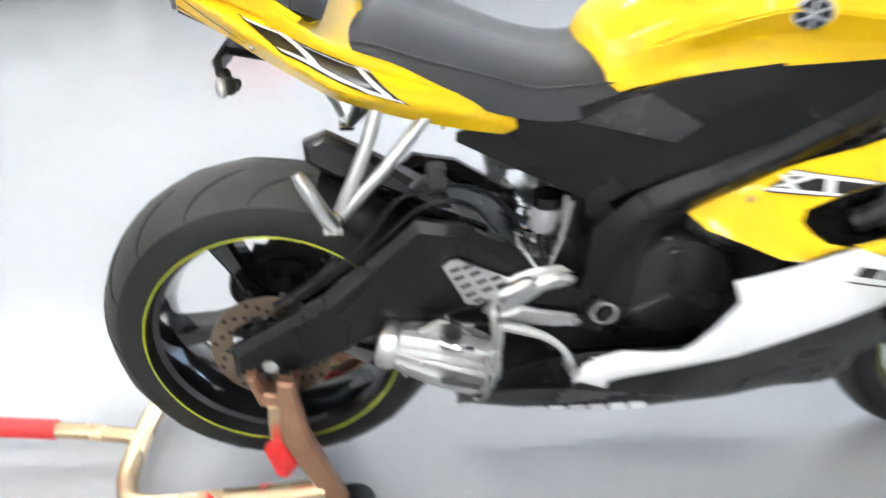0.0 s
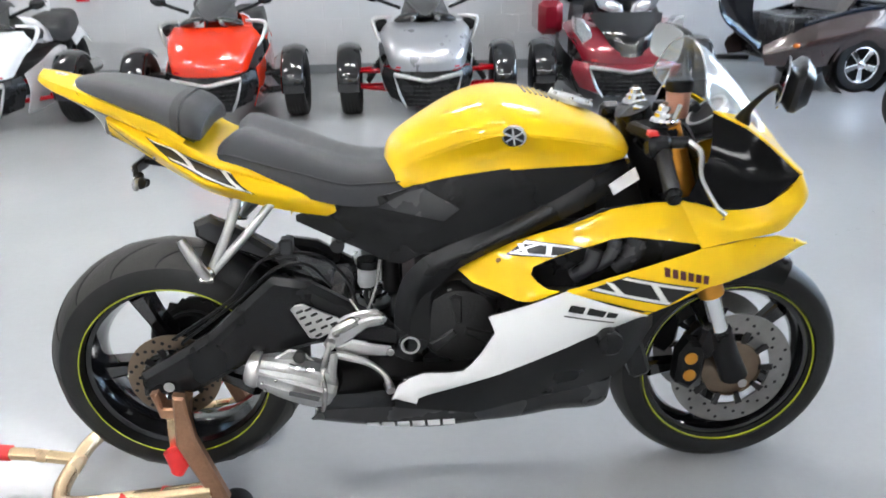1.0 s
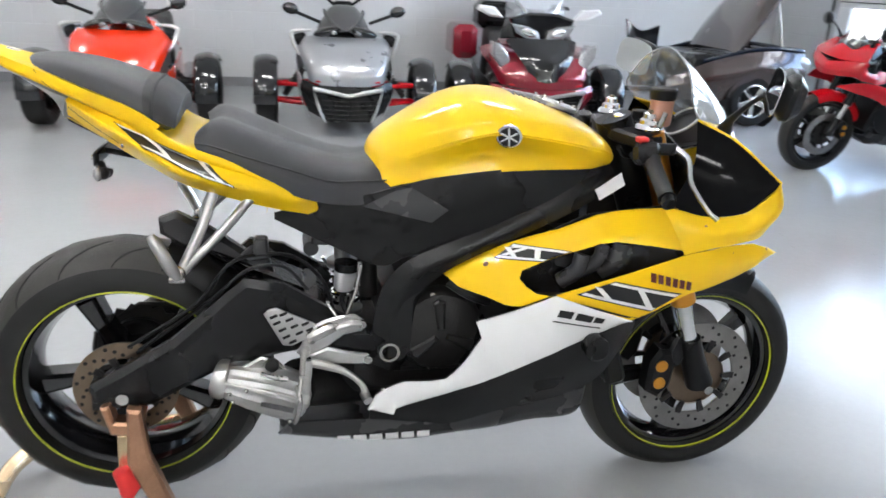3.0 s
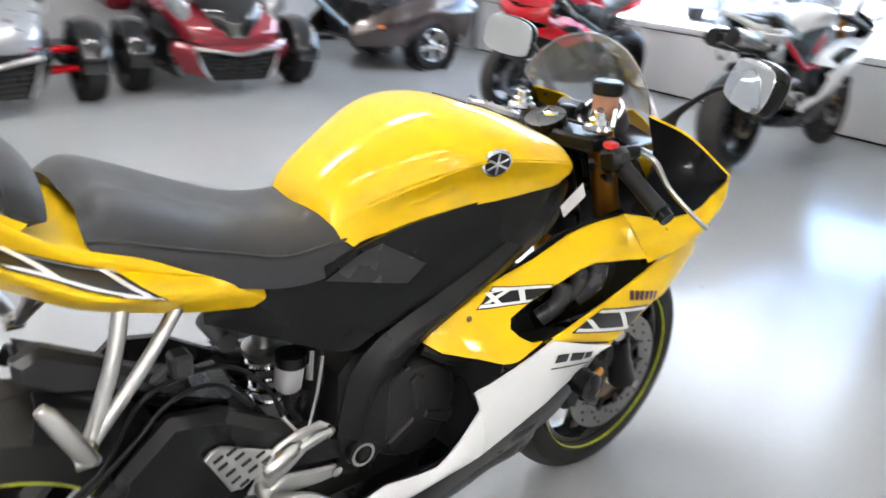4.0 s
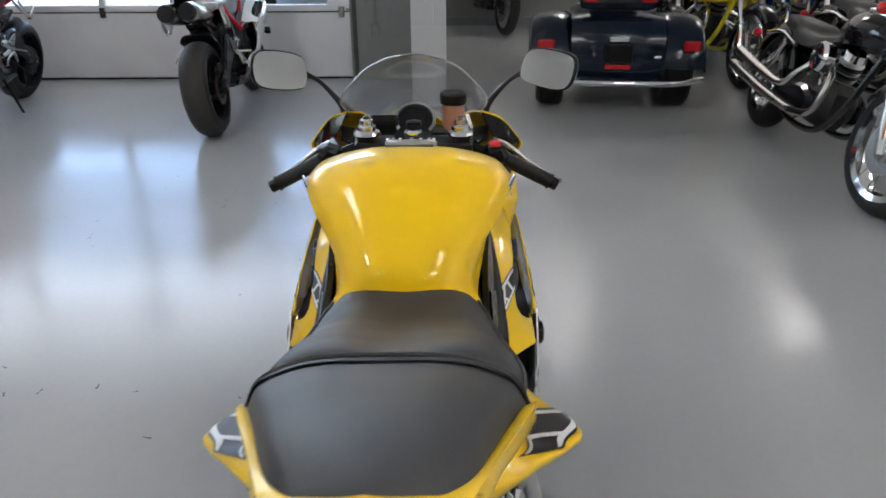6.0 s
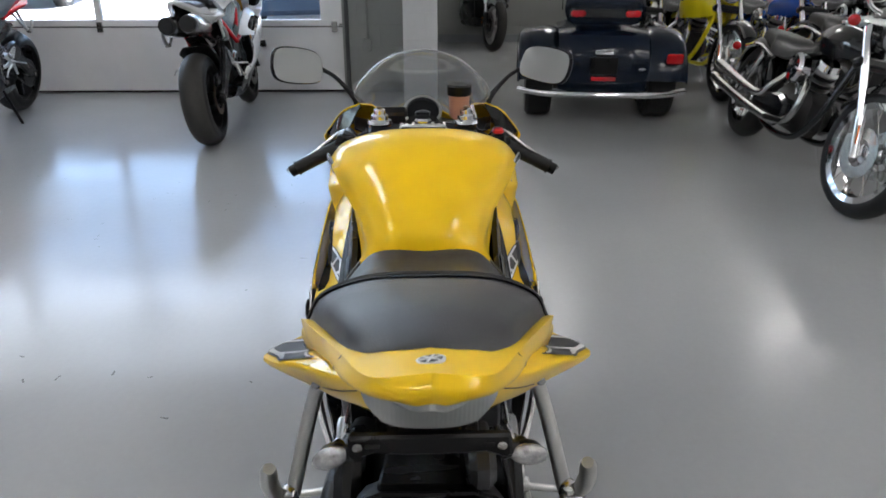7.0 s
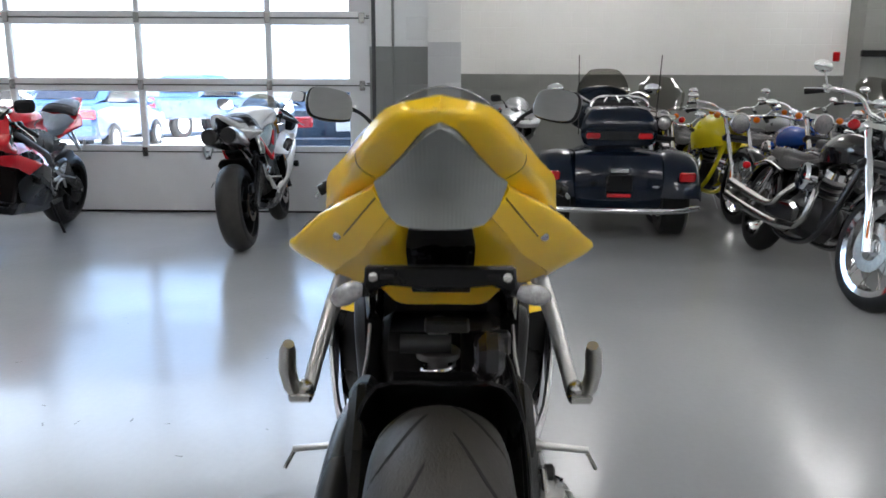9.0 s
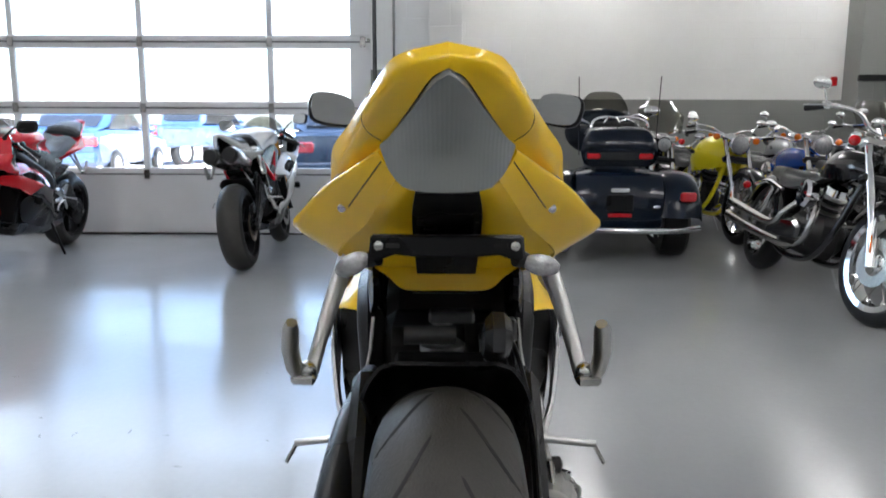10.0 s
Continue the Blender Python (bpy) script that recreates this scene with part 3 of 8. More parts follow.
def road_wheel(parent, at, radius, half, rim_mat, tape, disc, disc_sides, grooves=False, spokes=5):
    """A cast wheel with a rounded tyre; disc: the brake disc's radius."""
    x, y, z = at
    wheel = part("wheel", lathe([(0.216, -half * 0.62), (0.222, -half * 0.66), (0.216, -half * 0.70), (0.205, -half * 0.66), (0.196, -half * 0.35), (0.190, 0), (0.196, half * 0.35), (0.205, half * 0.66), (0.216, half * 0.70), (0.222, half * 0.66), (0.216, half * 0.62)], at, n=56, caps=False), rim_mat, parent)
    prof = []
    for k in range(23):
        a = math.pi * (k / 22 - 0.5) * 1.16
        prof.append((radius - half * 0.82 + half * 0.82 * math.cos(a) if abs(a) < 1.2 else radius - half * 0.82 + half * 0.82 * math.cos(a) - 0.012 * (abs(a) - 1.2), half * math.sin(a) if abs(a) < 1.57 else math.copysign(half * (1 - 0.25 * (abs(a) - 1.57) ** 2), a)))
    prof = [(0.219, -half * 0.66)] + [(max(r, 0.22), h) for r, h in prof] + [(0.219, half * 0.66)]
    part("tyre", lathe(prof, at, n=72, caps=False), RUBBER, wheel)
    band = [(radius - half * 0.82 + (half * 0.82 + 0.0012) * math.cos(a), (half + 0.001) * math.sin(a)) for a in np.linspace(-1.05, 1.05, 15)]
    part("tread", lathe(band, at, n=72, caps=False), TREAD, wheel, "worn grey-brown tread")
    if grooves:
        for k in range(16):
            for s in (-1, 1):
                base = 2 * math.pi * (k + (0.5 if s > 0 else 0)) / 16
                pts = []
                for u in np.linspace(0, 1, 9):
                    a = s * (0.10 + 1.0 * u)
                    turn = base + 0.42 * u + 0.10 * math.sin(3 * u)
                    r = radius - half * 0.82 + (half * 0.82 - 0.0006) * math.cos(a)
                    pts.append((x + r * math.cos(turn), y + (half - 0.0006) * math.sin(a), z + r * math.sin(turn)))
                rad = [0.0015, 0.003, 0.0035, 0.0035, 0.0035, 0.0035, 0.003, 0.0025, 0.0012]
                part("tread_groove", tube(pts, rad, 5), RECESS_SHADE, wheel)
    for s in (-1, 1):
        if tape:
            wide = half * 1.018 if grooves else half
            part("rim_tape", lathe([(0.2200, s * half * 0.95), (0.2203, s * (wide - 0.001)), (0.2218, s * wide), (0.2234, s * (wide - 0.001)), (0.2237, s * half * 0.95)] if grooves else [(0.2206, s * half * 0.93), (0.2230, s * (half * 0.97)), (0.2234, s * (half * 0.995)), (0.2210, s * (half * 0.985)), (0.2206, s * half * 0.93)], at, n=72, caps=False), tape, wheel, "thin lime-green rim tape")
    for k in range(spokes):
        a = 2 * math.pi * k / spokes + 0.5
        m = Matrix.Translation(at) @ Matrix.Rotation(a, 4, "Y")
        part("spoke", prism([(0.03, -0.026), (0.12, -0.017), (0.197, -0.024), (0.197, 0.024), (0.12, 0.017), (0.03, 0.026)], -half * 0.32, half * 0.32, 0.008, m), rim_mat, wheel)
    part("hub", lathe([(0.028, -half * 0.8), (0.045, -half * 0.75), (0.048, -half * 0.3), (0.05, 0), (0.048, half * 0.3), (0.045, half * 0.75), (0.028, half * 0.8)], at, n=24), rim_mat, wheel)
    for s in disc_sides:
        yy = s * (half + (0.004 if grooves else 0.012))
        d = part("brake_disc", lathe([(disc * 0.66, yy - 0.0025), (disc, yy - 0.0025), (disc, yy + 0.0025), (disc * 0.66, yy + 0.0025), (disc * 0.66, yy - 0.0025)], at, n=48, caps=False), DISC_STEEL if len(disc_sides) > 1 else BRONZE, parent, "drilled steel brake disc")
        if grooves or tape:
            me = finish(lathe([(0.0045, yy + s * 0.0026), (0.0045, yy + s * 0.0034)], (0, y, 0), n=8), "drilled_hole", RECESS_SHADE)
            for k in range(36):
                a, r = 2 * math.pi * k / 36, disc * (0.74 + 0.09 * (k % 3))
                hole = new("drilled_hole", me)
                hole.parent, hole.location = d, (x + r * math.cos(a), 0, z + r * math.sin(a))
        carrier = part("disc_carrier", lathe([(disc * 0.50, yy - 0.004), (disc * 0.50, yy + 0.004), (disc * 0.2, yy + 0.005), (disc * 0.2, yy - 0.004)], at, n=30, caps=False), BRONZE if len(disc_sides) > 1 and tape else DARK_METAL, d, "disc carrier")
        for k in range(10):
            mm = Matrix.Translation(at) @ Matrix.Rotation(2 * math.pi * k / 10, 4, "Y")
            part("disc_button", prism([(disc * 0.48, -0.006), (disc * 0.70, -0.009), (disc * 0.70, 0.009), (disc * 0.48, 0.006)], yy - 0.004, yy + 0.004, 0.001, mm), DARK_METAL, carrier)
    return wheel


def slant_decal(tree, corners, slants, parent, side, edge=0.13, wide=0.09):
    """A black band with white long edges and white slanting bars between them; slants and widths are shares of the band."""
    a, b, c, d = (Vector(v) for v in corners)
    at = lambda u, v: (a * (1 - u) + b * u) * (1 - v) + (d * (1 - u) + c * u) * v
    film = part("decal_band", sticker([(a, b, c, d)], tree, side, 0.0015, 24), DECAL_BLACK, parent, "black stripe decal")
    quads = [(at(0.02, v), at(0.98, v), at(0.98, v + edge), at(0.02, v + edge)) for v in (0.06, 0.94 - edge)]
    quads += [(at(u0 - wide / 2, v0), at(u0 + wide / 2, v0), at(u1 + wide / 2, v1), at(u1 - wide / 2, v1)) for (u0, v0), (u1, v1) in slants]
    for quad in quads:
        part("decal_bar", sticker([quad], tree, side, 0.0026, 16), DECAL_WHITE, film, "white decal bar")


def sport_bike(m, label, pal, race=False, twin=False, kick=False, group=""):
    """A faired sport motorcycle, wheels on the x axis, front at +x. race: the fully detailed bike with its markings."""
    bike = thing("motorcycle", m, label, "motorcycle", group)
    body, lower, wheel_mat = pal["body"], pal["lower"], pal["wheel"]
    rear, front = (0.012 if race else 0.003, 0, 0.375 if race else 0.309), (1.383, 0, 0.297)
    # wheels, forks
    road_wheel(bike, rear, 0.308, 0.094 if race else 0.088, wheel_mat, pal.get("tape"), 0.108, (-1,), race)
    road_wheel(bike, front, 0.297, 0.058, wheel_mat, pal.get("tape"), 0.155, (-1, 1))
    part("axle", tube([(rear[0], -0.15, rear[2]), (rear[0], 0.15, rear[2])], 0.013, 14), STEEL, bike)
    part("axle", tube([(front[0], -0.14, front[2]), (front[0], 0.14, front[2])], 0.012, 14), STEEL, bike)
    for s in (-1, 1):
        y = 0.105 * s
        fork = part("fork_tube", tube([(1.147, y, 0.940), (1.285, y, 0.545)], 0.027, 18), pal["fork"], bike, "gold anodised fork tube")
        part("fork_collar", tube([(1.277, y, 0.568), (1.292, y, 0.53)], 0.031, 18), pal["fork"], fork)
        part("fork_slider", tube([(1.285, y, 0.545), (1.335, y, 0.40)], 0.0205, 16), CHROME, fork, "chrome fork slider")
        bm = tube([(1.326, y, 0.43), (1.345, y, 0.37), (1.375, y, 0.30)], [0.027, 0.030, 0.034], 16)
        add_box(bm, (1.30, y * 0.95, 0.40), (0.05, 0.03, 0.09), 0.008, (0, 19, 0))
        part("fork_bottom", bm, BLACK_SATIN, fork)
        cap = part("fork_cap", lathe([(0.029, 0.0), (0.031, 0.004), (0.029, 0.010), (0.022, 0.014), (0.021, 0.022), (0.015, 0.026), (0.014, 0.036), (0.009, 0.039)], (1.138, y, 0.946), "z", 20), CHROME, fork, "bright fork top cap")
        part("adjuster", lathe([(0.007, 0.036), (0.007, 0.042), (0.004, 0.044)], (1.138, y, 0.946), "z", 10), BRONZE, cap)
        cal = part("caliper", prism([(1.225, 0.29), (1.262, 0.27), (1.29, 0.30), (1.298, 0.37), (1.285, 0.40), (1.25, 0.405), (1.228, 0.37)], s * 0.062, s * 0.118, 0.01), BLACK_SATIN, bike, "black four-piston brake caliper")
        for zz in (0.315, 0.362):
            part("piston_cap", lathe([(0.016, s * 0.116), (0.016, s * 0.121), (0.009, s * 0.123)], (1.256, 0, zz), n=16), GOLD, cal)
    fen = []
    for a in np.linspace(2.75, 1.15, 9):
        r = 0.318
        x, z = front[0] + r * math.cos(a), front[2] + r * math.sin(a)
        q = 0.30
        fen.append([(x, 0, z), (x, 0.035, z - 0.004), (front[0] + q * math.cos(a), 0.062, front[2] + q * math.sin(a)), (front[0] + (q - 0.05) * math.cos(a), 0.07, front[2] + (q - 0.05) * math.sin(a))])
    part("front_mudguard", surf(fen, 24, 15, mirror=True, thick=0.004), pal["fender"], bike)
    # frame and engine
    for s in (-1, 1):
        spar = [[(1.06, 0.10, 0.868), (1.068, 0.11, 0.85), (1.075, 0.105, 0.832)], [(0.992, 0.122, 0.857), (0.995, 0.15, 0.825), (0.998, 0.148, 0.791)], [(0.868, 0.142, 0.791), (0.869, 0.172, 0.766), (0.871, 0.165, 0.737)], [(0.742, 0.155, 0.73), (0.73, 0.182, 0.703), (0.722, 0.172, 0.672)], [(0.665, 0.16, 0.703), (0.665, 0.182, 0.675), (0.672, 0.17, 0.64)], [(0.601, 0.155, 0.669), (0.612, 0.178, 0.638), (0.632, 0.166, 0.60)], [(0.555, 0.15, 0.61), (0.58, 0.172, 0.59), (0.606, 0.162, 0.56)], [(0.537, 0.145, 0.52), (0.57, 0.165, 0.50), (0.602, 0.156, 0.48)], [(0.534, 0.14, 0.425), (0.57, 0.158, 0.417), (0.601, 0.15, 0.409)]]
        part("frame_spar", surf(spar, 48, 9, side=s, thick=0.03), GREY_PLASTIC if not race else BLACK_PLASTIC, bike, "matt black frame spar")
        cover = [[(0.335, 0.118, 0.772), (0.335, 0.119, 0.765), (0.335, 0.118, 0.758)], [(0.436, 0.128, 0.80), (0.44, 0.134, 0.75), (0.452, 0.13, 0.70)], [(0.51, 0.134, 0.81), (0.53, 0.146, 0.73), (0.549, 0.145, 0.66)], [(0.588, 0.135, 0.83), (0.60, 0.15, 0.76), (0.605, 0.15, 0.68)], [(0.66, 0.138, 0.848), (0.68, 0.153, 0.775), (0.69, 0.155, 0.70)], [(0.80, 0.148, 0.868), (0.80, 0.156, 0.81), (0.80, 0.156, 0.745)], [(0.92, 0.146, 0.876), (0.925, 0.148, 0.84), (0.93, 0.15, 0.80)], [(1.01, 0.128, 0.879), (1.02, 0.13, 0.868), (1.03, 0.125, 0.855)]]
        bm = surf(cover, 40, 9, side=s, thick=0.01)
        tree = skin_of(bm)
        side_cover = part("side_cover", bm, BLACK_PLASTIC, bike, "matt black side cover below the tank")
        if race:
            part("cover_trim", sticker([((0.512, 0.789), (0.60, 0.770), (0.614, 0.829), (0.576, 0.820)), ((0.60, 0.770), (0.655, 0.757), (0.691, 0.784), (0.614, 0.829))], tree, s, 0.004, 8), CHARCOAL_PLASTIC, side_cover, "dark grey mesh trim wedge")
        pivot = part("pivot_cap", lathe([(0.026, s * 0.155), (0.026, s * 0.166), (0.018, s * 0.168), (0.016, s * 0.158), (0.004, s * 0.158)], (0.572, 0, 0.465), n=24), BLACK_SATIN, bike, "black swingarm pivot with a bright ring")
        part("pivot_ring", lathe([(0.017, s * 0.165), (0.0225, s * 0.1665), (0.0225, s * 0.1695), (0.017, s * 0.1695), (0.017, s * 0.165)], (0.572, 0, 0.465), n=24, caps=False), STEEL, pivot)
        if race:
            part("frame_label", prism([(1.014, 0.822), (1.027, 0.798), (1.082, 0.832), (1.070, 0.860)], s * 0.1435, s * 0.1455, 0.0005), DECAL_WHITE, bike, "white paper label on the frame")
    bm = box((0.74, 0, 0.50), (0.36, 0.27, 0.24), 0.03)
    engine = part("engine", bm, DARK_METAL, bike, "dark cast engine block")
    part("cylinder_head", box((0.86, 0, 0.62), (0.24, 0.26, 0.18), 0.03, (0, -25, 0)), DARK_METAL, engine)
    part("sump", box((0.62, 0, 0.40), (0.30, 0.22, 0.16), 0.03), DARK_METAL, engine)
    for s in (-1, 1):
        cov = part("engine_cover", lathe([(0.098, s * 0.12), (0.098, s * 0.145), (0.088, s * 0.162), (0.06, s * 0.17), (0.02, s * 0.172)], (0.685, 0, 0.505), n=32), DARK_METAL, engine, "round cast clutch cover")
        for k in range(7):
            a = 2 * math.pi * k / 7
            part("bolt", lathe([(0.006, s * 0.15), (0.006, s * 0.158)], (0.685 + 0.09 * math.cos(a), 0, 0.505 + 0.09 * math.sin(a)), n=8), STEEL, cov)
        for k in range(3):
            mm = Matrix.Translation((0.685, 0, 0.505)) @ Matrix.Rotation(2.1 * k + 0.4, 4, "Y")
            part("cover_rib", prism([(0.012, -0.008), (0.075, -0.014), (0.082, 0.0), (0.075, 0.014), (0.012, 0.008)], s * 0.160, s * 0.176, 0.004, mm), DARK_METAL, cov)
        part("engine_cover", lathe([(0.055, s * 0.12), (0.055, s * 0.15), (0.045, s * 0.158), (0.015, s * 0.16)], (0.80, 0, 0.46), n=24), DARK_METAL, engine)
        part("hose", tube([(0.70, s * 0.15, 0.62), (0.74, s * 0.175, 0.60), (0.80, s * 0.17, 0.58), (0.86, s * 0.15, 0.60)], 0.012, 8, 16), BLACK_SATIN, engine)
    part("radiator", box((1.07, 0, 0.50), (0.05, 0.34, 0.32), 0.01, (0, -18, 0)), BLACK_SATIN, bike)
    part("airbox", box((0.80, 0, 0.78), (0.46, 0.21, 0.15), 0.03), BLACK_SATIN, bike)
    part("steering_head", tube([(1.10, 0, 0.955), (1.20, 0, 0.70)], 0.042, 16), BLACK_SATIN, bike)
    if race:
        part("inner_cowl", surf([[(1.20, 0, .935), (1.20, .09, .930), (1.195, .150, .915)], [(1.235, 0, .86), (1.235, .10, .86), (1.215, .180, .86)], [(1.262, 0, .78), (1.262, .11, .78), (1.235, .200, .78)], [(1.295, 0, .68), (1.295, .12, .68), (1.27, .212, .69)]], 18, 17, mirror=True, thick=0.004), BLACK_PLASTIC, bike)
    # tank
    tank_rows = [[(.525, 0, .85), (.527, .05, .848), (.535, .09, .843), (.55, .112, .838), (.562, .121, .834), (.572, .124, .826)],
                 [(.545, 0, .908), (.547, .055, .902), (.558, .088, .888), (.575, .104, .87), (.59, .112, .85), (.60, .118, .831)],
                 [(.612, 0, .956), (.615, .065, .951), (.625, .106, .930), (.64, .127, .90), (.65, .119, .866), (.655, .124, .84)],
                 [(.693, 0, .998), (.695, .08, .991), (.705, .142, .965), (.71, .162, .93), (.715, .129, .888), (.72, .136, .853)],
                 [(.762, 0, 1.015), (.765, .085, 1.009), (.775, .160, .983), (.78, .186, .95), (.785, .141, .902), (.785, .146, .862)],
                 [(.842, 0, 1.010), (.842, .09, 1.004), (.845, .164, .980), (.85, .196, .945), (.85, .162, .902), (.85, .157, .868)],
                 [(.925, 0, .985), (.923, .085, .981), (.92, .154, .965), (.92, .188, .933), (.92, .164, .899), (.92, .156, .870)],
                 [(1.002, 0, .954), (1.0, .075, .950), (.998, .134, .941), (.995, .164, .915), (.992, .160, .892), (.99, .147, .869)],
                 [(1.056, 0, .922), (1.053, .06, .92), (1.048, .11, .912), (1.04, .139, .899), (1.032, .141, .884), (1.022, .134, .871)],
                 [(1.079, 0, .892), (1.076, .05, .892), (1.068, .095, .889), (1.058, .12, .884), (1.047, .127, .876), (1.03, .124, .869)]]
    # the shoulders turn into the knee recesses over a tight, rounded edge
    bm = surf([r[:4] for r in tank_rows], 54, 33, mirror=True)
    for s in (-1, 1):
        add_surf(bm, [r[3:] for r in tank_rows], 54, 11, side=s)
    bmesh.ops.remove_doubles(bm, verts=bm.verts[:], dist=1e-5)
    bmesh.ops.recalc_face_normals(bm, faces=bm.faces[:])
    edge = [e for e in bm.edges if len(e.link_faces) == 2 and e.calc_face_angle() > 0.45]
    bmesh.ops.bevel(bm, geom=edge, offset=0.009, segments=4, affect="EDGES", clamp_overlap=True)
    tree = skin_of(bm)
    tank = part("fuel_tank", bm, body, bike, pal["tank_label"], 60)
    capm = Matrix.Rotation(radians(16), 3, "Y") @ TURNS["z"]
    cap = part("fuel_cap", lathe([(0.052, -0.004), (0.052, 0.004), (0.046, 0.008), (0.03, 0.006), (0.01, 0.009)], (0.955, 0, 0.981), n=32, turn=capm), ALLOY, tank, "round aluminium fuel cap")
    for k in range(7):
        a = 2 * math.pi * k / 7
        part("bolt", lathe([(0.0045, 0.004), (0.004, 0.009)], Vector((0.955, 0, 0.981)) + capm @ Vector((0.047 * math.cos(a), 0.003, 0.047 * math.sin(a))), n=8, turn=capm), STEEL, cap)
    if race:
        top = bmesh.new()
        for k in range(7):
            x0 = 0.845 + 0.012 * k
            pts = []
            for y in (-0.045, 0.045):
                hit = tree.ray_cast(Vector((x0, y, 1.4)), Vector((0, 0, -1)))[0]
                pts.append((hit.x, hit.y, hit.z + 0.001))
            add_tube(top, pts, 0.0022, 5)
        part("tank_print", top, GREY_PLASTIC, tank, "faint grey printed lines")
    for s in (-1, 1):
        if race:
            place, normal, _, _ = tree.ray_cast(Vector((0.80, s * 0.8, 0.945)), Vector((0, -s, 0)))
            turn = Vector((0, 1, 0)).rotation_difference((normal * 0.5 + Vector((-0.22, s * 0.6, 0))).normalized()).to_matrix()
            em = part("tank_emblem", lathe([(0.026, -0.003), (0.026, 0.0005), (0.023, 0.0022)], place, n=28, turn=turn), CHROME, tank, "round chrome and black emblem")
            part("emblem_face", lathe([(0.0215, 0.0018), (0.0215, 0.003)], place, n=28, turn=turn), DECAL_BLACK, em)
            for k in range(3):
                mm = Matrix.Translation(place) @ turn.to_4x4() @ Matrix.Rotation(k * math.pi / 3, 4, "Y")
                part("emblem_bar", prism([(-0.02, -0.0022), (0.02, -0.0022), (0.02, 0.0022), (-0.02, 0.0022)], 0.0030, 0.0038 + 0.0002 * k, 0.0003, mm), CHROME, em)
    # seats
    seat_rows = [[(.205, 0, .93), (.2, .07, .938), (.192, .12, .932), (.192, .145, .918), (.198, .152, .905)],
                 [(.24, 0, .945), (.235, .07, .957), (.228, .12, .95), (.222, .150, .915), (.222, .154, .887)],
                 [(.30, 0, .924), (.295, .07, .937), (.29, .12, .930), (.283, .153, .895), (.283, .156, .859)],
                 [(.37, 0, .898), (.37, .07, .906), (.37, .115, .896), (.366, .147, .868), (.365, .151, .820)],
                 [(.44, 0, .876), (.44, .065, .880), (.442, .108, .869), (.444, .139, .842), (.446, .145, .797)],
                 [(.50, 0, .868), (.50, .06, .870), (.505, .098, .861), (.512, .127, .838), (.517, .137, .793)],
                 [(.54, 0, .872), (.543, .055, .873), (.55, .09, .862), (.56, .115, .836), (.57, .126, .811)],
                 [(.57, 0, .86), (.57, .05, .86), (.575, .085, .85), (.582, .107, .838), (.587, .117, .825)]]
    seat = part("rider_seat", surf(seat_rows, 40, 33, mirror=True, thick=0.03), SEAT_VINYL, bike, "charcoal vinyl rider seat", 50)
    seam = [[r[3] for r in seat_rows]]
    for s in (-1, 1):
        part("seat_seam", tube([(x, s * (y + 0.002), z + 0.002) for x, y, z in seam[0]], 0.0022, 6, 40), SEAT_VINYL, seat)
    pil_rows = [[(-.118, 0, 1.056), (-.116, .030, 1.053), (-.108, .052, 1.047), (-.090, .068, 1.040)],
                [(-.105, 0, 1.066), (-.103, .030, 1.062), (-.095, .052, 1.054), (-.080, .072, 1.042)],
                [(-.05, 0, 1.068), (-.05, .045, 1.064), (-.048, .074, 1.053), (-.05, .085, 1.032)],
                [(.03, 0, 1.050), (.03, .06, 1.048), (.031, .100, 1.032), (.032, .112, 1.002)],
                [(.10, 0, 1.026), (.10, .07, 1.023), (.10, .120, 1.003), (.102, .136, .974)],
                [(.140, 0, 1.010), (.140, .07, 1.006), (.140, .120, .985), (.140, .139, .953)],
                [(.163, 0, .987), (.163, .065, .983), (.160, .116, .967), (.157, .132, .947)],
                [(.16, 0, .955), (.16, .06, .952), (.157, .107, .946), (.152, .118, .942)]]
    pil = part("pillion_seat", surf(pil_rows, 36, 29, mirror=True, thick=0.025), SEAT_VINYL, bike, "charcoal vinyl pillion seat pad", 50)
    seam = [(0.118, s * y, z + 0.002) for s, y, z in ((-1, .141, .960), (-1, .122, .995), (-1, .07, 1.017), (1, 0, 1.021), (1, .07, 1.017), (1, .122, .995), (1, .141, .960))]
    part("seat_piping", tube(seam, 0.0035, 6, 40), SEAT_SIDE, pil, "raised black piping")
    part("seat_band", surf([[(x + 0.001, y * 1.01, z + 0.0025) for x, y, z in r] for r in pil_rows[4:7]], 14, 29, mirror=True), SEAT_SIDE, pil)
    # tail
    bm = surf([[(.05, 0, .965), (.05, .090, .975), (.05, .123, .985), (.04, .108, .962)],
               [(.105, 0, .948), (.105, .110, .952), (.105, .1455, .962), (.09, .134, .941)],
               [(.17, 0, .92), (.17, .12, .92), (.17, .156, .915), (.175, .150, .882)],
               [(.26, 0, .895), (.26, .13, .895), (.26, .160, .88), (.265, .154, .858)],
               [(.34, 0, .85), (.34, .12, .85), (.34, .152, .843), (.34, .148, .835)]], 30, 33, mirror=True)
    # rear face round the lamp, and the top face behind the seat
    rear_face = [[(-.190, 0, 1.060), (-.192, 0, 1.071), (-.183, 0, 1.083)], [(-.180, .0158, 1.0515), (-.186, .030, 1.0635), (-.175, .040, 1.0745)], [(-.135, .035, 1.029), (-.160, .052, 1.049), (-.150, .058, 1.064)], [(-.085, .0516, 1.0107), (-.110, .076, 1.030), (-.080, .082, 1.041)], [(-.042, .068, .9925), (-.030, .098, .999), (0, .111, 1.013)], [(.03, .103, .966), (.055, .128, .965), (.082, .141, .985)], [(.10, .138, .938), (.12, .147, .943), (.135, .152, .955)]]
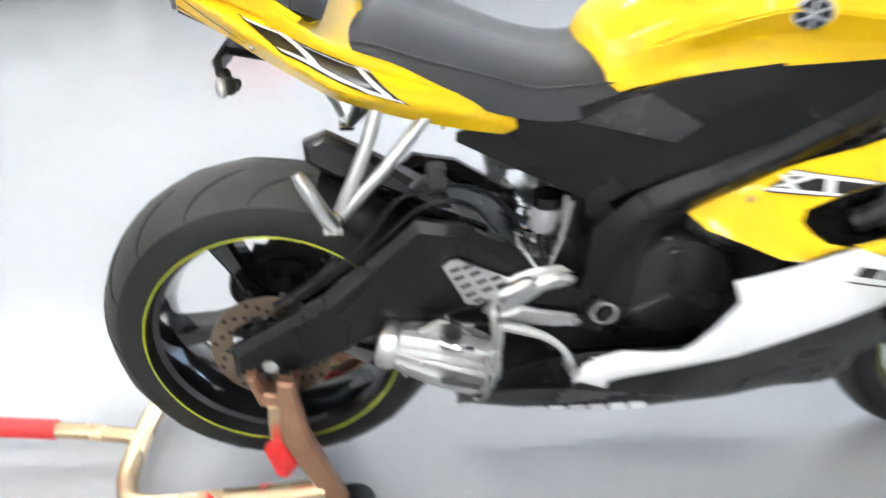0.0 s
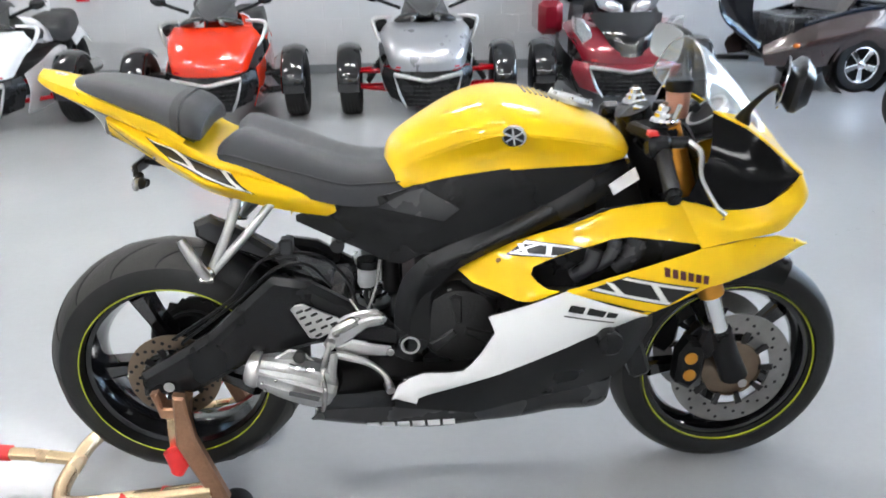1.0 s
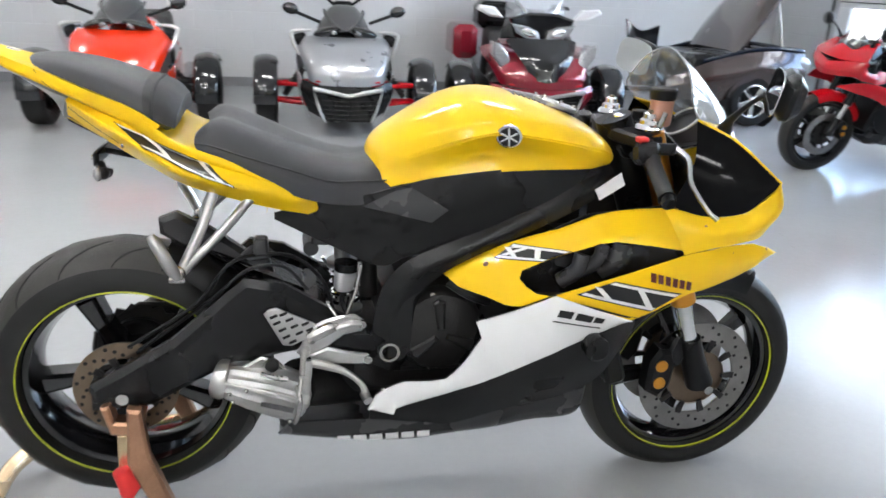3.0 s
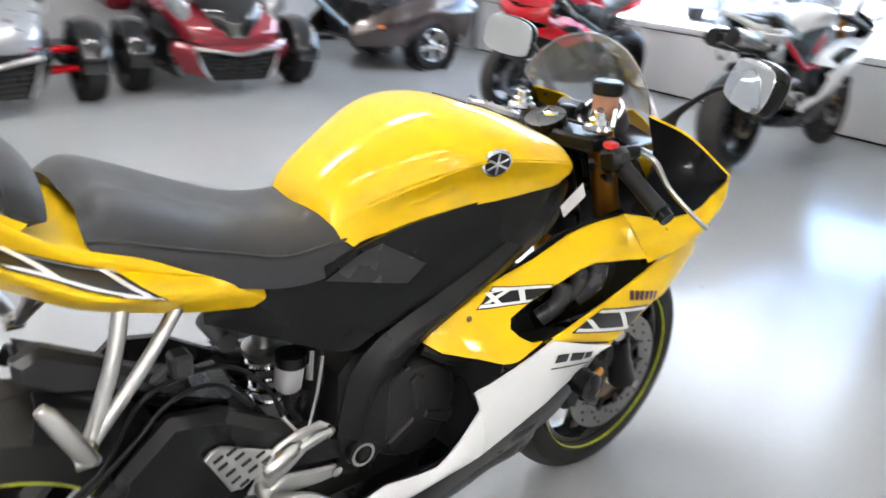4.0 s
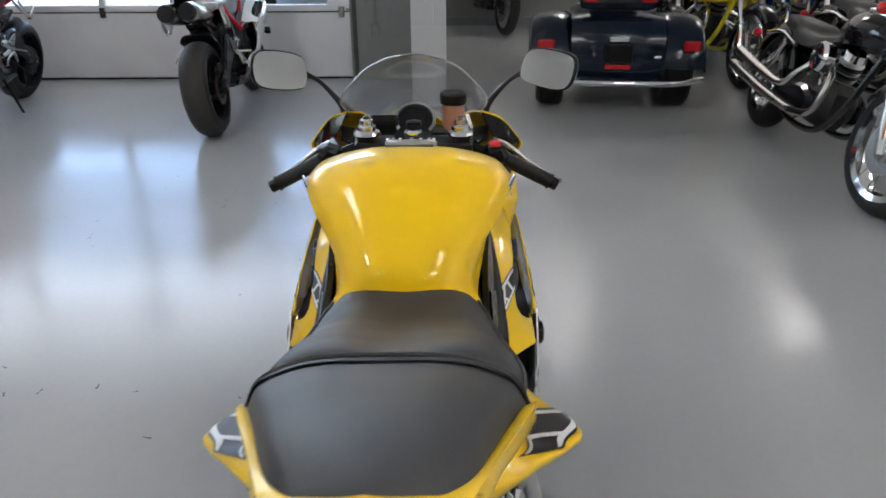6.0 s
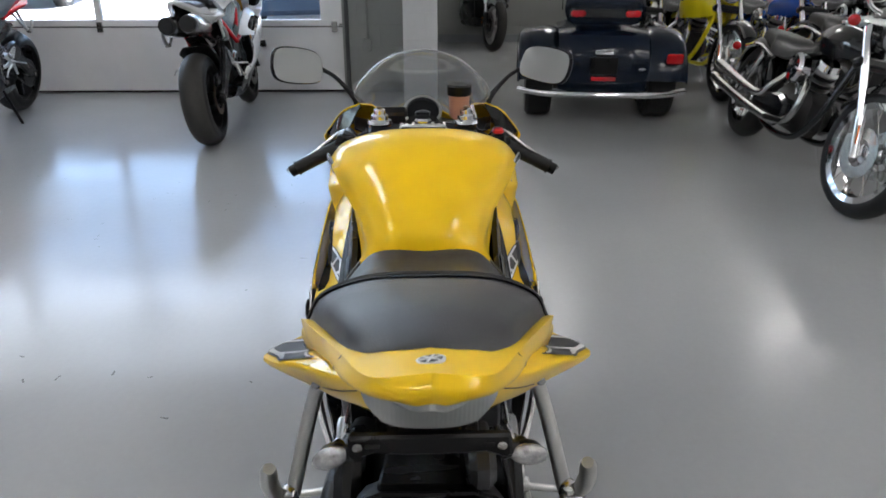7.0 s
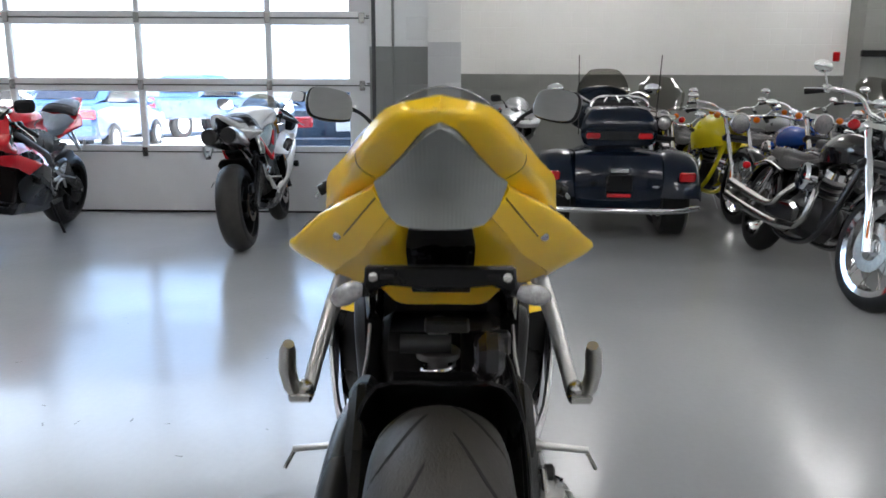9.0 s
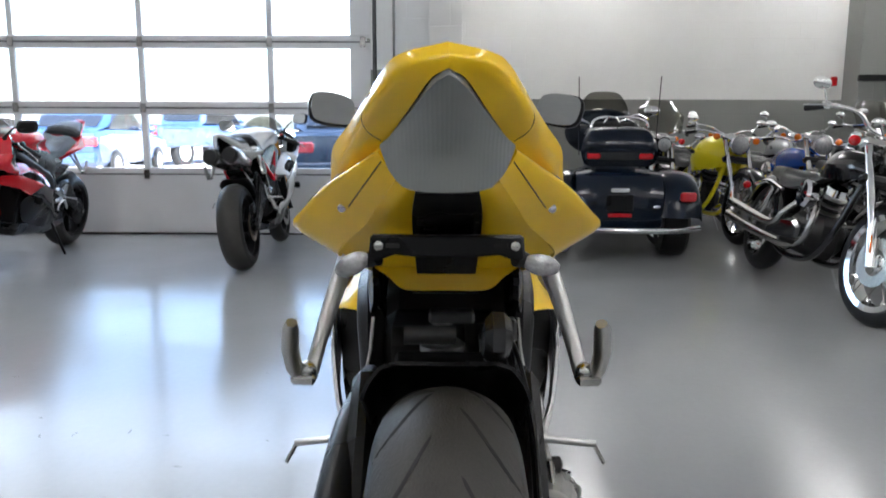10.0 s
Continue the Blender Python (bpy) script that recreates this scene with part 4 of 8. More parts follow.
    top_face = [[(-.183, 0, 1.083), (-.15, 0, 1.073), (-.095, 0, 1.058)], [(-.175, .040, 1.0745), (-.145, .037, 1.067), (-.095, .034, 1.054)], [(-.150, .058, 1.064), (-.125, .056, 1.058), (-.085, .050, 1.046)], [(-.080, .082, 1.041), (-.073, .074, 1.040), (-.055, .058, 1.032)], [(0, .111, 1.013), (.003, .102, 1.011), (.01, .085, 1.0)], [(.082, .141, .985), (.085, .132, .983), (.09, .11, .970)], [(.135, .152, .955), (.13, .14, .953), (.125, .12, .945)]]
    wing = [[(-.045, .070, .990), (-.045, .072, .980), (-.050, .055, .955)],
            [(.01, .104, .968), (.015, .117, .952), (.01, .08, .921)],
            [(.064, .134, .948), (.075, .157, .926), (.06, .10, .892)],
            [(.12, .150, .918), (.13, .192, .898), (.11, .125, .868)],
            [(.178, .156, .895), (.183, .213, .876), (.172, .15, .840)],
            [(.262, .157, .870), (.265, .188, .848), (.252, .15, .813)],
            [(.345, .146, .845), (.35, .160, .817), (.335, .138, .787)],
            [(.410, .130, .812), (.412, .136, .792), (.402, .128, .771)],
            [(.428, .122, .778), (.428, .124, .772), (.426, .122, .766)]]
    under = [[(-.054, .030, .946), (-.054, .044, .947), (-.051, .056, .953)], [(0, .036, .920), (0, .06, .920), (.01, .08, .921)], [(.06, .036, .889), (.06, .075, .890), (.06, .10, .892)], [(.11, .036, .862), (.11, .08, .863), (.11, .125, .868)], [(.20, .036, .814), (.20, .10, .815), (.172, .15, .840)]]
    plate = [[(.318, 0, .754), (.318, .065, .755), (.322, .092, .775)], [(.322, 0, .775), (.322, .075, .776), (.326, .115, .79)], [(.33, 0, .81), (.33, .085, .81), (.335, .135, .80)]]
    for s in (-1, 1):
        add_surf(bm, [[(r[0][0] + 0.006, r[0][1] - 0.03, r[0][2] + 0.016)] + r for r in wing], 48, 17, side=s, thick=0.006)
        add_surf(bm, under, 26, 9, side=s)
        add_surf(bm, plate, 12, 11, side=s)
        add_surf(bm, rear_face, 34, 11, side=s)
        add_surf(bm, top_face, 30, 9, side=s)
    tree = skin_of(bm)
    tail = part("tail_cowl", bm, body, bike, pal["tail_label"], 50)
    part("undertail", surf([[(-.054, 0, .944), (-.054, .034, .944)], [(0, 0, .916), (0, .040, .916)], [(.07, 0, .880), (.07, .042, .880)], [(.14, 0, .842), (.14, .042, .842)], [(.21, 0, .806), (.21, .042, .806)]], 18, 9, mirror=True, thick=0.004), BLACK_PLASTIC, bike)
    lens_rows = [[(-.188, 0, 1.0595), (-.185, .008, 1.056), (-.178, .0150, 1.0515)], [(-.152, 0, 1.034), (-.149, .014, 1.035), (-.147, .0274, 1.037)], [(-.112, 0, 1.008), (-.107, .026, 1.012), (-.105, .0436, 1.019)], [(-.086, 0, .990), (-.079, .036, .994), (-.066, .0586, 1.0025)], [(-.074, 0, .975), (-.064, .042, .979), (-.041, .068, .992)], [(-.066, 0, .960), (-.060, .037, .961), (-.048, .061, .968)], [(-.058, 0, .945), (-.056, .028, .945), (-.053, .046, .947)]]
    lens = part("tail_lamp", surf(lens_rows, 28, 25, mirror=True, thick=0.006), TAIL_LENS if race else BLACK_PAINT if twin else RED_LENS, tail, "ribbed clear tail lamp lens" if race else "red tail lamp")
    if race:
        for s in (-1, 1):
            slant_decal(tree, [(0.045, 0.957), (0.212, 0.886), (0.270, 0.842), (0.106, 0.916)], [((0.30, 0.1), (0.31, 0.9)), ((0.86, 0.1), (0.90, 0.9))], tail, s, 0.12, 0.09)
            pts = [tree.find_nearest(Vector((x, s * y, z)))[0] for x, y, z in ((-0.094, 0.080, 1.045), (-0.075, 0.091, 1.020), (-0.058, 0.084, 1.004), (-0.049, 0.072, 0.992))]
            part("panel_gap", tube(pts, 0.0006, 5, 14), RECESS_SHADE, tail)
            pts = [tree.ray_cast(Vector((-0.6, s * (0.071 + 0.048 * u), 0.974 - 0.059 * u)), Vector((1, 0, 0)))[0] for u in np.linspace(0, 1, 14)]
            part("panel_gap", tube([p for p in pts if p is not None], 0.0008, 5), RECESS_SHADE, tail)
            part("tail_bolt", lathe([(0.0055, 0), (0.0055, 0.004), (0.003, 0.005)], (0.062, s * 0.128, 0.913), n=12, turn=Matrix.Rotation(radians(90), 3, "Z")), STEEL, tail)
        place, normal, _, _ = tree.ray_cast(Vector((-0.146, 0, 1.3)), Vector((0, 0, -1)))
        normal = normal if normal.z > 0 else -normal
        turn = Vector((0, 1, 0)).rotation_difference(normal).to_matrix()
        em = part("tail_emblem", lathe([(0.0122, -0.002), (0.0122, 0.0004), (0.0100, 0.0006)], place, n=24, turn=turn), SILVER_DECAL, tail, "small round silver and black emblem")
        part("emblem_face", lathe([(0.0098, -0.002), (0.0098, 0.0010), (0.008, 0.0011)], place, n=24, turn=turn), DECAL_BLACK, em)
        for k in range(3):
            mm = Matrix.Translation(place) @ turn.to_4x4() @ Matrix.Rotation(k * math.pi / 3, 4, "Y")
            part("emblem_bar", prism([(-0.0096, -0.0012), (0.0096, -0.0012), (0.0096, 0.0012), (-0.0096, 0.0012)], 0.0008, 0.0013 + 0.0001 * k, 0.0001, mm), SILVER_DECAL, em)
        # plate bracket and turn signals
        bracket = part("plate_bracket", prism([(-0.090, 0.862), (-0.088, 0.886), (-0.084, 0.889), (0.084, 0.889), (0.088, 0.886), (0.090, 0.862), (0.084, 0.857), (0.06, 0.866), (0.03, 0.863), (-0.03, 0.863), (-0.06, 0.866), (-0.084, 0.857)], -0.006, 0.006, 0.003, Matrix.Rotation(radians(90), 4, "Z")), BLACK_SATIN, bike, "black number plate bracket without a plate")
        add = box((0.05, 0, 0.872), (0.10, 0.07, 0.012), 0.003, (0, 12, 0))
        part("bracket_arm", add, BLACK_SATIN, bracket)
        for s in (-1, 1):
            part("bolt", lathe([(0.0055, 0), (0.0055, 0.003), (0.003, 0.0045)], (-0.006, s * 0.078, 0.877), n=16, turn=Matrix.Rotation(radians(90), 3, "Z")), STEEL, bracket)
            tilt = -30 if s > 0 else 13
            sig = part("turn_signal", blob((0.016, s * 0.109, 0.853), (0.012, 0.0185, 0.0105), (tilt, 0, -12 * s)), BLACK_PLASTIC, bike, "black turn signal with a clear lens")
            part("signal_lens", blob((0.006, s * 0.110, 0.853), (0.0095, 0.0235, 0.0130), (tilt, 0, -12 * s)), CLEAR_LENS, sig, "clear oval lens")
            part("signal_stem", tube([(0.004, s * 0.080, 0.862), (0.012, s * 0.095, 0.856), (0.026, s * 0.104, 0.852)], [0.011, 0.009, 0.010], 10, 8), BLACK_PLASTIC, sig)
            part("bracket_slot", box((-0.0065, s * 0.062, 0.877), (0.0016, 0.016, 0.005), 0.001), RECESS_SHADE, bracket)
        bm = box((0.50, 0, 0.745), (0.10, 0.16, 0.07), 0.02, (0, 14, 0))
        part("battery_tray", bm, BLACK_SATIN, bike)
        part("canister", tube([(0.41, -0.018, 0.655), (0.41, 0.072, 0.655)], 0.017, 16), GREY_PLASTIC, bike, "dark grey cylinder before the shock absorber")
        part("reservoir_box", box((0.305, -0.095, 0.693), (0.03, 0.034, 0.038), 0.005), CHARCOAL_PLASTIC, bike, "small grey box under the tail")
        part("relay_box", box((0.43, -0.010, 0.684), (0.04, 0.080, 0.020), 0.004), GREY_PLASTIC, bike, "flat grey relay box under the tail")
    if twin:
        for ob in (tail, lens, pil, *pil.children):
            for v in ob.data.vertices:
                v.co.z -= 0.11 * min(1, max(0, (0.33 - v.co.x) / 0.3))
                v.co.y *= 0.82 if v.co.x < 0.2 else 1
        part("seat_pad", blob((0.31, 0, 0.915), (0.17, 0.105, 0.055), (0, -6, 0)), SEAT_SIDE, bike, "black seat pad")
    # passenger pegs
    for s in (-1, 1):
        hanger = part("peg_hanger", tube([(0.222, s * 0.146, 0.826), (0.20, s * 0.165, 0.765), (0.155, s * 0.188, 0.672)], 0.0105, 10, 12), ALLOY, bike, "polished passenger peg hanger")
        part("peg_hanger", tube([(0.292, s * 0.146, 0.812), (0.235, s * 0.168, 0.75), (0.155, s * 0.188, 0.672)], 0.0095, 10, 12), ALLOY, bike, "polished passenger peg hanger")
        bm = box((0.15, s * 0.197, 0.666), (0.030, 0.034, 0.013), 0.004)
        add_blob(bm, (0.152, s * 0.192, 0.676), (0.014, 0.013, 0.014))
        part("peg_joint", bm, STEEL, hanger)
        part("folded_peg", tube([(0.153, s * 0.206, 0.668), (0.145, s * 0.210, 0.684), (0.132, s * 0.212, 0.712), (0.115, s * 0.207, 0.745), (0.108, s * 0.204, 0.756)], [0.009, 0.0120, 0.0125, 0.0115, 0.008], 10), ALLOY, hanger)
    # mud tray, hugger, swingarm, shock
    part("rear_mudguard", prism([(0.103, 0.750), (0.139, 0.764), (0.206, 0.727), (0.287, 0.666), (0.320, 0.657), (0.330, 0.624), (0.30, 0.63), (0.217, 0.668), (0.146, 0.690), (0.104, 0.718)], -0.088, -0.052, 0.010), CHARCOAL_PLASTIC, bike, "glossy charcoal inner mudguard over the rear tyre")
    if race:
        tab = part("mudguard_bracket", prism([(.262, .672), (.285, .690), (.318, .687), (.335, .672), (.318, .660), (.28, .657)], -0.092, -0.078, 0.004), GREY_PLASTIC, bike, "grey slotted mounting tab")
        part("slot", box((0.300, -0.0925, 0.675), (0.028, 0.0016, 0.007), 0.003, (0, 4, 0)), RECESS_SHADE, tab)
    part("mudguard_tray", prism([(0.125, 0.712), (0.200, 0.672), (0.28, 0.622), (0.39, 0.575), (0.395, 0.562), (0.271, 0.606), (0.195, 0.655), (0.130, 0.692)], -0.051, 0.07, 0.005), BLACK_PLASTIC, bike)
    hug = []
    for a in np.linspace(0.35, 1.24 if race else 1.34, 9):
        r = (0.328 if race else 0.340) + 0.020 * max(0, a - 0.6)
        hug.append([(rear[0] + r * math.cos(a), 0, rear[2] + r * math.sin(a)), (rear[0] + r * math.cos(a), 0.078, rear[2] + r * math.sin(a)), (rear[0] + (r - 0.025) * math.cos(a), 0.106, rear[2] + (r - 0.025) * math.sin(a)), (rear[0] + (r - 0.05) * math.cos(a), 0.116, rear[2] + (r - 0.05) * math.sin(a))])
    part("hugger", surf(hug, 16, 15, mirror=True, thick=0.005), BLACK_SATIN, bike, "black rear hugger")
    dz = rear[2] - 0.371
    arm = [(-0.052, 0.40), (0.004, 0.431), (0.117, 0.497), (0.23, 0.598), (0.271, 0.633), (0.349, 0.619), (0.466, 0.546), (0.56, 0.50), (0.56, 0.44), (0.423, 0.471), (0.341, 0.457), (0.204, 0.421), (0.063, 0.345), (-0.052, 0.339)]
    for s in (-1, 1):
        part("swingarm", prism([(x, z + dz * max(0, 1 - x / 0.5)) for x, z in arm], s * 0.104, s * 0.146, 0.014), BLACK_PLASTIC, bike, "black braced swingarm")
    if race:
        bm = tube([(0.50, 0.118, 0.52), (0.40, 0.132, 0.548), (0.30, 0.144, 0.553), (0.20, 0.152, 0.525), (0.10, 0.156, 0.478), (0.0, 0.152, 0.425), (-0.05, 0.146, 0.405)], [0.026, 0.027, 0.027, 0.028, 0.030, 0.030, 0.020], 12, 30)
        part("swingarm_brace", bm, BLACK_PLASTIC, bike, "black curved swingarm beam")
    part("swingarm_bridge", box((0.36, 0, 0.52), (0.16, 0.22, 0.09), 0.02), BLACK_PLASTIC, bike)
    shock = part("shock_absorber", tube([(0.495, 0.006, 0.44), (0.478, 0.006, 0.68)], 0.019, 14), ALLOY, bike)
    coil = [(0.490 - 0.006 * u + 0.032 * math.cos(u * 27), 0.006 + 0.032 * math.sin(u * 27), 0.505 + 0.10 * u) for u in np.linspace(0, 1, 76)]
    part("spring", tube(coil, 0.0055, 8), CHROME, shock, "steel coil spring")
    for z in (0.497, 0.612):
        part("spring_seat", lathe([(0.02, -0.008), (0.041, -0.007), (0.042, 0.005), (0.036, 0.009), (0.02, 0.009)], (0.487, 0.006, z), "z", 24), ALLOY, shock, "aluminium spring seat")
    part("damper_reservoir", tube([(0.535, -0.06, 0.56), (0.53, -0.058, 0.65)], 0.022, 16), DARK_METAL, bike, "dark damper reservoir")
    if race:
        res = part("brake_reservoir", tube([(0.478, -0.085, 0.583), (0.478, -0.085, 0.588), (0.482, -0.085, 0.625), (0.483, -0.085, 0.630)], [0.018, 0.022, 0.024, 0.022], 18), RESERVOIR_GREY, bike, "grey rear brake fluid reservoir")
        part("reservoir_lid", tube([(0.483, -0.085, 0.629), (0.484, -0.085, 0.648)], 0.026, 18), BLACK_PLASTIC, res, "black screw lid")
        part("reservoir_hose", tube([(0.478, -0.085, 0.584), (0.474, -0.09, 0.555), (0.486, -0.11, 0.53), (0.49, -0.13, 0.50)], 0.006, 8, 14), BLACK_SATIN, res)
        part("hose_clip", tube([(0.510, -0.10, 0.60), (0.512, -0.102, 0.655)], [0.008, 0.007], 10), STEEL, bike)
        part("hose_clip", tube([(0.488, -0.10, 0.545), (0.494, -0.104, 0.575)], 0.008, 10), STEEL, bike)
    teeth = [(rear[0] + r * math.cos(a), rear[2] + r * math.sin(a)) for k in range(40) for a, r in ((2 * math.pi * k / 40, 0.112 if k % 2 else 0.100),)]
    part("sprocket", prism(teeth, 0.097, 0.103, 0.001), DARK_METAL, bike)
    part("sprocket_carrier", lathe([(0.074, 0.070), (0.080, 0.078), (0.078, 0.096), (0.050, 0.097)], rear, n=30), BLACK_SATIN, bike)
    chain = [(rear[0], 0.091, rear[2] + 0.108), (0.3, 0.091, 0.47), (0.55, 0.091, 0.50), (0.60, 0.091, 0.46), (0.55, 0.091, 0.42), (0.3, 0.091, 0.36), (rear[0], 0.091, rear[2] - 0.108), (rear[0] - 0.10, 0.091, rear[2] - 0.03), (rear[0] - 0.10, 0.091, rear[2] + 0.04)]
    part("chain", tube([(x, 0.100, z) for x, _, z in chain], 0.007, 6, 70, close=True), DARK_METAL, bike, "dark drive chain")
    part("rear_caliper", prism([(-0.050, 0.352), (0.002, 0.346), (0.020, 0.356), (0.018, 0.384), (-0.02, 0.392), (-0.052, 0.384)] if race else [(-0.035, 0.39), (0.04, 0.40), (0.06, 0.44), (0.03, 0.47), (-0.02, 0.46), (-0.05, 0.425)], -0.136 if race else -0.128, -0.100, 0.008), RUST if race else BLACK_SATIN, bike, "small rear brake caliper")
    part("brake_hose", tube([(0.03, -0.125, rear[2] + 0.11), (0.17, -0.128, 0.578), (0.25, -0.11, 0.665), (0.36, -0.10, 0.672), (0.43, -0.105, 0.615), (0.46, -0.12, 0.53)], 0.004, 8, 40), BLACK_SATIN, bike)
    part("brake_hose", tube([(0.05, -0.122, rear[2] + 0.10), (0.20, -0.124, 0.585), (0.28, -0.115, 0.648), (0.35, -0.112, 0.65), (0.40, -0.12, 0.60)], 0.004, 8, 30), BLACK_SATIN, bike)
    # silencer
    if twin:
        for s in (-1, 1):
            can = part("silencer", tube([(0.30, s * 0.05, 0.74), (0.12, s * 0.06, 0.775), (-0.14, s * 0.066, 0.815), (-0.20, s * 0.066, 0.825)], [0.035, 0.062, 0.064, 0.054], 20, 16), STEEL, bike, "round undertail silencer")
            part("silencer_tip", tube([(-0.19, s * 0.066, 0.823), (-0.225, s * 0.066, 0.829)], [0.046, 0.044], 16), RECESS_SHADE, can, "dark silencer outlet")
            part("silencer_ring", tube([(-0.195, s * 0.066, 0.824), (-0.215, s * 0.066, 0.827)], [0.056, 0.052], 20), DARK_METAL, can, "dark outlet ring")
            for a, b in (((1.10, 0.07, 0.90), (0.82, 0.15, 0.80)), ((1.10, 0.07, 0.74), (0.84, 0.16, 0.62)), ((1.06, 0.09, 0.88), (0.84, 0.16, 0.62)), ((0.82, 0.15, 0.80), (0.58, 0.17, 0.60)), ((0.84, 0.16, 0.62), (0.58, 0.17, 0.60)), ((0.58, 0.17, 0.60), (0.30, 0.14, 0.80))):
                part("trellis_tube", tube([(a[0], s * a[1], a[2]), (b[0], s * b[1], b[2])], 0.016, 10), RED_PAINT, bike, "red trellis frame tube")
    else:
        bm = tube([(0.212, -0.158, 0.420), (0.224, -0.160, 0.416), (0.268, -0.164, 0.406), (0.325, -0.168, 0.390), (0.372, -0.166, 0.368), (0.386, -0.160, 0.360)], [0.034, 0.040, 0.053, 0.060, 0.057, 0.044], 8)
        bmesh.ops.rotate(bm, verts=bm.verts[:], cent=(0.3, -0.165, 0.397), matrix=Matrix.Rotation(radians(8), 3, Vector((0.95, 0, -0.31))))
        bmesh.ops.bevel(bm, geom=bm.edges[:], offset=0.011, segments=3, affect="EDGES")
        can = part("silencer", bm, MUFFLER, bike, "short dull aluminium silencer", 30)
        part("silencer_collar", tube([(0.203, -0.157, 0.423), (0.207, -0.158, 0.422), (0.222, -0.160, 0.417), (0.226, -0.160, 0.416)], [0.036, 0.0415, 0.0435, 0.040], 24), ALLOY, can, "riveted aluminium end collar")
        part("silencer_tip", tube([(0.200, -0.157, 0.424), (0.206, -0.157, 0.422)], [0.026, 0.031], 20), BLACK_SATIN, can, "black silencer end cap")
        part("silencer_band", prism([(0.300, 0.398), (0.366, 0.377), (0.362, 0.366), (0.297, 0.387)], -0.2295, -0.2265, 0.001), GREY_PLASTIC, can, "grey printed strip")
        part("silencer_seam", tube([(0.226, -0.197, 0.428), (0.27, -0.214, 0.424), (0.33, -0.2245, 0.414), (0.376, -0.218, 0.392)], 0.0035, 8, 14), ALLOY, can, "raised aluminium seam")
        part("silencer_strap", tube([(0.372, -0.205, 0.418), (0.378, -0.226, 0.392), (0.374, -0.224, 0.360), (0.366, -0.212, 0.332)], 0.0055, 8, 14), STEEL, can, "steel silencer strap")
        part("silencer_bracket", prism([(.262, .452), (.300, .474), (.330, .466), (.352, .440), (.300, .440)], -0.178, -0.166, 0.004), STEEL, can, "steel mounting bracket")
        part("mount_bolt", lathe([(0.014, -0.178), (0.014, -0.190), (0.007, -0.194)], (0.322, 0, 0.458), n=16), DARK_METAL, can)
        part("clamp", tube([(0.30, -0.200, 0.446), (0.325, -0.206, 0.440), (0.352, -0.198, 0.430)], 0.006, 8, 8), CHROME, can, "bright exhaust clamp")
        for x, y, z in ((0.236, -0.2035, 0.405), (0.240, -0.2005, 0.385), (0.356, -0.226, 0.345), (0.270, -0.219, 0.420)):
            part("rivet", blob((x, y, z), (0.0042, 0.004, 0.0042), nu=6, nv=10), STEEL, can)
        part("exhaust_pipe", tube([(0.38, -0.13, 0.37), (0.46, -0.06, 0.33), (0.60, 0.0, 0.30), (0.85, 0.0, 0.31)], 0.045, 14, 20), DARK_METAL, bike)
    # rider foot controls
    for s in (-1, 1):
        bm = prism([(.308, .562), (.318, .572), (.334, .575), (.411, .537), (.421, .525), (.417, .514), (.364, .486), (.345, .489)], s * 0.150, s * 0.158, 0.002)
        heel = part("heel_guard", bm, ALLOY, bike, "slotted aluminium heel guard")
        for x, z in ((.328, .557), (.348, .562), (.334, .542), (.360, .549), (.345, .526), (.370, .533), (.393, .538), (.353, .509), (.380, .517), (.402, .524), (.366, .497)):
            part("slot", box((x, s * 0.1585, z), (0.017, 0.0016, 0.0062), 0.002, (0, -24, 0)), RECESS_SHADE, heel)
        bracket_ = part("footrest_plate", prism([(.372, .468), (.384, .486), (.392, .518), (.428, .540), (.462, .550), (.498, .553), (.518, .538), (.514, .514), (.474, .506), (.446, .484), (.418, .466), (.392, .458)], s * 0.146, s * 0.157, 0.004), ALLOY, bike, "cast aluminium footrest plate")
        part("footrest_arm", prism([(.398, .462), (.438, .478), (.484, .466), (.526, .458), (.534, .447), (.528, .434), (.496, .434), (.462, .438), (.410, .444)], s * 0.148, s * 0.160, 0.004), ALLOY, bracket_)
        part("footrest_joint", tube([(0.398, s * 0.162, 0.506), (0.412, s * 0.163, 0.513), (0.446, s * 0.163, 0.530), (0.452, s * 0.162, 0.533)], [0.010, 0.014, 0.013, 0.008], 8), STEEL, bracket_)
        part("footrest_joint", tube([(0.458, s * 0.160, 0.524), (0.490, s * 0.160, 0.534), (0.512, s * 0.160, 0.533)], [0.008, 0.009, 0.008], 8), ALLOY, bracket_)
        for x, z in ((.512, .532), (.526, .446), (.455, .528), (.405, .500)):
            part("bolt", lathe([(0.0095, s * 0.156), (0.0095, s * 0.163), (0.004, s * 0.165)], (x, 0, z), n=12), STEEL, bracket_)
        part("link_rod", tube([(0.478, s * 0.150, 0.545), (0.500, s * 0.140, 0.60), (0.512, s * 0.135, 0.66)], 0.004, 8), STEEL, bracket_)
        part("link_rod", tube([(0.46, s * 0.150, 0.545), (0.440, s * 0.140, 0.575)], 0.004, 8), STEEL, bracket_)
        part("pivot_plate", prism([(.548, .44), (.60, .42), (.636, .46), (.640, .58), (.67, .66), (.60, .66), (.56, .58)], s * 0.12, s * 0.168, 0.02), BLACK_PLASTIC, bike)
        peg = part("footpeg", tube([(0.392, s * 0.155, 0.476), (0.390, s * 0.175, 0.475), (0.388, s * 0.18, 0.474), (0.382, s * 0.262, 0.468)], [0.011, 0.011, 0.0065, 0.006], 12), ALLOY, bike)
        part("peg_feeler", tube([(0.382, s * 0.258, 0.468), (0.376, s * 0.276, 0.435)], 0.0036, 8), STEEL, peg)
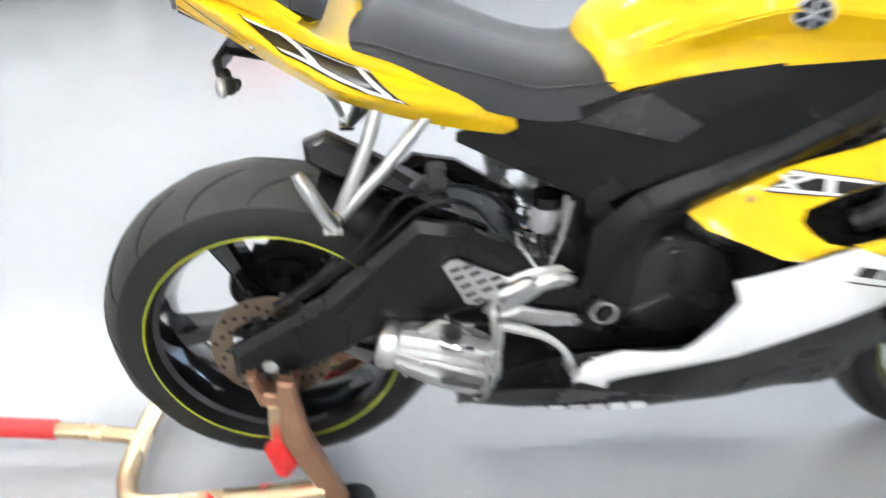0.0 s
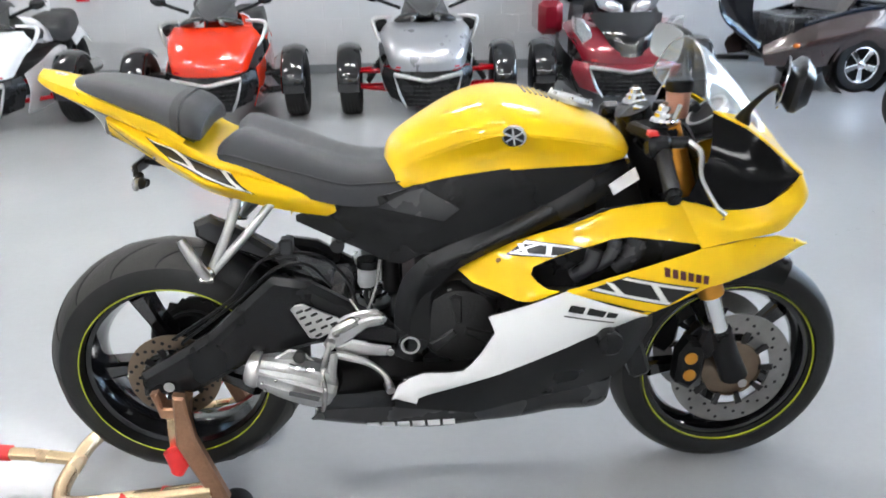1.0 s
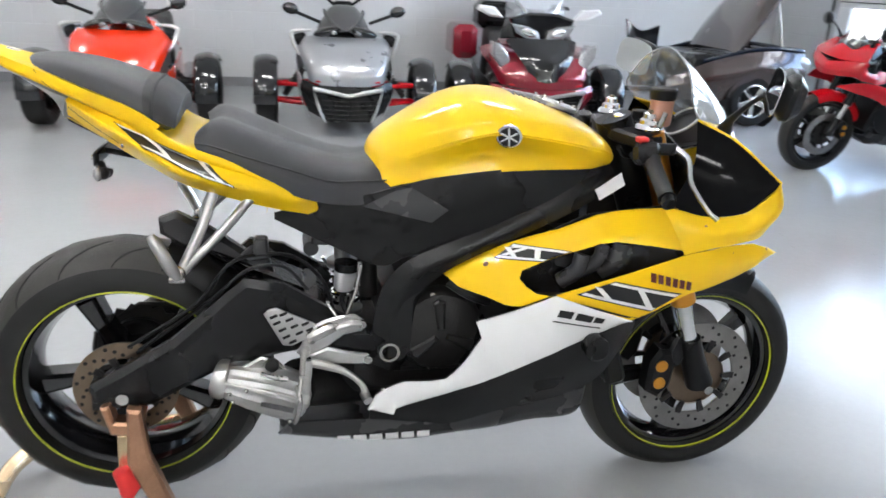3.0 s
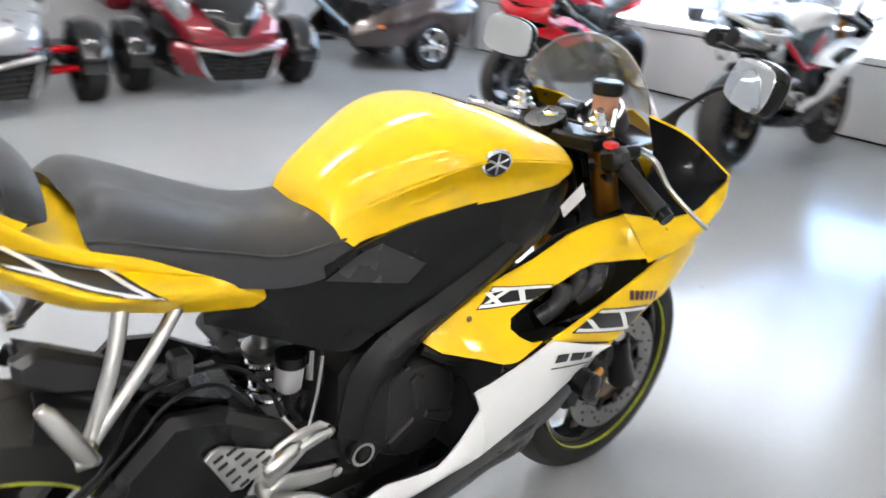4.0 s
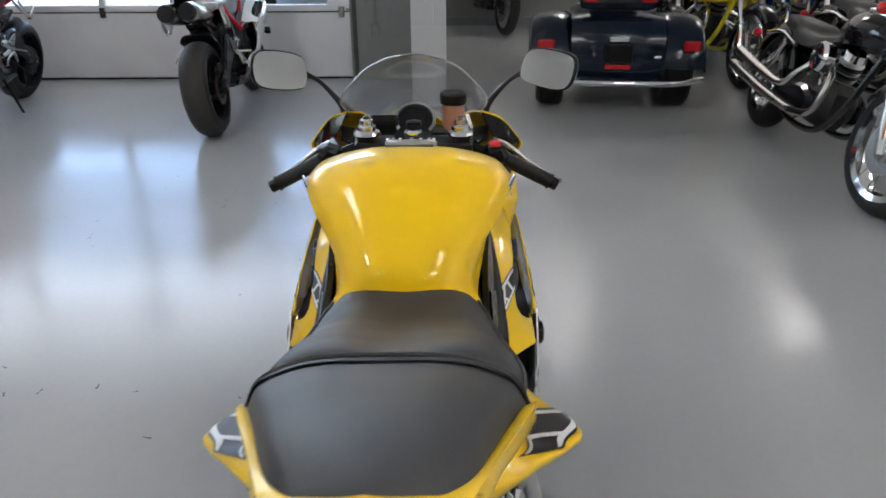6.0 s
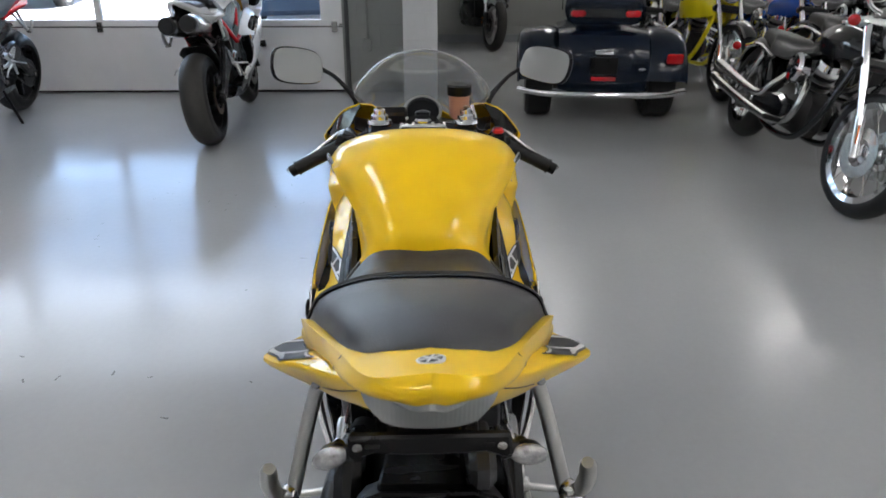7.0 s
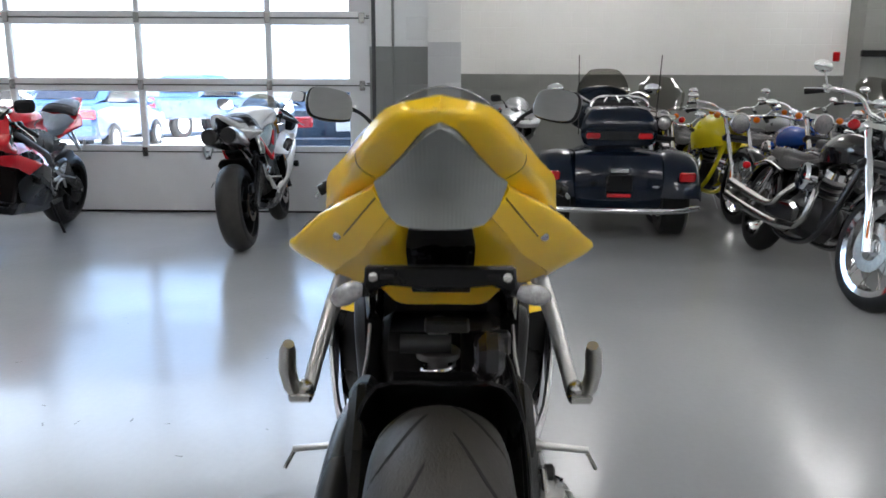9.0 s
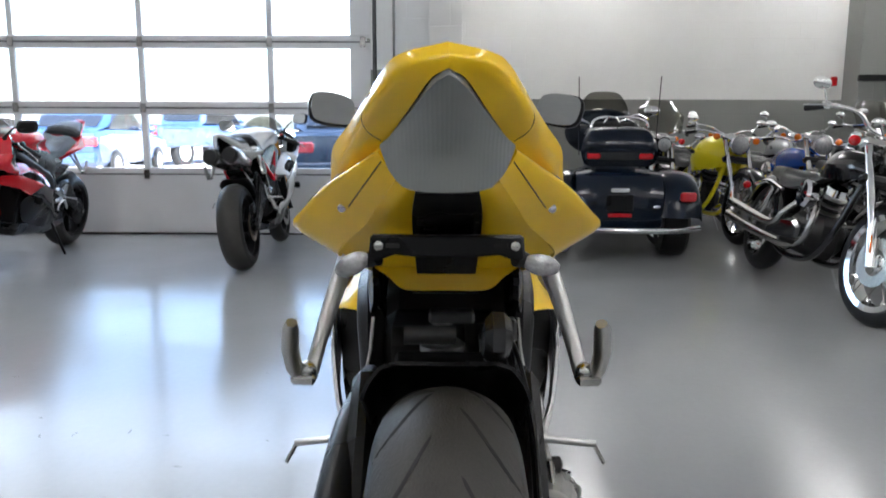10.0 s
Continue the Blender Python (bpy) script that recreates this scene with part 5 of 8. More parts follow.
        lever_ = part("foot_lever", tube([(0.402, s * 0.166, 0.450), (0.438, s * 0.170, 0.441), (0.478, s * 0.172, 0.424), (0.510, s * 0.176, 0.396), (0.521, s * 0.180, 0.368)], [0.010, 0.010, 0.0075, 0.007, 0.010], 8, 20), ALLOY, bike, "curved aluminium foot lever")
        part("lever_shaft", tube([(0.397, s * 0.172, 0.458), (0.394, s * 0.180, 0.425), (0.388, s * 0.190, 0.380)], [0.010, 0.0105, 0.008], 8, 8), ALLOY, lever_)
        part("lever_pad", tube([(0.516, s * 0.176, 0.372), (0.524, s * 0.200, 0.366)], 0.0105, 12), RUBBER if s > 0 else ALLOY, lever_)
    # fairing
    d_rows = [[(1.160, .181, .794), (1.175, .207, .757), (1.198, .226, .700)], [(1.225, .210, .785), (1.24, .246, .752), (1.262, .246, .722)], [(1.285, .232, .785), (1.30, .255, .757), (1.312, .246, .730)], [(1.345, .250, .819), (1.362, .256, .778), (1.365, .236, .738)], [(1.374, .266, .866), (1.405, .245, .805), (1.40, .212, .755)], [(1.43, .13, .845), (1.47, .12, .79), (1.46, .11, .74)], [(1.46, 0, .82), (1.50, 0, .78), (1.485, 0, .73)]]
    hood = [[(1.385, 0, .944), (1.36, .085, .915), (1.305, .127, .956), (1.222, .160, .980)], [(1.42, 0, .90), (1.40, .10, .89), (1.35, .175, .91), (1.293, .212, .943)], [(1.45, 0, .85), (1.435, .12, .85), (1.40, .22, .862), (1.375, .267, .868)]]
    glass = [[(1.221, .159, .977), (1.208, .195, .893), (1.172, .190, .797)], [(1.293, .210, .941), (1.275, .238, .855), (1.24, .220, .782)], [(1.345, .246, .894), (1.335, .256, .845), (1.315, .243, .795)], [(1.373, .265, .867), (1.366, .264, .855), (1.352, .257, .835)]]
    spread = lambda rows: [[(x, y * (1 + 0.06 * min(1, max(0, (0.77 - z) / 0.12))), z) for x, y, z in r] for r in rows]
    d_rows = spread(d_rows)
    upper = [((.681, .650), (.682, .645)), ((.73, .674), (.714, .623)), ((.766, .692), (.762, .616)), ((.790, .7015), (.800, .606)), ((.812, .709), (.8335, .602)), ((.814, .7096), (.8355, .654)), ((.830, .7145), (.842, .667)), ((.866, .726), (.880, .682)), ((.931, .742), (.930, .699)), ((1.015, .774), (1.008, .724)), ((1.055, .781), (1.046, .728)), ((1.106, .787), (1.126, .719)), ((1.165, .790), (1.203, .708))]
    lobe = [((.8335, .654), (.8335, .602)), ((.848, .638), (.850, .6065)), ((.868, .626), (.872, .614)), ((.893, .6225), (.893, .6205))]
    band = [((.893, .6225), (.896, .620)), ((.96, .642), (.965, .601)), ((1.04, .664), (1.06, .568)), ((1.103, .681), (1.085, .560)), ((1.15, .694), (1.140, .581)), ((1.20, .7085), (1.218, .616)), ((1.292, .719), (1.29, .630)), ((1.374, .714), (1.352, .643)), ((1.429, .695), (1.42, .662)), ((1.468, .676), (1.468, .672))]
    top_z = lambda x: float(np.interp(x, [r[0][0] for r in upper], [r[0][1] for r in upper]))

    def up_y(x, z, v):
        inner = float(np.interp(x, (.681, .766, .866, .991, 1.067, 1.165), (.152, .164, .169, .172, .173, .182)))
        outer = float(np.interp(x, (.681, .75, .80, .90, 1.2), (.195, .238, .250, .246, .240)))
        k = min(1.05, max(0.0, (top_z(x) - z) / 0.10))
        crease = 0.009 * max(0.0, 1 - abs(k - 0.42) / 0.30) * min(1.0, max(0.0, (x - 0.86) / 0.12)) * min(1.0, max(0.0, (1.165 - x) / 0.06))
        return inner + (outer - inner) * k ** 0.85 + crease

    def band_y(x, z, v):
        y = 1.06 * float(np.interp(x, (.885, .935, 1.05, 1.12, 1.25, 1.33, 1.40, 1.468), (.242, .247, .246, .243, .236, .215, .193, .155)))
        return y + 0.004 - 0.024 * (v - 0.45) ** 2

    part("nose_cowl", surf(hood, 20, 15, mirror=True, thick=0.004), body, bike, pal["nose_label"])
    for s in (-1, 1):
        bm = add_panel(bmesh.new(), upper, up_y, s, 5, 11)
        add_panel(bm, lobe, up_y, s, 4, 5)
        add_panel(bm, band, band_y, s, 5, 9)
        add_surf(bm, d_rows, 30, 13, side=s, thick=0.004)
        tree = skin_of(bm)
        fair = part("side_fairing", bm, body, bike, pal["fairing_label"], 50)
        part("fairing_duct", surf([[(x, y - 0.045, z + dzz) for x, y, z, dzz in ((.84, .20, .655, 0), (1.0, .20, .70, 0.04), (1.21, .215, .71, 0.02))], [(x, y - 0.05, z) for x, y, z in ((.86, .22, .62), (1.03, .22, .64), (1.21, .22, .68))]], 8, 16, side=s), BLACK_SATIN, fair)
        part("fairing_liner", prism([(0.82, 0.69), (1.0, 0.77), (1.20, 0.79), (1.25, 0.69), (1.12, 0.57), (0.88, 0.60)], s * 0.146, s * 0.153, 0.003), BLACK_SATIN, fair)
        if race:
            part("duct_floor", surf([[(.86, .165, .600), (.86, .20, .602), (.86, .238, .607)], [(.95, .18, .600), (.95, .215, .606), (.95, .250, .612)], [(1.08, .20, .600), (1.08, .225, .602), (1.08, .250, .604)], [(1.20, .215, .635), (1.20, .23, .64), (1.20, .243, .65)]], 12, 7, side=s), BLACK_SATIN, fair)
            part("inner_panel", surf([[(.80, .150, .70), (.815, .168, .70), (.83, .185, .70)], [(.79, .150, .65), (.805, .182, .65), (.82, .214, .65)], [(.78, .150, .60), (.795, .195, .60), (.81, .238, .60)], [(.77, .145, .53), (.78, .19, .53), (.79, .236, .53)], [(.75, .14, .47), (.755, .18, .47), (.765, .226, .47)], [(.72, .13, .43), (.73, .165, .43), (.735, .205, .43)]], 16, 9, side=s, thick=0.004), BLACK_PLASTIC, fair)
        part("headlamp", surf(glass, 26, 13, side=s, thick=0.003), HEADLAMP, bike, "glossy black headlamp cover")
        if race:
            for x, y, z in ((.768, .190, .677), (1.31, .225, .70), (1.42, .185, .69), (1.24, .225, .752)):
                place, normal, _, _ = tree.find_nearest(Vector((x, s * y, z)))
                part("fairing_screw", blob(place, (0.006, 0.004, 0.006), nu=6, nv=10), RUST, fair)
            slant_decal(tree, [(0.832, 0.713), (0.950, 0.706), (0.884, 0.684), (0.786, 0.684)], [((0.0, 0.3), (0.42, 0.92)), ((0.0, 0.3), (0.3, 0.1)), ((0.45, 0.08), (0.85, 0.92)), ((0.3, 0.1), (0.1, 0.75))], fair, s, 0.15, 0.11)
            slant_decal(tree, [(1.033, 0.656), (1.195, 0.619), (1.127, 0.580), (0.948, 0.630)], [((0.0, 0.45), (0.40, 0.92)), ((0.38, 0.08), (0.95, 0.92))], fair, s, 0.13, 0.10)
            part("decal_pinstripe", sticker([bar((0.912, 0.6215), (1.098, 0.5635), 0.005)], tree, s, 0.0026, 8), DECAL_BLACK, fair)
            word = [((x, z), (x + 0.0125, z - 0.0035), (x + 0.0105, z + 0.0170), (x - 0.002, z + 0.0205)) for x, z in ((1.113 + 0.0176 * k, 0.6525 - 0.0047 * k) for k in range(6))]
            for quad in word:
                part("fairing_mark", sticker([quad], tree, s, 0.0026, 2), MARK_RED, fair, "dark red block marking")
        low_y = lambda x, z, v: 1.06 * float(np.interp(x, (.53, .562, .605, .665, .735, .767, .83, .914, 1.0, 1.1), (.176, .18, .19, .21, .23, .238, .244, .2505, .2485, .2395))) + 0.004 - 0.022 * (v - 0.35) ** 2
        white = [((.524, .337), (.524, .334)), ((.541, .372), (.552, .327)), ((.566, .390), (.581, .321)), ((.580, .398), (.586, .337)), ((.600, .408), (.612, .351)), ((.655, .417), (.655, .372)), ((.687, .426), (.698, .392)), ((.703, .443), (.716, .401)), ((.725, .474), (.742, .413)), ((.751, .521), (.766, .424)), ((.757, .533), (.778, .430)), ((.748, .552), (.785, .433)), ((.742, .566), (.795, .437)), ((.750, .571), (.810, .444)), ((.824, .596), (.860, .467)), ((.905, .628), (.932, .501)), ((.920, .622), (.945, .507)), ((1.0, .591), (1.009, .533)), ((1.086, .559), (1.089, .557))]
        bm = add_panel(bmesh.new(), white, low_y, s, 4, 9)
        tree = skin_of(bm)
        panel = part("lower_fairing", bm, lower, bike, pal["lower_label"], 50)
        part("panel_lining", add_panel(bmesh.new(), white, lambda x, z, v: low_y(x, z, v) - 0.008, s, 2, 5, 0.002), BLACK_SATIN, panel, "black inner face")
        if race:
            mark = [((0.908, 0.584), (0.940, 0.577), (0.946, 0.592), (0.914, 0.599)), ((0.948, 0.575), (0.985, 0.566), (0.992, 0.579), (0.954, 0.590)), ((0.99, 0.566), (1.012, 0.562), (1.018, 0.572), (0.996, 0.578)), bar((0.90, 0.574), (1.01, 0.551), 0.003)]
            for quad in mark:
                part("model_mark", sticker([quad], tree, s, 0.0026, 3), DECAL_BLACK, panel, "slanted black block marking")
            for x, y, z in ((.837, .24, .478), (.556, .18, .388)):
                place, _, _, _ = tree.find_nearest(Vector((x, s * y, z)))
                part("fairing_screw", blob(place, (0.0065, 0.004, 0.0065), nu=6, nv=10), STEEL, panel)
        black = [[(1.10, .228, .557), (1.11, .21, .535), (1.12, .185, .50)], [(1.0, .238, .522), (1.03, .21, .46), (1.06, .17, .38)], [(.90, .234, .486), (.93, .20, .40), (.97, .16, .33)], [(.83, .226, .458), (.83, .19, .38), (.84, .155, .30)], [(.72, .206, .426), (.72, .18, .34), (.72, .155, .272)], [(.662, .192, .409), (.66, .172, .335), (.66, .155, .28)], [(.60, .180, .378), (.60, .168, .33), (.60, .155, .288)], [(.53, .17, .362), (.53, .16, .33), (.53, .152, .295)]]
        bell = part("belly_fairing", surf(spread(black), 36, 11, side=s, thick=0.004), BLACK_SATIN, bike, "black belly fairing")
        if race:
            for x, z in ((0.70, 0.335), (0.76, 0.345), (0.81, 0.36)):
                part("fairing_screw", blob((x, s * 0.176, z), (0.006, 0.006, 0.006), nu=6, nv=10), STEEL, bell)
        part("air_duct", surf([[(.84, .165, .70), (.84, .168, .65), (.84, .17, .59)], [(.95, .170, .735), (.95, .178, .67), (.95, .185, .60)], [(1.08, .183, .755), (1.08, .195, .69), (1.08, .205, .615)], [(1.17, .200, .76), (1.17, .215, .71), (1.17, .222, .65)], [(1.225, .213, .755), (1.225, .228, .72), (1.225, .230, .68)]], 16, 9, side=s, thick=0.004), BLACK_PLASTIC, bike, "black air duct inside the fairing")
        for x, z, r in ((0.965, 0.668, 0.022), (1.010, 0.690, 0.020), (1.055, 0.690, 0.030)):
            part("intake_hose", tube([(x - 0.03, s * 0.196, z - 0.035), (x, s * 0.212, z - 0.004), (x + 0.01, s * 0.208, z + 0.03)], r * 0.8, 12, 10), CHARCOAL_PLASTIC, fair, "dark rubber hose")
        part("frame_slider", tube([(0.998, s * 0.20, 0.513), (0.999, s * 0.255, 0.513), (1.0, s * 0.262, 0.512), (1.0, s * 0.292, 0.511), (1.0, s * 0.296, 0.511)], [0.02, 0.021, 0.027, 0.027, 0.021], 20), BLACK_PLASTIC, bike, "black round frame slider")
    bm = surf([[(.33, 0, .243), (.33, .09, .243), (.33, .13, .252), (.33, .145, .262)], [(.372, 0, .236), (.372, .10, .236), (.37, .135, .25), (.366, .15, .290)], [(.475, 0, .218), (.475, .10, .219), (.475, .14, .238), (.475, .155, .293)], [(.615, 0, .206), (.615, .10, .207), (.615, .142, .226), (.615, .157, .289)], [(.728, 0, .214), (.728, .10, .215), (.728, .142, .232), (.728, .157, .272)], [(.83, 0, .222), (.83, .10, .223), (.83, .14, .24), (.83, .155, .30)], [(.92, 0, .230), (.92, .09, .231), (.92, .13, .248), (.92, .155, .330)], [(1.04, 0, .236), (1.04, .08, .238), (1.04, .12, .25), (1.038, .145, .330)], [(1.07, 0, .30), (1.07, .07, .30), (1.065, .10, .31), (1.055, .13, .36)]], 44, 29, mirror=True, thick=0.004)
    tree = skin_of(bm)
    pan = part("belly_pan", bm, CHARCOAL_PLASTIC, bike, "matt black belly pan", 50)
    if race:
        for s in (-1, 1):
            word = []
            for k in range(6):
                x = 0.462 + 0.0365 * k
                word.append(((x, 0.226 + 0.0008 * k), (x + 0.029, 0.2268 + 0.0008 * k), (x + 0.027, 0.2468 + 0.0006 * k), (x - 0.002, 0.246 + 0.0006 * k)))
            for quad in word:
                part("pan_mark", sticker([quad], tree, s, 0.0022, 5), DECAL_WHITE, pan, "white block marking")
    # windscreen, cockpit
    part("windscreen", surf([[(1.215, 0, 1.112), (1.212, .085, 1.092), (1.206, .138, 1.052), (1.20, .167, 1.012)], [(1.265, 0, 1.078), (1.26, .078, 1.058), (1.25, .125, 1.02), (1.225, .158, .978)], [(1.33, 0, 1.012), (1.325, .068, .997), (1.315, .105, .976), (1.305, .127, .957)], [(1.385, 0, .945), (1.378, .05, .94), (1.37, .075, .925), (1.36, .085, .915)]], 24, 29, mirror=True), pal["screen"], bike, "clear bubble windscreen")
    part("screen_edge", tube([(1.225, -.158, .978), (1.20, -.167, 1.012), (1.206, -.138, 1.052), (1.212, -.085, 1.092), (1.215, 0, 1.112), (1.212, .085, 1.092), (1.206, .138, 1.052), (1.20, .167, 1.012), (1.225, .158, .978)], 0.0022, 6, 50), CLEAR_LENS, bike)
    part("dash_panel", surf([[(1.19, 0, .87), (1.19, .08, .88), (1.19, .172, .92)], [(1.27, 0, .895), (1.27, .09, .91), (1.27, .18, .93)], [(1.36, 0, .915), (1.35, .09, .90), (1.33, .20, .90)]], 14, 15, mirror=True, thick=0.004), BLACK_SATIN, bike)
    gm = Matrix.Rotation(radians(-38), 3, "Y") @ TURNS["z"]
    gauge = part("tachometer", lathe([(0.05, -0.03), (0.05, 0.012), (0.045, 0.015), (0.043, 0.008)], (1.283, 0.0, 0.935), n=28, turn=gm), GREY_PLASTIC, bike, "round analogue tachometer")
    part("dial", lathe([(0.042, 0.0075), (0.042, 0.0085)], (1.283, 0, 0.935), n=28, turn=gm), DECAL_BLACK, gauge)
    part("dial_ring", lathe([(0.044, 0.013), (0.051, 0.013), (0.051, 0.017), (0.044, 0.017)], (1.283, 0, 0.935), n=28, caps=False, turn=gm), ALLOY, gauge, "bright gauge ring")
    part("display", box((1.27, 0.075, 0.935), (0.03, 0.07, 0.05), 0.006, (0, -38, 0)), DECAL_BLACK, bike)
    clamp = part("triple_clamp", prism([(1.08, -0.05), (1.10, -0.13), (1.16, -0.135), (1.17, -0.07), (1.165, 0), (1.17, 0.07), (1.16, 0.135), (1.10, 0.13), (1.08, 0.05)], -0.018, 0.012, 0.006, Matrix.Translation((0, 0, 0.927)) @ Matrix.Rotation(radians(90), 4, "X")), BLACK_SATIN, bike, "black top yoke")
    part("stem_nut", lathe([(0.024, 0), (0.024, 0.014), (0.016, 0.018), (0.010, 0.012), (0.006, 0.012)], (1.125, 0, 0.946), "z", 6 * 3), CHROME, clamp)
    part("ignition", lathe([(0.018, 0), (0.018, 0.02), (0.012, 0.022)], (1.165, 0.0, 0.95), "z", 16), BLACK_SATIN, clamp)
    for s in (-1, 1):
        barh = part("handlebar", tube([(1.135, s * 0.12, 0.925), (1.108, s * 0.20, 0.900), (1.096, s * 0.312, 0.846)], 0.011, 12), BLACK_SATIN, bike)
        part("grip", tube([(1.1075, s * 0.203, 0.899), (1.107, s * 0.208, 0.8965), (1.0965, s * 0.302, 0.851), (1.096, s * 0.307, 0.8485)], [0.019, 0.0165, 0.0165, 0.019], 16), RUBBER, barh, "black rubber grip")
        part("bar_end", tube([(1.096, s * 0.307, 0.8485), (1.0945, s * 0.322, 0.841)], 0.0145, 14), BLACK_SATIN, barh)
        sw = part("switch_box", box((1.102, s * 0.185, 0.912), (0.05, 0.05, 0.045), 0.012, (20 * s, 0, 0)), BLACK_PLASTIC, barh)
        if s < 0:
            part("kill_switch", box((1.09, s * 0.18, 0.940), (0.022, 0.026, 0.012), 0.004), RED_RUBBER, sw, "red stop switch")
        part("brake_master", tube([(1.115, s * 0.17, 0.918), (1.165, s * 0.185, 0.92)], 0.013, 12), BLACK_SATIN, barh)
        part("hand_lever", tube([(1.165, s * 0.19, 0.922), (1.18, s * 0.22, 0.905), (1.165, s * 0.27, 0.87), (1.175, s * 0.33, 0.83), (1.19, s * 0.345, 0.815)], [0.008, 0.007, 0.0055, 0.0045, 0.006], 10, 24), STEEL, barh, "bright hand lever")
        part("cable", tube([(1.10, s * 0.17, 0.90), (1.13, s * 0.16, 0.86), (1.17, s * 0.10, 0.85), (1.20, s * 0.05, 0.80)], 0.006, 8, 20), BLACK_SATIN, bike)
        arm_ = part("mirror_stem", tube([(1.285, s * 0.16, 0.955), (1.287, s * 0.18, 0.985), (1.302, s * 0.225, 1.03), (1.312, s * 0.262, 1.050)], [0.018, 0.0085, 0.0052, 0.0060], 12, 20), BLACK_SATIN, bike, "black mirror stem")
        ring = [(y, z) for y, z in ((-0.068, -0.012), (-0.06, -0.034), (-0.02, -0.041), (0.035, -0.040), (0.062, -0.028), (0.07, 0.004), (0.06, 0.033), (0.02, 0.040), (-0.035, 0.036), (-0.06, 0.022))]
        face = [(a * 0.97, b * 1.14) for a, b in spline(np.array(ring + ring[:1]), 33)[:-1]]
        mm = pose(1.282, s * 0.314, 1.064, 9, -8, 90 + (20 if s > 0 else -26))
        bm = add_prism(bmesh.new(), [(a * (1 if s > 0 else -1), b) for a, b in face], -0.046, 0.0, 0.018, mm)
        shell = part("mirror_shell", bm, BLACK_PLASTIC, arm_, "black mirror shell")
        part("mirror_glass", prism([(a * 0.95 * (1 if s > 0 else -1), b * 0.93) for a, b in face], -0.0005, 0.0025, 0.0005, mm), MIRROR, shell, "mirror glass")
    if race:
        bott = part("fluid_bottle", lathe([(0.020, 0.975), (0.024, 0.98), (0.026, 1.03), (0.026, 1.034)], (1.17, -0.090, -0.022), "z", 20), FLUID, bike, "brownish brake fluid bottle")
        part("bottle_lid", lathe([(0.028, 1.032), (0.030, 1.036), (0.030, 1.054), (0.026, 1.058)], (1.17, -0.090, -0.022), "z", 20), BLACK_PLASTIC, bott, "black screw lid")
        part("bottle_bracket", tube([(1.15, -0.13, 0.955), (1.165, -0.12, 0.985)], 0.006, 8), STEEL, bott)
        bm = bmesh.new()
        for k in range(5):
            y = -0.14 + 0.07 * k
            add_tube(bm, [(1.09, y, 0.90), (1.12, y + 0.02, 0.875), (1.18, y * 0.6, 0.87), (1.22, y * 0.4, 0.82)], 0.006, 6, 14)
        part("wiring", bm, BLACK_SATIN, bike)
    if kick:
        leg = part("side_stand", tube([(0.55, 0.13, 0.32), (0.50, 0.25, 0.02)], 0.011, 10), BLACK_SATIN, bike)
        part("stand_foot", box((0.49, 0.26, 0.012), (0.06, 0.035, 0.014), 0.004), BLACK_SATIN, leg)
    return bike


MAIN = dict(body=YELLOW, lower=WHITE_PAINT, wheel=BLACK_PAINT, tape=LIME, fork=GOLD, fender=BLACK_SATIN, screen=SCREEN, tank_label="yellow gloss fuel tank", tail_label="yellow gloss tail cowl", nose_label="yellow gloss nose", fairing_label="yellow gloss side fairing", lower_label="white gloss lower fairing")
sport_bike(pose(0, 0.008, 0, 0, 0, 0.7), "yellow, white and black sport motorcycle held upright on a rear stand", MAIN, race=True)


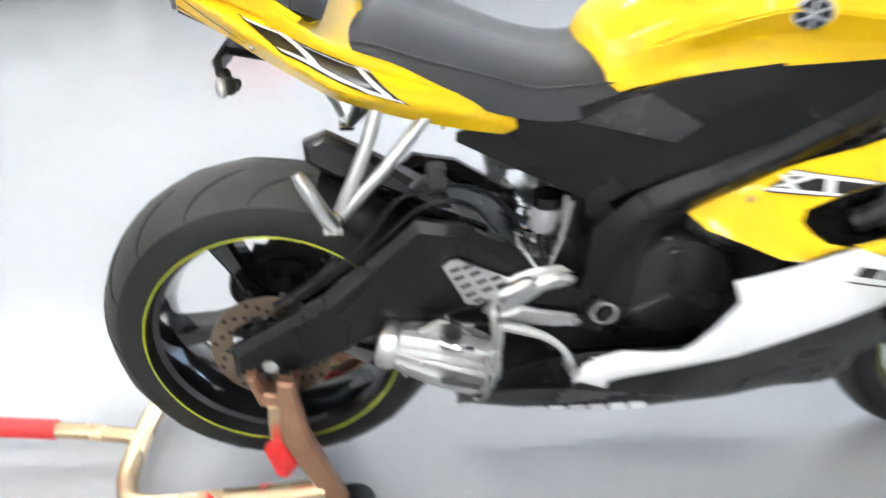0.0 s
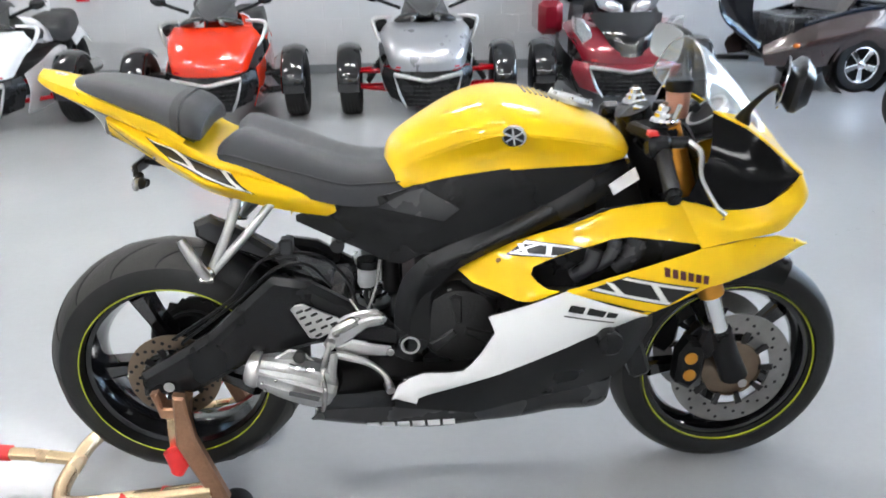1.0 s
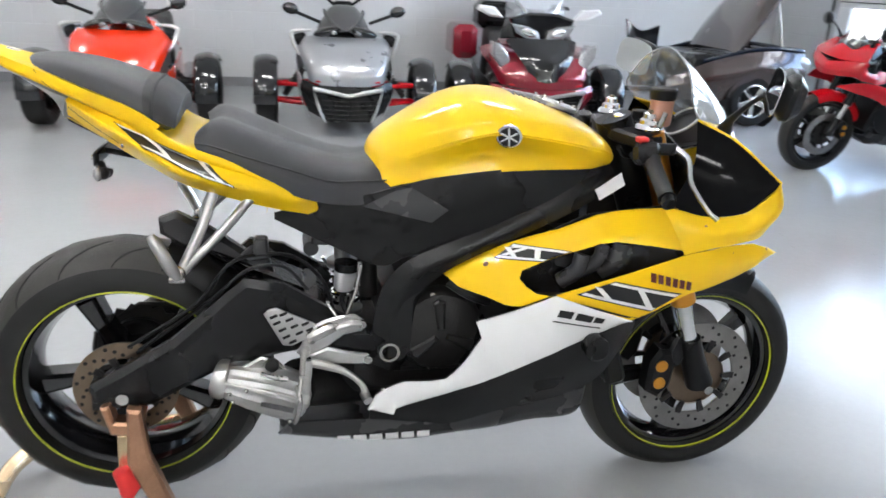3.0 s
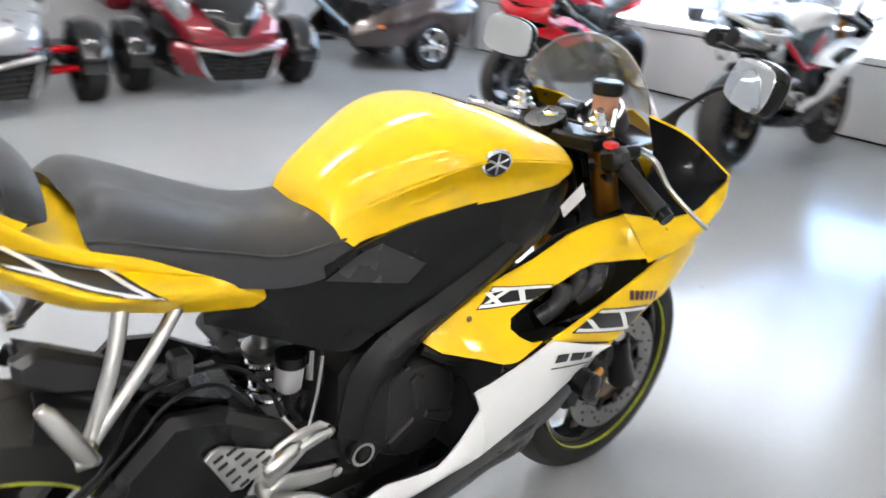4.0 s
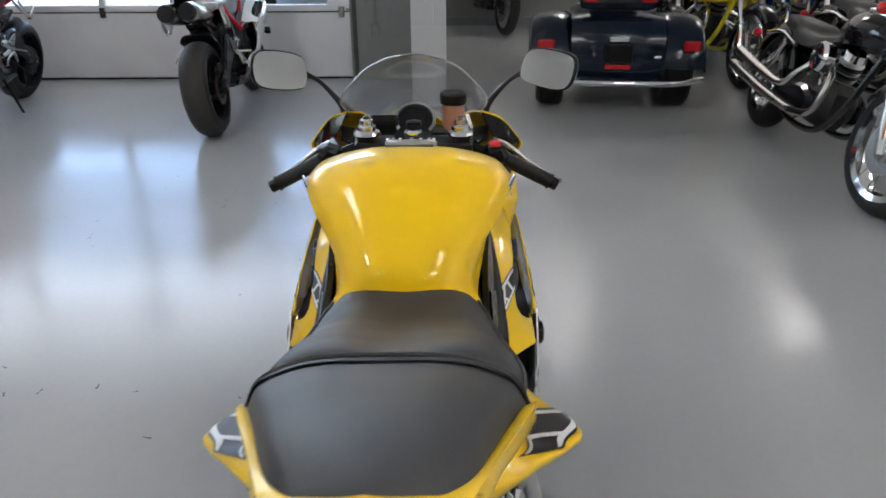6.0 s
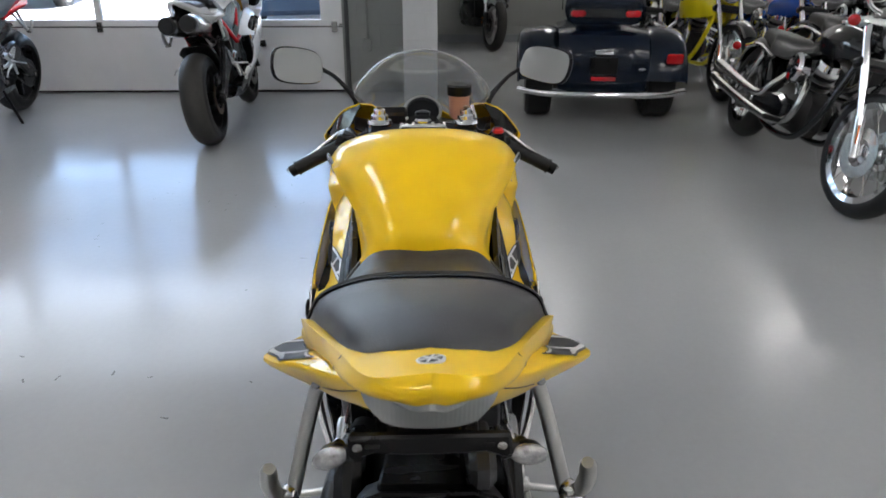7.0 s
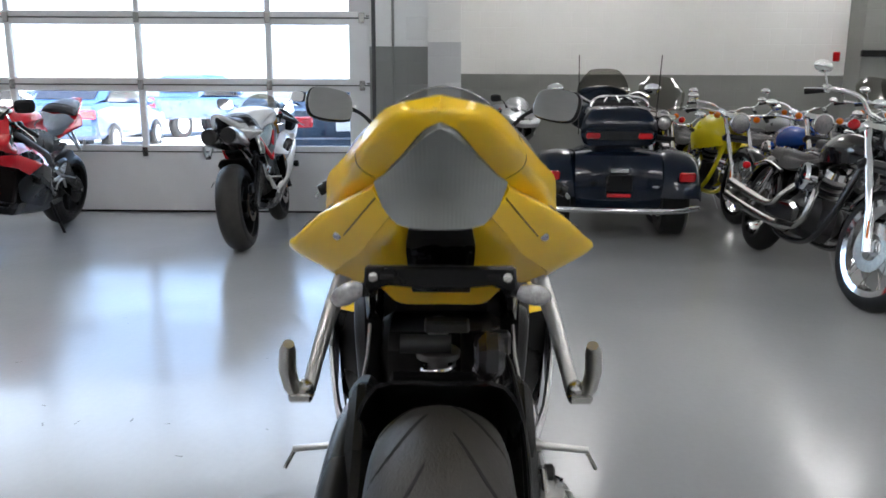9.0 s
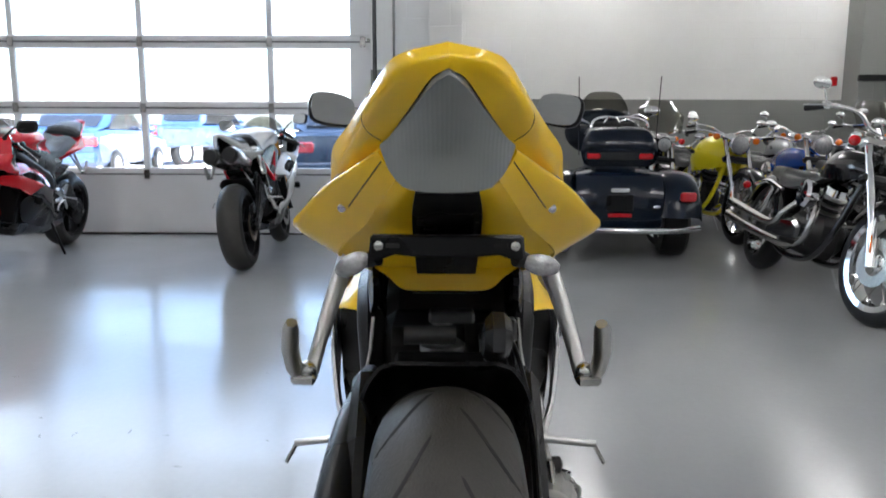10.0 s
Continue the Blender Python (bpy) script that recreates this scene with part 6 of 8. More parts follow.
# rear paddock stand under the yellow bike
def paddock_stand():
    stand = thing("paddock_stand", pose(0, 0.012, 0), "yellow zinc-plated rear paddock stand lifting the motorcycle", "paddock stand")
    part("base_tube", tube([(0.085, -0.185, 0.105), (-0.05, -0.18, 0.088), (-0.26, -0.165, 0.062), (-0.315, -0.11, 0.056), (-0.325, 0.0, 0.055), (-0.315, 0.11, 0.056), (-0.26, 0.165, 0.062), (-0.05, 0.18, 0.088), (0.085, 0.185, 0.105)], 0.021, 16, 70), ZINC, stand, "bent zinc-plated tube")
    part("handle_tube", tube([(-0.32, 0.02, 0.058), (-0.45, 0.03, 0.075), (-0.72, 0.04, 0.10)], 0.017, 14), ZINC, stand)
    part("handle_grip", tube([(-0.50, 0.033, 0.080), (-0.76, 0.042, 0.104)], 0.021, 14), RED_RUBBER, stand, "red rubber handle grip")
    for s in (-1, 1):
        arm = part("lift_arm", prism([(0.03, 0.375), (0.058, 0.37), (0.066, 0.26), (0.135, 0.045), (0.10, 0.03), (0.02, 0.24)], s * 0.168, s * 0.198, 0.006), RUST, stand, "copper-brown plated arm")
        part("hook", prism([(-0.012, 0.30), (0.05, 0.295), (0.06, 0.345), (0.045, 0.355), (0.035, 0.325), (-0.002, 0.33), (-0.01, 0.37), (-0.028, 0.365)], s * 0.13, s * 0.172, 0.005), RUST, stand)
        part("rubber_pad", tube([(0.005, s * 0.185, 0.225), (0.02, s * 0.19, 0.18), (0.012, s * 0.192, 0.165)], [0.02, 0.022, 0.016], 14), RED_RUBBER, stand, "red rubber pad")
        part("clevis", prism([(-0.005, 0.215), (0.05, 0.215), (0.056, 0.30), (0.0, 0.30)], s * 0.158, s * 0.172, 0.003), ZINC, stand)
        part("roller", lathe([(0.012, s * 0.148), (0.038, s * 0.15), (0.040, s * 0.155), (0.040, s * 0.20), (0.038, s * 0.205), (0.012, s * 0.207)], (0.13, 0, 0.040), n=28), RUBBER, stand, "black rubber wheel")
    for k, x in enumerate((-0.02, -0.12)):
        part("scuff", lathe([(0.0213, -0.02), (0.0216, 0), (0.0213, 0.02)], (x, -0.178 - 0.004 * k, 0.092 - 0.012 * (k + 0.3)), n=16, turn=Matrix.Rotation(radians(7), 3, "Y") @ TURNS["x"]), RED_RUBBER, stand, "red paint scuff")
    return stand


paddock_stand()


# ---------------------------------------------------------------- other sport motorcycles on the floor
RED_PAL = dict(body=RED_PAINT, lower=BLACK_PAINT, wheel=BLACK_SATIN, fork=BLACK_SATIN, fender=RED_PAINT, screen=SMOKE, tank_label="red gloss fuel tank", tail_label="red gloss tail", nose_label="red gloss nose", fairing_label="red gloss side fairing", lower_label="black gloss lower fairing")
WHITE_PAL = dict(body=WHITE_PAINT, lower=WHITE_PAINT, wheel=BLACK_SATIN, fork=GOLD, fender=WHITE_PAINT, screen=SMOKE, tank_label="white gloss fuel tank", tail_label="white gloss tail", nose_label="white gloss nose", fairing_label="white gloss side fairing", lower_label="white gloss lower fairing")
SILVER_PAL = dict(body=SILVER_PAINT, lower=SILVER_PAINT, wheel=ALLOY, fork=CHROME, fender=SILVER_PAINT, screen=SCREEN, tank_label="silver fuel tank", tail_label="silver tail", nose_label="silver nose", fairing_label="silver side fairing", lower_label="silver lower fairing")
sport_bike(pose(5.53, 3.39, 0, -7, 0, 182), "red and black sport motorcycle on its side stand", RED_PAL, kick=True)
sport_bike(pose(4.42, 1.50, 0, -6, 0, 2), "white sport motorcycle with red frame and twin undertail silencers", WHITE_PAL, twin=True, kick=True)
sport_bike(pose(9.05, -0.62, 0, -6, 0, 196).copy() @ Matrix.Translation((-0.9, 0, 0)), "silver sport touring motorcycle parked nose out by the wall", SILVER_PAL, kick=True)


# ---------------------------------------------------------------- three-wheeled roadsters
def wide_wheel(parent, at, radius, half, rim_mat, label=""):
    wheel = part("wheel", lathe([(radius * 0.66, -half * 0.8), (radius * 0.68, -half * 0.86), (radius * 0.60, -half * 0.7), (radius * 0.58, 0), (radius * 0.60, half * 0.7), (radius * 0.68, half * 0.86), (radius * 0.66, half * 0.8)], at, "x", 40, False), rim_mat, parent)
    part("tyre", lathe([(radius * 0.66, -half * 0.84), (radius * 0.80, -half), (radius * 0.93, -half * 0.97), (radius * 0.985, -half * 0.82), (radius, -half * 0.5), (radius, half * 0.5), (radius * 0.985, half * 0.82), (radius * 0.93, half * 0.97), (radius * 0.80, half), (radius * 0.66, half * 0.84)], at, "x", 48, False), RUBBER, wheel, label)
    bm = bmesh.new()
    for off in (-0.5, -0.17, 0.17, 0.5):
        add_lathe(bm, [(radius + 0.0008, half * off - 0.005), (radius + 0.0014, half * off), (radius + 0.0008, half * off + 0.005)], at, "x", 48, False)
    part("tread_groove", bm, RECESS_SHADE, wheel)
    for k in range(6):
        m = Matrix.Translation(at) @ Matrix.Rotation(math.pi / 2, 4, "Z") @ Matrix.Rotation(2 * math.pi * k / 6, 4, "Y")
        part("spoke", prism([(0.02, -0.022), (radius * 0.6, -0.012), (radius * 0.6, 0.012), (0.02, 0.022)], -half * 0.55, half * 0.55, 0.006, m), rim_mat, wheel)
    part("hub", lathe([(0.045, -half * 0.7), (0.05, 0), (0.045, half * 0.7)], at, "x", 20), rim_mat, wheel)
    return wheel


def roadster(m, label, paint, arms, tourer=False, fork_dark=GREY_PLASTIC, group="roadsters along the wall"):
    """A roadster with two front wheels; its nose looks along -y."""
    car = thing("roadster", m, label, "roadster", group)
    for s in (-1, 1):
        wide_wheel(car, (s * 0.64, 0, 0.275), 0.275, 0.085, BLACK_SATIN)
        rows = []
        for a in np.linspace(-0.15, 2.25, 9):
            y, z = -math.cos(a), math.sin(a)
            rows.append([(s * 0.545, 0.275 * y, 0.275 + 0.275 * z), (s * 0.56, 0.30 * y, 0.275 + 0.30 * z), (s * 0.64, 0.318 * y, 0.275 + 0.318 * z), (s * 0.72, 0.30 * y, 0.275 + 0.30 * z), (s * 0.735, 0.275 * y, 0.275 + 0.275 * z)])
        part("wheel_fender", surf(rows, 22, 15, thick=0.006), BLACK_PAINT, car, "glossy black cycle fender")
        for z, z2 in ((0.20, 0.23), (0.36, 0.36)):
            for y, y2 in ((-0.10, -0.02), (0.18, 0.03)):
                part("control_arm", tube([(s * 0.22, y, z), (s * 0.58, y2, z2)], 0.019, 10), arms, car, "tubular suspension arm")
        part("damper", tube([(s * 0.34, 0.03, 0.48), (s * 0.50, 0.03, 0.26)], 0.024, 12), DARK_METAL, car)
        coil = [(s * (0.36 + 0.12 * u) + 0.036 * math.cos(u * 40), 0.03 + 0.036 * math.sin(u * 40), 0.46 - 0.16 * u) for u in np.linspace(0, 1, 60)]
        part("spring", tube(coil, 0.006, 6), DARK_METAL, car)
    w = 0.43 if tourer else 0.36
    k = w / 0.36
    hood = [[(0, -0.45, 0.40), (0.16, -0.44, 0.405), (0.26, -0.40, 0.42), (0.30, -0.33, 0.43)],
            [(0, -0.46, 0.49), (0.17, -0.44, 0.50), (0.28, -0.38, 0.51), (0.325, -0.26, 0.50)],
            [(0, -0.38, 0.60), (0.18, -0.36, 0.61), (0.31, -0.28, 0.61), (0.355, -0.16, 0.58)],
            [(0, -0.26, 0.68), (0.19, -0.24, 0.69), (0.33, -0.15, 0.69), (0.38, -0.02, 0.64)],
            [(0, -0.10, 0.745), (0.19, -0.08, 0.75), (0.33, 0, 0.745), (0.39, 0.12, 0.70)]]
    hood = [[(x * k, y, z) for x, y, z in r] for r in hood]
    part("hood", surf(hood, 30, 27, mirror="x", thick=0.006), paint, car, "gloss painted front hood")
    part("badge", blob((0, -0.435, 0.50), (0.035, 0.008, 0.02)), CHROME, car, "small chrome badge")
    side = [[(w * 1.0, -0.26, 0.44), (w * 1.02, -0.24, 0.30), (w * 0.85, -0.22, 0.12)], [(w * 1.1, -0.02, 0.50), (w * 1.08, 0.0, 0.30), (w * 0.9, 0.0, 0.12)], [(w * 1.1, 0.35, 0.58), (w * 1.1, 0.35, 0.34), (w * 0.95, 0.35, 0.14)], [(w * 0.9, 0.75, 0.55), (w * 0.95, 0.75, 0.34), (w * 0.85, 0.75, 0.16)]]
    for s in (-1, 1):
        part("side_panel", surf(side, 20, 12, side=1, thick=0.006) if s > 0 else surf([[(-x, y, z) for x, y, z in r] for r in side], 20, 12, thick=0.006), paint if not tourer else BLACK_SATIN, car)
    chin = [[(0, -0.44, 0.40), (w * 0.6, -0.42, 0.40), (w * 0.98, -0.30, 0.43)], [(0, -0.47, 0.30), (w * 0.6, -0.45, 0.31), (w * 1.02, -0.30, 0.34)], [(0, -0.42, 0.13), (w * 0.5, -0.40, 0.14), (w * 0.85, -0.28, 0.18)]]
    part("chin_fairing", surf(chin, 16, 21, mirror="x", thick=0.02), paint if tourer else BLACK_PLASTIC, car)
    grille = part("grille", prism([(-w * 0.72, 0.36), (-w * 0.5, 0.13), (w * 0.5, 0.13), (w * 0.72, 0.36), (w * 0.3, 0.335), (0, 0.325), (-w * 0.3, 0.335)], -0.482, -0.40, 0.01), BLACK_PLASTIC, car, "black mesh grille")
    for k in range(5):
        z = 0.16 + 0.035 * k
        part("grille_slat", tube([(-w * (0.5 + 0.04 * k), -0.478, z), (0, -0.487, z - 0.01), (w * (0.5 + 0.04 * k), -0.478, z)], 0.004, 6), DARK_METAL, grille)
    part("grille_bar", tube([(-w * 0.75, -0.46, 0.385), (-w * 0.3, -0.49, 0.355), (0, -0.495, 0.335), (w * 0.3, -0.49, 0.355), (w * 0.75, -0.46, 0.385)], 0.018, 10, 24), ALLOY, car, "silver grille bar")
    for s in (-1, 1):
        part("grille_frame", tube([(s * w * 0.72, -0.45, 0.36), (s * w * 0.62, -0.475, 0.22), (s * w * 0.48, -0.465, 0.13)], 0.011, 8, 14), ALLOY, car, "silver grille frame")
    part("hood_line", tube([(-w * 0.7, -0.415, 0.435), (0, -0.445, 0.425), (w * 0.7, -0.415, 0.435)], 0.008, 8, 12), RED_PAINT, car, "thin red accent line")
    for s in (-1, 1):
        if tourer:
            lamp_ = part("headlamp", prism([(s * 0.025, 0.80), (s * 0.13, 0.81), (s * 0.225, 0.865), (s * 0.265, 0.945), (s * 0.13, 0.925), (s * 0.045, 0.88)], -0.225, -0.15, 0.014), CLEAR_LENS, car, "angular clear headlamp")
            part("reflector", blob((s * 0.125, -0.222, 0.872), (0.060, 0.012, 0.034), (0, s * -24, 0)), CHROME, lamp_)
            part("corner_lamp", prism([(s * 0.27, 0.56), (s * 0.36, 0.57), (s * 0.43, 0.68), (s * 0.43, 0.79), (s * 0.37, 0.78), (s * 0.30, 0.68)], -0.33, -0.16, 0.015), CLEAR_LENS, car, "clear corner lamp")
            part("mirror", prism([(s * 0.30, 0.98), (s * 0.42, 0.99), (s * 0.53, 1.05), (s * 0.51, 1.09), (s * 0.38, 1.075)], -0.06, 0.06, 0.018), WHITE_PAINT, car, "white wedge-shaped fairing mirror")
            part("side_case", box((s * 0.40, 1.45, 0.66), (0.24, 0.62, 0.36), 0.07), paint, car, "painted side case")
        else:
            lamp_ = part("headlamp", blob((s * 0.15, -0.07, 0.785), (0.115, 0.07, 0.038), (0, s * 14, s * 18)), BLACK_PAINT, car, "narrow black headlamp pod")
            part("lamp_glass", blob((s * 0.10, -0.13, 0.785), (0.026, 0.016, 0.022)), CLEAR_LENS, lamp_)
            part("air_scoop", box((s * 0.36, 0.05, 0.72), (0.10, 0.2, 0.09), 0.03, (0, s * 20, 0)), BLACK_SATIN, car)
            part("scoop_trim", tube([(s * 0.27, -0.04, 0.79), (s * 0.42, -0.02, 0.77), (s * 0.41, -0.06, 0.68), (s * 0.37, -0.14, 0.60)], [0.010, 0.018, 0.016, 0.008], 8, 16), paint if paint is WHITE_PAINT else ALLOY, car)
            stem = part("mirror_stem", tube([(s * 0.20, 0.05, 0.85), (s * 0.33, 0.04, 0.90), (s * 0.41, 0.05, 0.93)], 0.014, 8, 12), BLACK_SATIN, car)
            part("mirror", blob((s * 0.435, 0.05, 0.95), (0.065, 0.035, 0.045), (0, s * -14, 0)), BLACK_PAINT, stem, "oval black mirror")
        part("handlebar", tube([(s * 0.04, 0.34, 0.95), (s * 0.14, 0.30, 1.03), (s * 0.24, 0.33, 1.08), (s * 0.36, 0.40, 1.07)], 0.013, 10, 20), BLACK_SATIN, car)
        part("grip", tube([(s * 0.24, 0.33, 1.08), (s * 0.37, 0.405, 1.07)], 0.019, 12), RUBBER, car)
        part("switch_box", box((s * 0.22, 0.33, 1.08), (0.06, 0.06, 0.05), 0.012), BLACK_PLASTIC, car)
        part("lever", tube([(s * 0.22, 0.29, 1.08), (s * 0.36, 0.33, 1.06)], 0.007, 8), BLACK_SATIN, car)
    dash = [[(0, -0.10, 0.80), (0.14, -0.08, 0.80), (0.24, 0.0, 0.78)], [(0, 0.0, 0.93), (0.12, 0.02, 0.92), (0.22, 0.08, 0.86)], [(0, 0.18, 1.04), (0.10, 0.18, 1.03), (0.17, 0.22, 0.97)], [(0, 0.36, 1.02), (0.10, 0.36, 1.01), (0.15, 0.36, 0.95)]]
    if not tourer:
        dash = [[(x * 0.85, y, 0.78 + (z - 0.78) * 0.78) for x, y, z in r] for r in dash]
    else:
        dash = [[(x * 1.3, y, z + 0.02) for x, y, z in r] for r in dash]
    part("front_cowl", surf(dash, 22, 17, mirror="x", thick=0.01), BLACK_PAINT if tourer else fork_dark, car, "dark front cowl with gauges")
    for s in (-1, 1):
        part("cowl_rib", tube([(s * 0.03, -0.115, 0.80), (s * 0.10, -0.03, 0.855), (s * 0.155, 0.10, 0.91), (s * 0.16, 0.20, 0.94)], 0.012, 8, 14), fork_dark, car)
    if tourer:
        nose_ = [[(0, -0.48, 0.46), (0.06, -0.47, 0.47), (0.11, -0.45, 0.48)], [(0, -0.43, 0.66), (0.13, -0.41, 0.66), (0.22, -0.36, 0.66)], [(0, -0.25, 0.82), (0.20, -0.23, 0.82), (0.30, -0.16, 0.80)]]
        part("face_mask", prism([(-0.27, 0.99), (-0.22, 0.83), (0, 0.74), (0.22, 0.83), (0.27, 0.99), (0.12, 1.04), (-0.12, 1.04)], -0.17, -0.08, 0.02), BLACK_PAINT, car, "glossy black face mask")
        part("nose_panel", surf(nose_, 16, 13, mirror="x", thick=0.008), BLACK_PAINT, car, "glossy black nose panel")
        part("windshield", surf([[(0, 0.0, 1.02), (0.16, 0.02, 1.01), (0.26, 0.08, 0.98)], [(0, 0.10, 1.18), (0.16, 0.12, 1.17), (0.25, 0.16, 1.12)], [(0, 0.22, 1.36), (0.12, 0.23, 1.35), (0.20, 0.25, 1.30)]], 14, 17, mirror="x"), SCREEN, car, "clear touring windshield")
        part("top_case", box((0, 1.72, 0.93), (0.44, 0.45, 0.30), 0.09), BLACK_SATIN, car)
        for s in (-1, 1):
            part("screen_bracket", tube([(s * 0.17, -0.02, 0.985), (s * 0.12, -0.06, 1.02), (s * 0.15, -0.03, 1.08), (s * 0.22, 0.06, 1.17)], [0.008, 0.014, 0.013, 0.007], 8, 16), CHROME, car, "chrome windshield bracket")
    part("display", box((0, 0.30, 0.97), (0.16, 0.04, 0.10), 0.02, (-35, 0, 0)), BLACK_PLASTIC, car)
    part("frame", box((0, 0.6, 0.36), (0.34, 1.3, 0.34), 0.06), DARK_METAL, car)
    part("tank_cover", surf([[(0, 0.38, 0.86), (0.14, 0.38, 0.82), (0.19, 0.40, 0.66)], [(0, 0.62, 0.82), (0.17, 0.62, 0.78), (0.23, 0.62, 0.60)], [(0, 0.86, 0.74), (0.13, 0.86, 0.71), (0.18, 0.86, 0.58)]], 14, 17, mirror="x", thick=0.01), paint, car)
    part("seat", surf([[(0, 0.84, 0.72), (0.12, 0.84, 0.71), (0.17, 0.86, 0.60)], [(0, 1.08, 0.67), (0.17, 1.08, 0.68), (0.22, 1.08, 0.56)], [(0, 1.30, 0.76), (0.17, 1.30, 0.76), (0.21, 1.32, 0.60)], [(0, 1.62, 0.82), (0.13, 1.62, 0.80), (0.16, 1.62, 0.68)]], 22, 19, mirror="x", thick=0.03), SEAT_SIDE, car, "black two-up seat")
    wide_wheel(car, (0, 1.62, 0.30), 0.30, 0.11, BLACK_SATIN)
    part("rear_fender", surf([[(0, 1.40, 0.60), (0.12, 1.40, 0.58), (0.17, 1.42, 0.48)], [(0, 1.70, 0.66), (0.12, 1.70, 0.64), (0.16, 1.70, 0.54)], [(0, 1.95, 0.56), (0.10, 1.95, 0.55), (0.14, 1.94, 0.46)]], 14, 15, mirror="x", thick=0.008), paint, car)
    part("silencer", tube([(0.26, 0.8, 0.24), (0.30, 1.5, 0.28)], [0.05, 0.065], 16), STEEL, car)
    return car


roadster(pose(-0.97, 4.80, 0), "orange-red three-wheeled roadster facing out from the wall", ORANGE_PAINT, BLACK_SATIN)
roadster(pose(0.765, 4.79, 0), "silver three-wheeled roadster with red suspension arms", SILVER_PAINT, RED_PAINT)
roadster(pose(-2.80, 4.78, 0, 0, 0, 2), "white three-wheeled roadster with red suspension arms", WHITE_PAINT, RED_PAINT)
roadster(pose(2.47, 5.02, 0, 0, 0, -2) @ Matrix.Diagonal((1.06, 1.0, 0.95, 1)), "maroon three-wheeled touring roadster with a tall windshield", MAROON_PAINT, BLACK_SATIN, tourer=True)


# ---------------------------------------------------------------- cargo trailer with its lid open
def cargo_trailer(m):
    tr = thing("cargo_trailer", m, "brown metallic motorcycle cargo trailer with its lid raised", "trailer")
    body = [[(-0.85, -0.40, 0.42), (-0.86, -0.44, 0.34), (-0.82, -0.42, 0.24)], [(-0.55, -0.52, 0.58), (-0.55, -0.57, 0.42), (-0.52, -0.54, 0.24)], [(-0.28, -0.54, 0.66), (-0.28, -0.60, 0.48), (-0.28, -0.56, 0.26)], [(0.0, -0.54, 0.71), (0.0, -0.62, 0.58), (0.0, -0.60, 0.47)], [(0.28, -0.54, 0.72), (0.28, -0.60, 0.54), (0.28, -0.57, 0.28)], [(0.52, -0.50, 0.70), (0.54, -0.53, 0.50), (0.50, -0.50, 0.28)]]
    for s in (1, -1):
        part("side_shell", surf([[(x, y * s, z) for x, y, z in r] for r in body], 30, 14, thick=0.015), BROWN_PAINT, tr, "brown metallic side with a wheel arch")
        at = (0.0, -0.52 * s, 0.245)
        part("tyre", lathe([(0.15, -0.06), (0.19, -0.075), (0.232, -0.07), (0.245, -0.045), (0.245, 0.045), (0.232, 0.07), (0.19, 0.075), (0.15, 0.06)], at, n=44, caps=False), RUBBER, tr)
        rim_ = part("wheel_rim", lathe([(0.152, -0.05 * s), (0.160, -0.066 * s), (0.150, -0.068 * s), (0.138, -0.05 * s), (0.136, 0.0)], at, n=36, caps=False), CHROME, tr, "five-spoke chrome wheel")
        # dark disc put in for the shade between the spokes
        part("rim_back", lathe([(0.137, 0.01 * s), (0.02, 0.01 * s)], at, n=28, caps=False), RECESS_SHADE, rim_)
        part("hub", lathe([(0.045, 0.0), (0.042, -0.05 * s), (0.02, -0.064 * s), (0.004, -0.064 * s)], at, n=20), CHROME, rim_)
        for k in range(5):
            mm = Matrix.Translation(at) @ Matrix.Rotation(2 * math.pi * k / 5 + 0.3, 4, "Y")
            part("spoke", prism([(0.03, -0.020), (0.142, -0.028), (0.142, 0.028), (0.03, 0.020)], -0.058 * s, -0.03 * s, 0.006, mm), CHROME, rim_)
        part("arch_lining", lathe([(0.285, -0.10), (0.285, 0.06)], (0, -0.50 * s, 0.245), n=40, caps=False), BLACK_SATIN, tr)
        part("marker_lamp", blob((-0.62, -0.562 * s, 0.43), (0.035, 0.012, 0.018)), AMBER_LENS, tr, "amber side marker")
        part("tail_lamp", blob((0.55, -0.44 * s, 0.46), (0.015, 0.05, 0.03)), RED_LENS, tr)
        # silver blob put in for the bright reflection on the rear corner
        part("corner_trim", blob((0.50, -0.50 * s, 0.60), (0.09, 0.04, 0.07)), SILVER_PAINT, tr)
        part("lid_strut", tube([(0.30, -0.44 * s, 0.72), (0.18, -0.44 * s, 1.15)], 0.009, 8), STEEL, tr)
    part("tub", box((-0.08, 0, 0.45), (1.18, 1.0, 0.42), 0.04), BLACK_PLASTIC, tr)
    part("rear_panel", box((0.51, 0, 0.48), (0.05, 1.0, 0.44), 0.03), BROWN_PAINT, tr)
    part("rim_seal", tube([(-0.55, -0.5, 0.60), (0.0, -0.52, 0.73), (0.5, -0.48, 0.72), (0.52, 0.0, 0.72), (0.5, 0.48, 0.72), (0.0, 0.52, 0.73), (-0.55, 0.5, 0.60)], 0.022, 8, 50), NAVY_PAINT, tr)
    lid = [[(-0.20, 0.0, 0.70), (-0.20, 0.30, 0.70), (-0.20, 0.48, 0.68)], [(-0.06, 0, 0.98), (-0.06, 0.32, 0.97), (-0.04, 0.50, 0.93)], [(0.12, 0, 1.24), (0.12, 0.30, 1.23), (0.15, 0.47, 1.19)], [(0.36, 0, 1.46), (0.36, 0.26, 1.45), (0.38, 0.40, 1.42)]]
    part("lid", surf(lid, 24, 21, mirror=True, thick=0.03), BROWN_PAINT, tr, "raised brown metallic lid")
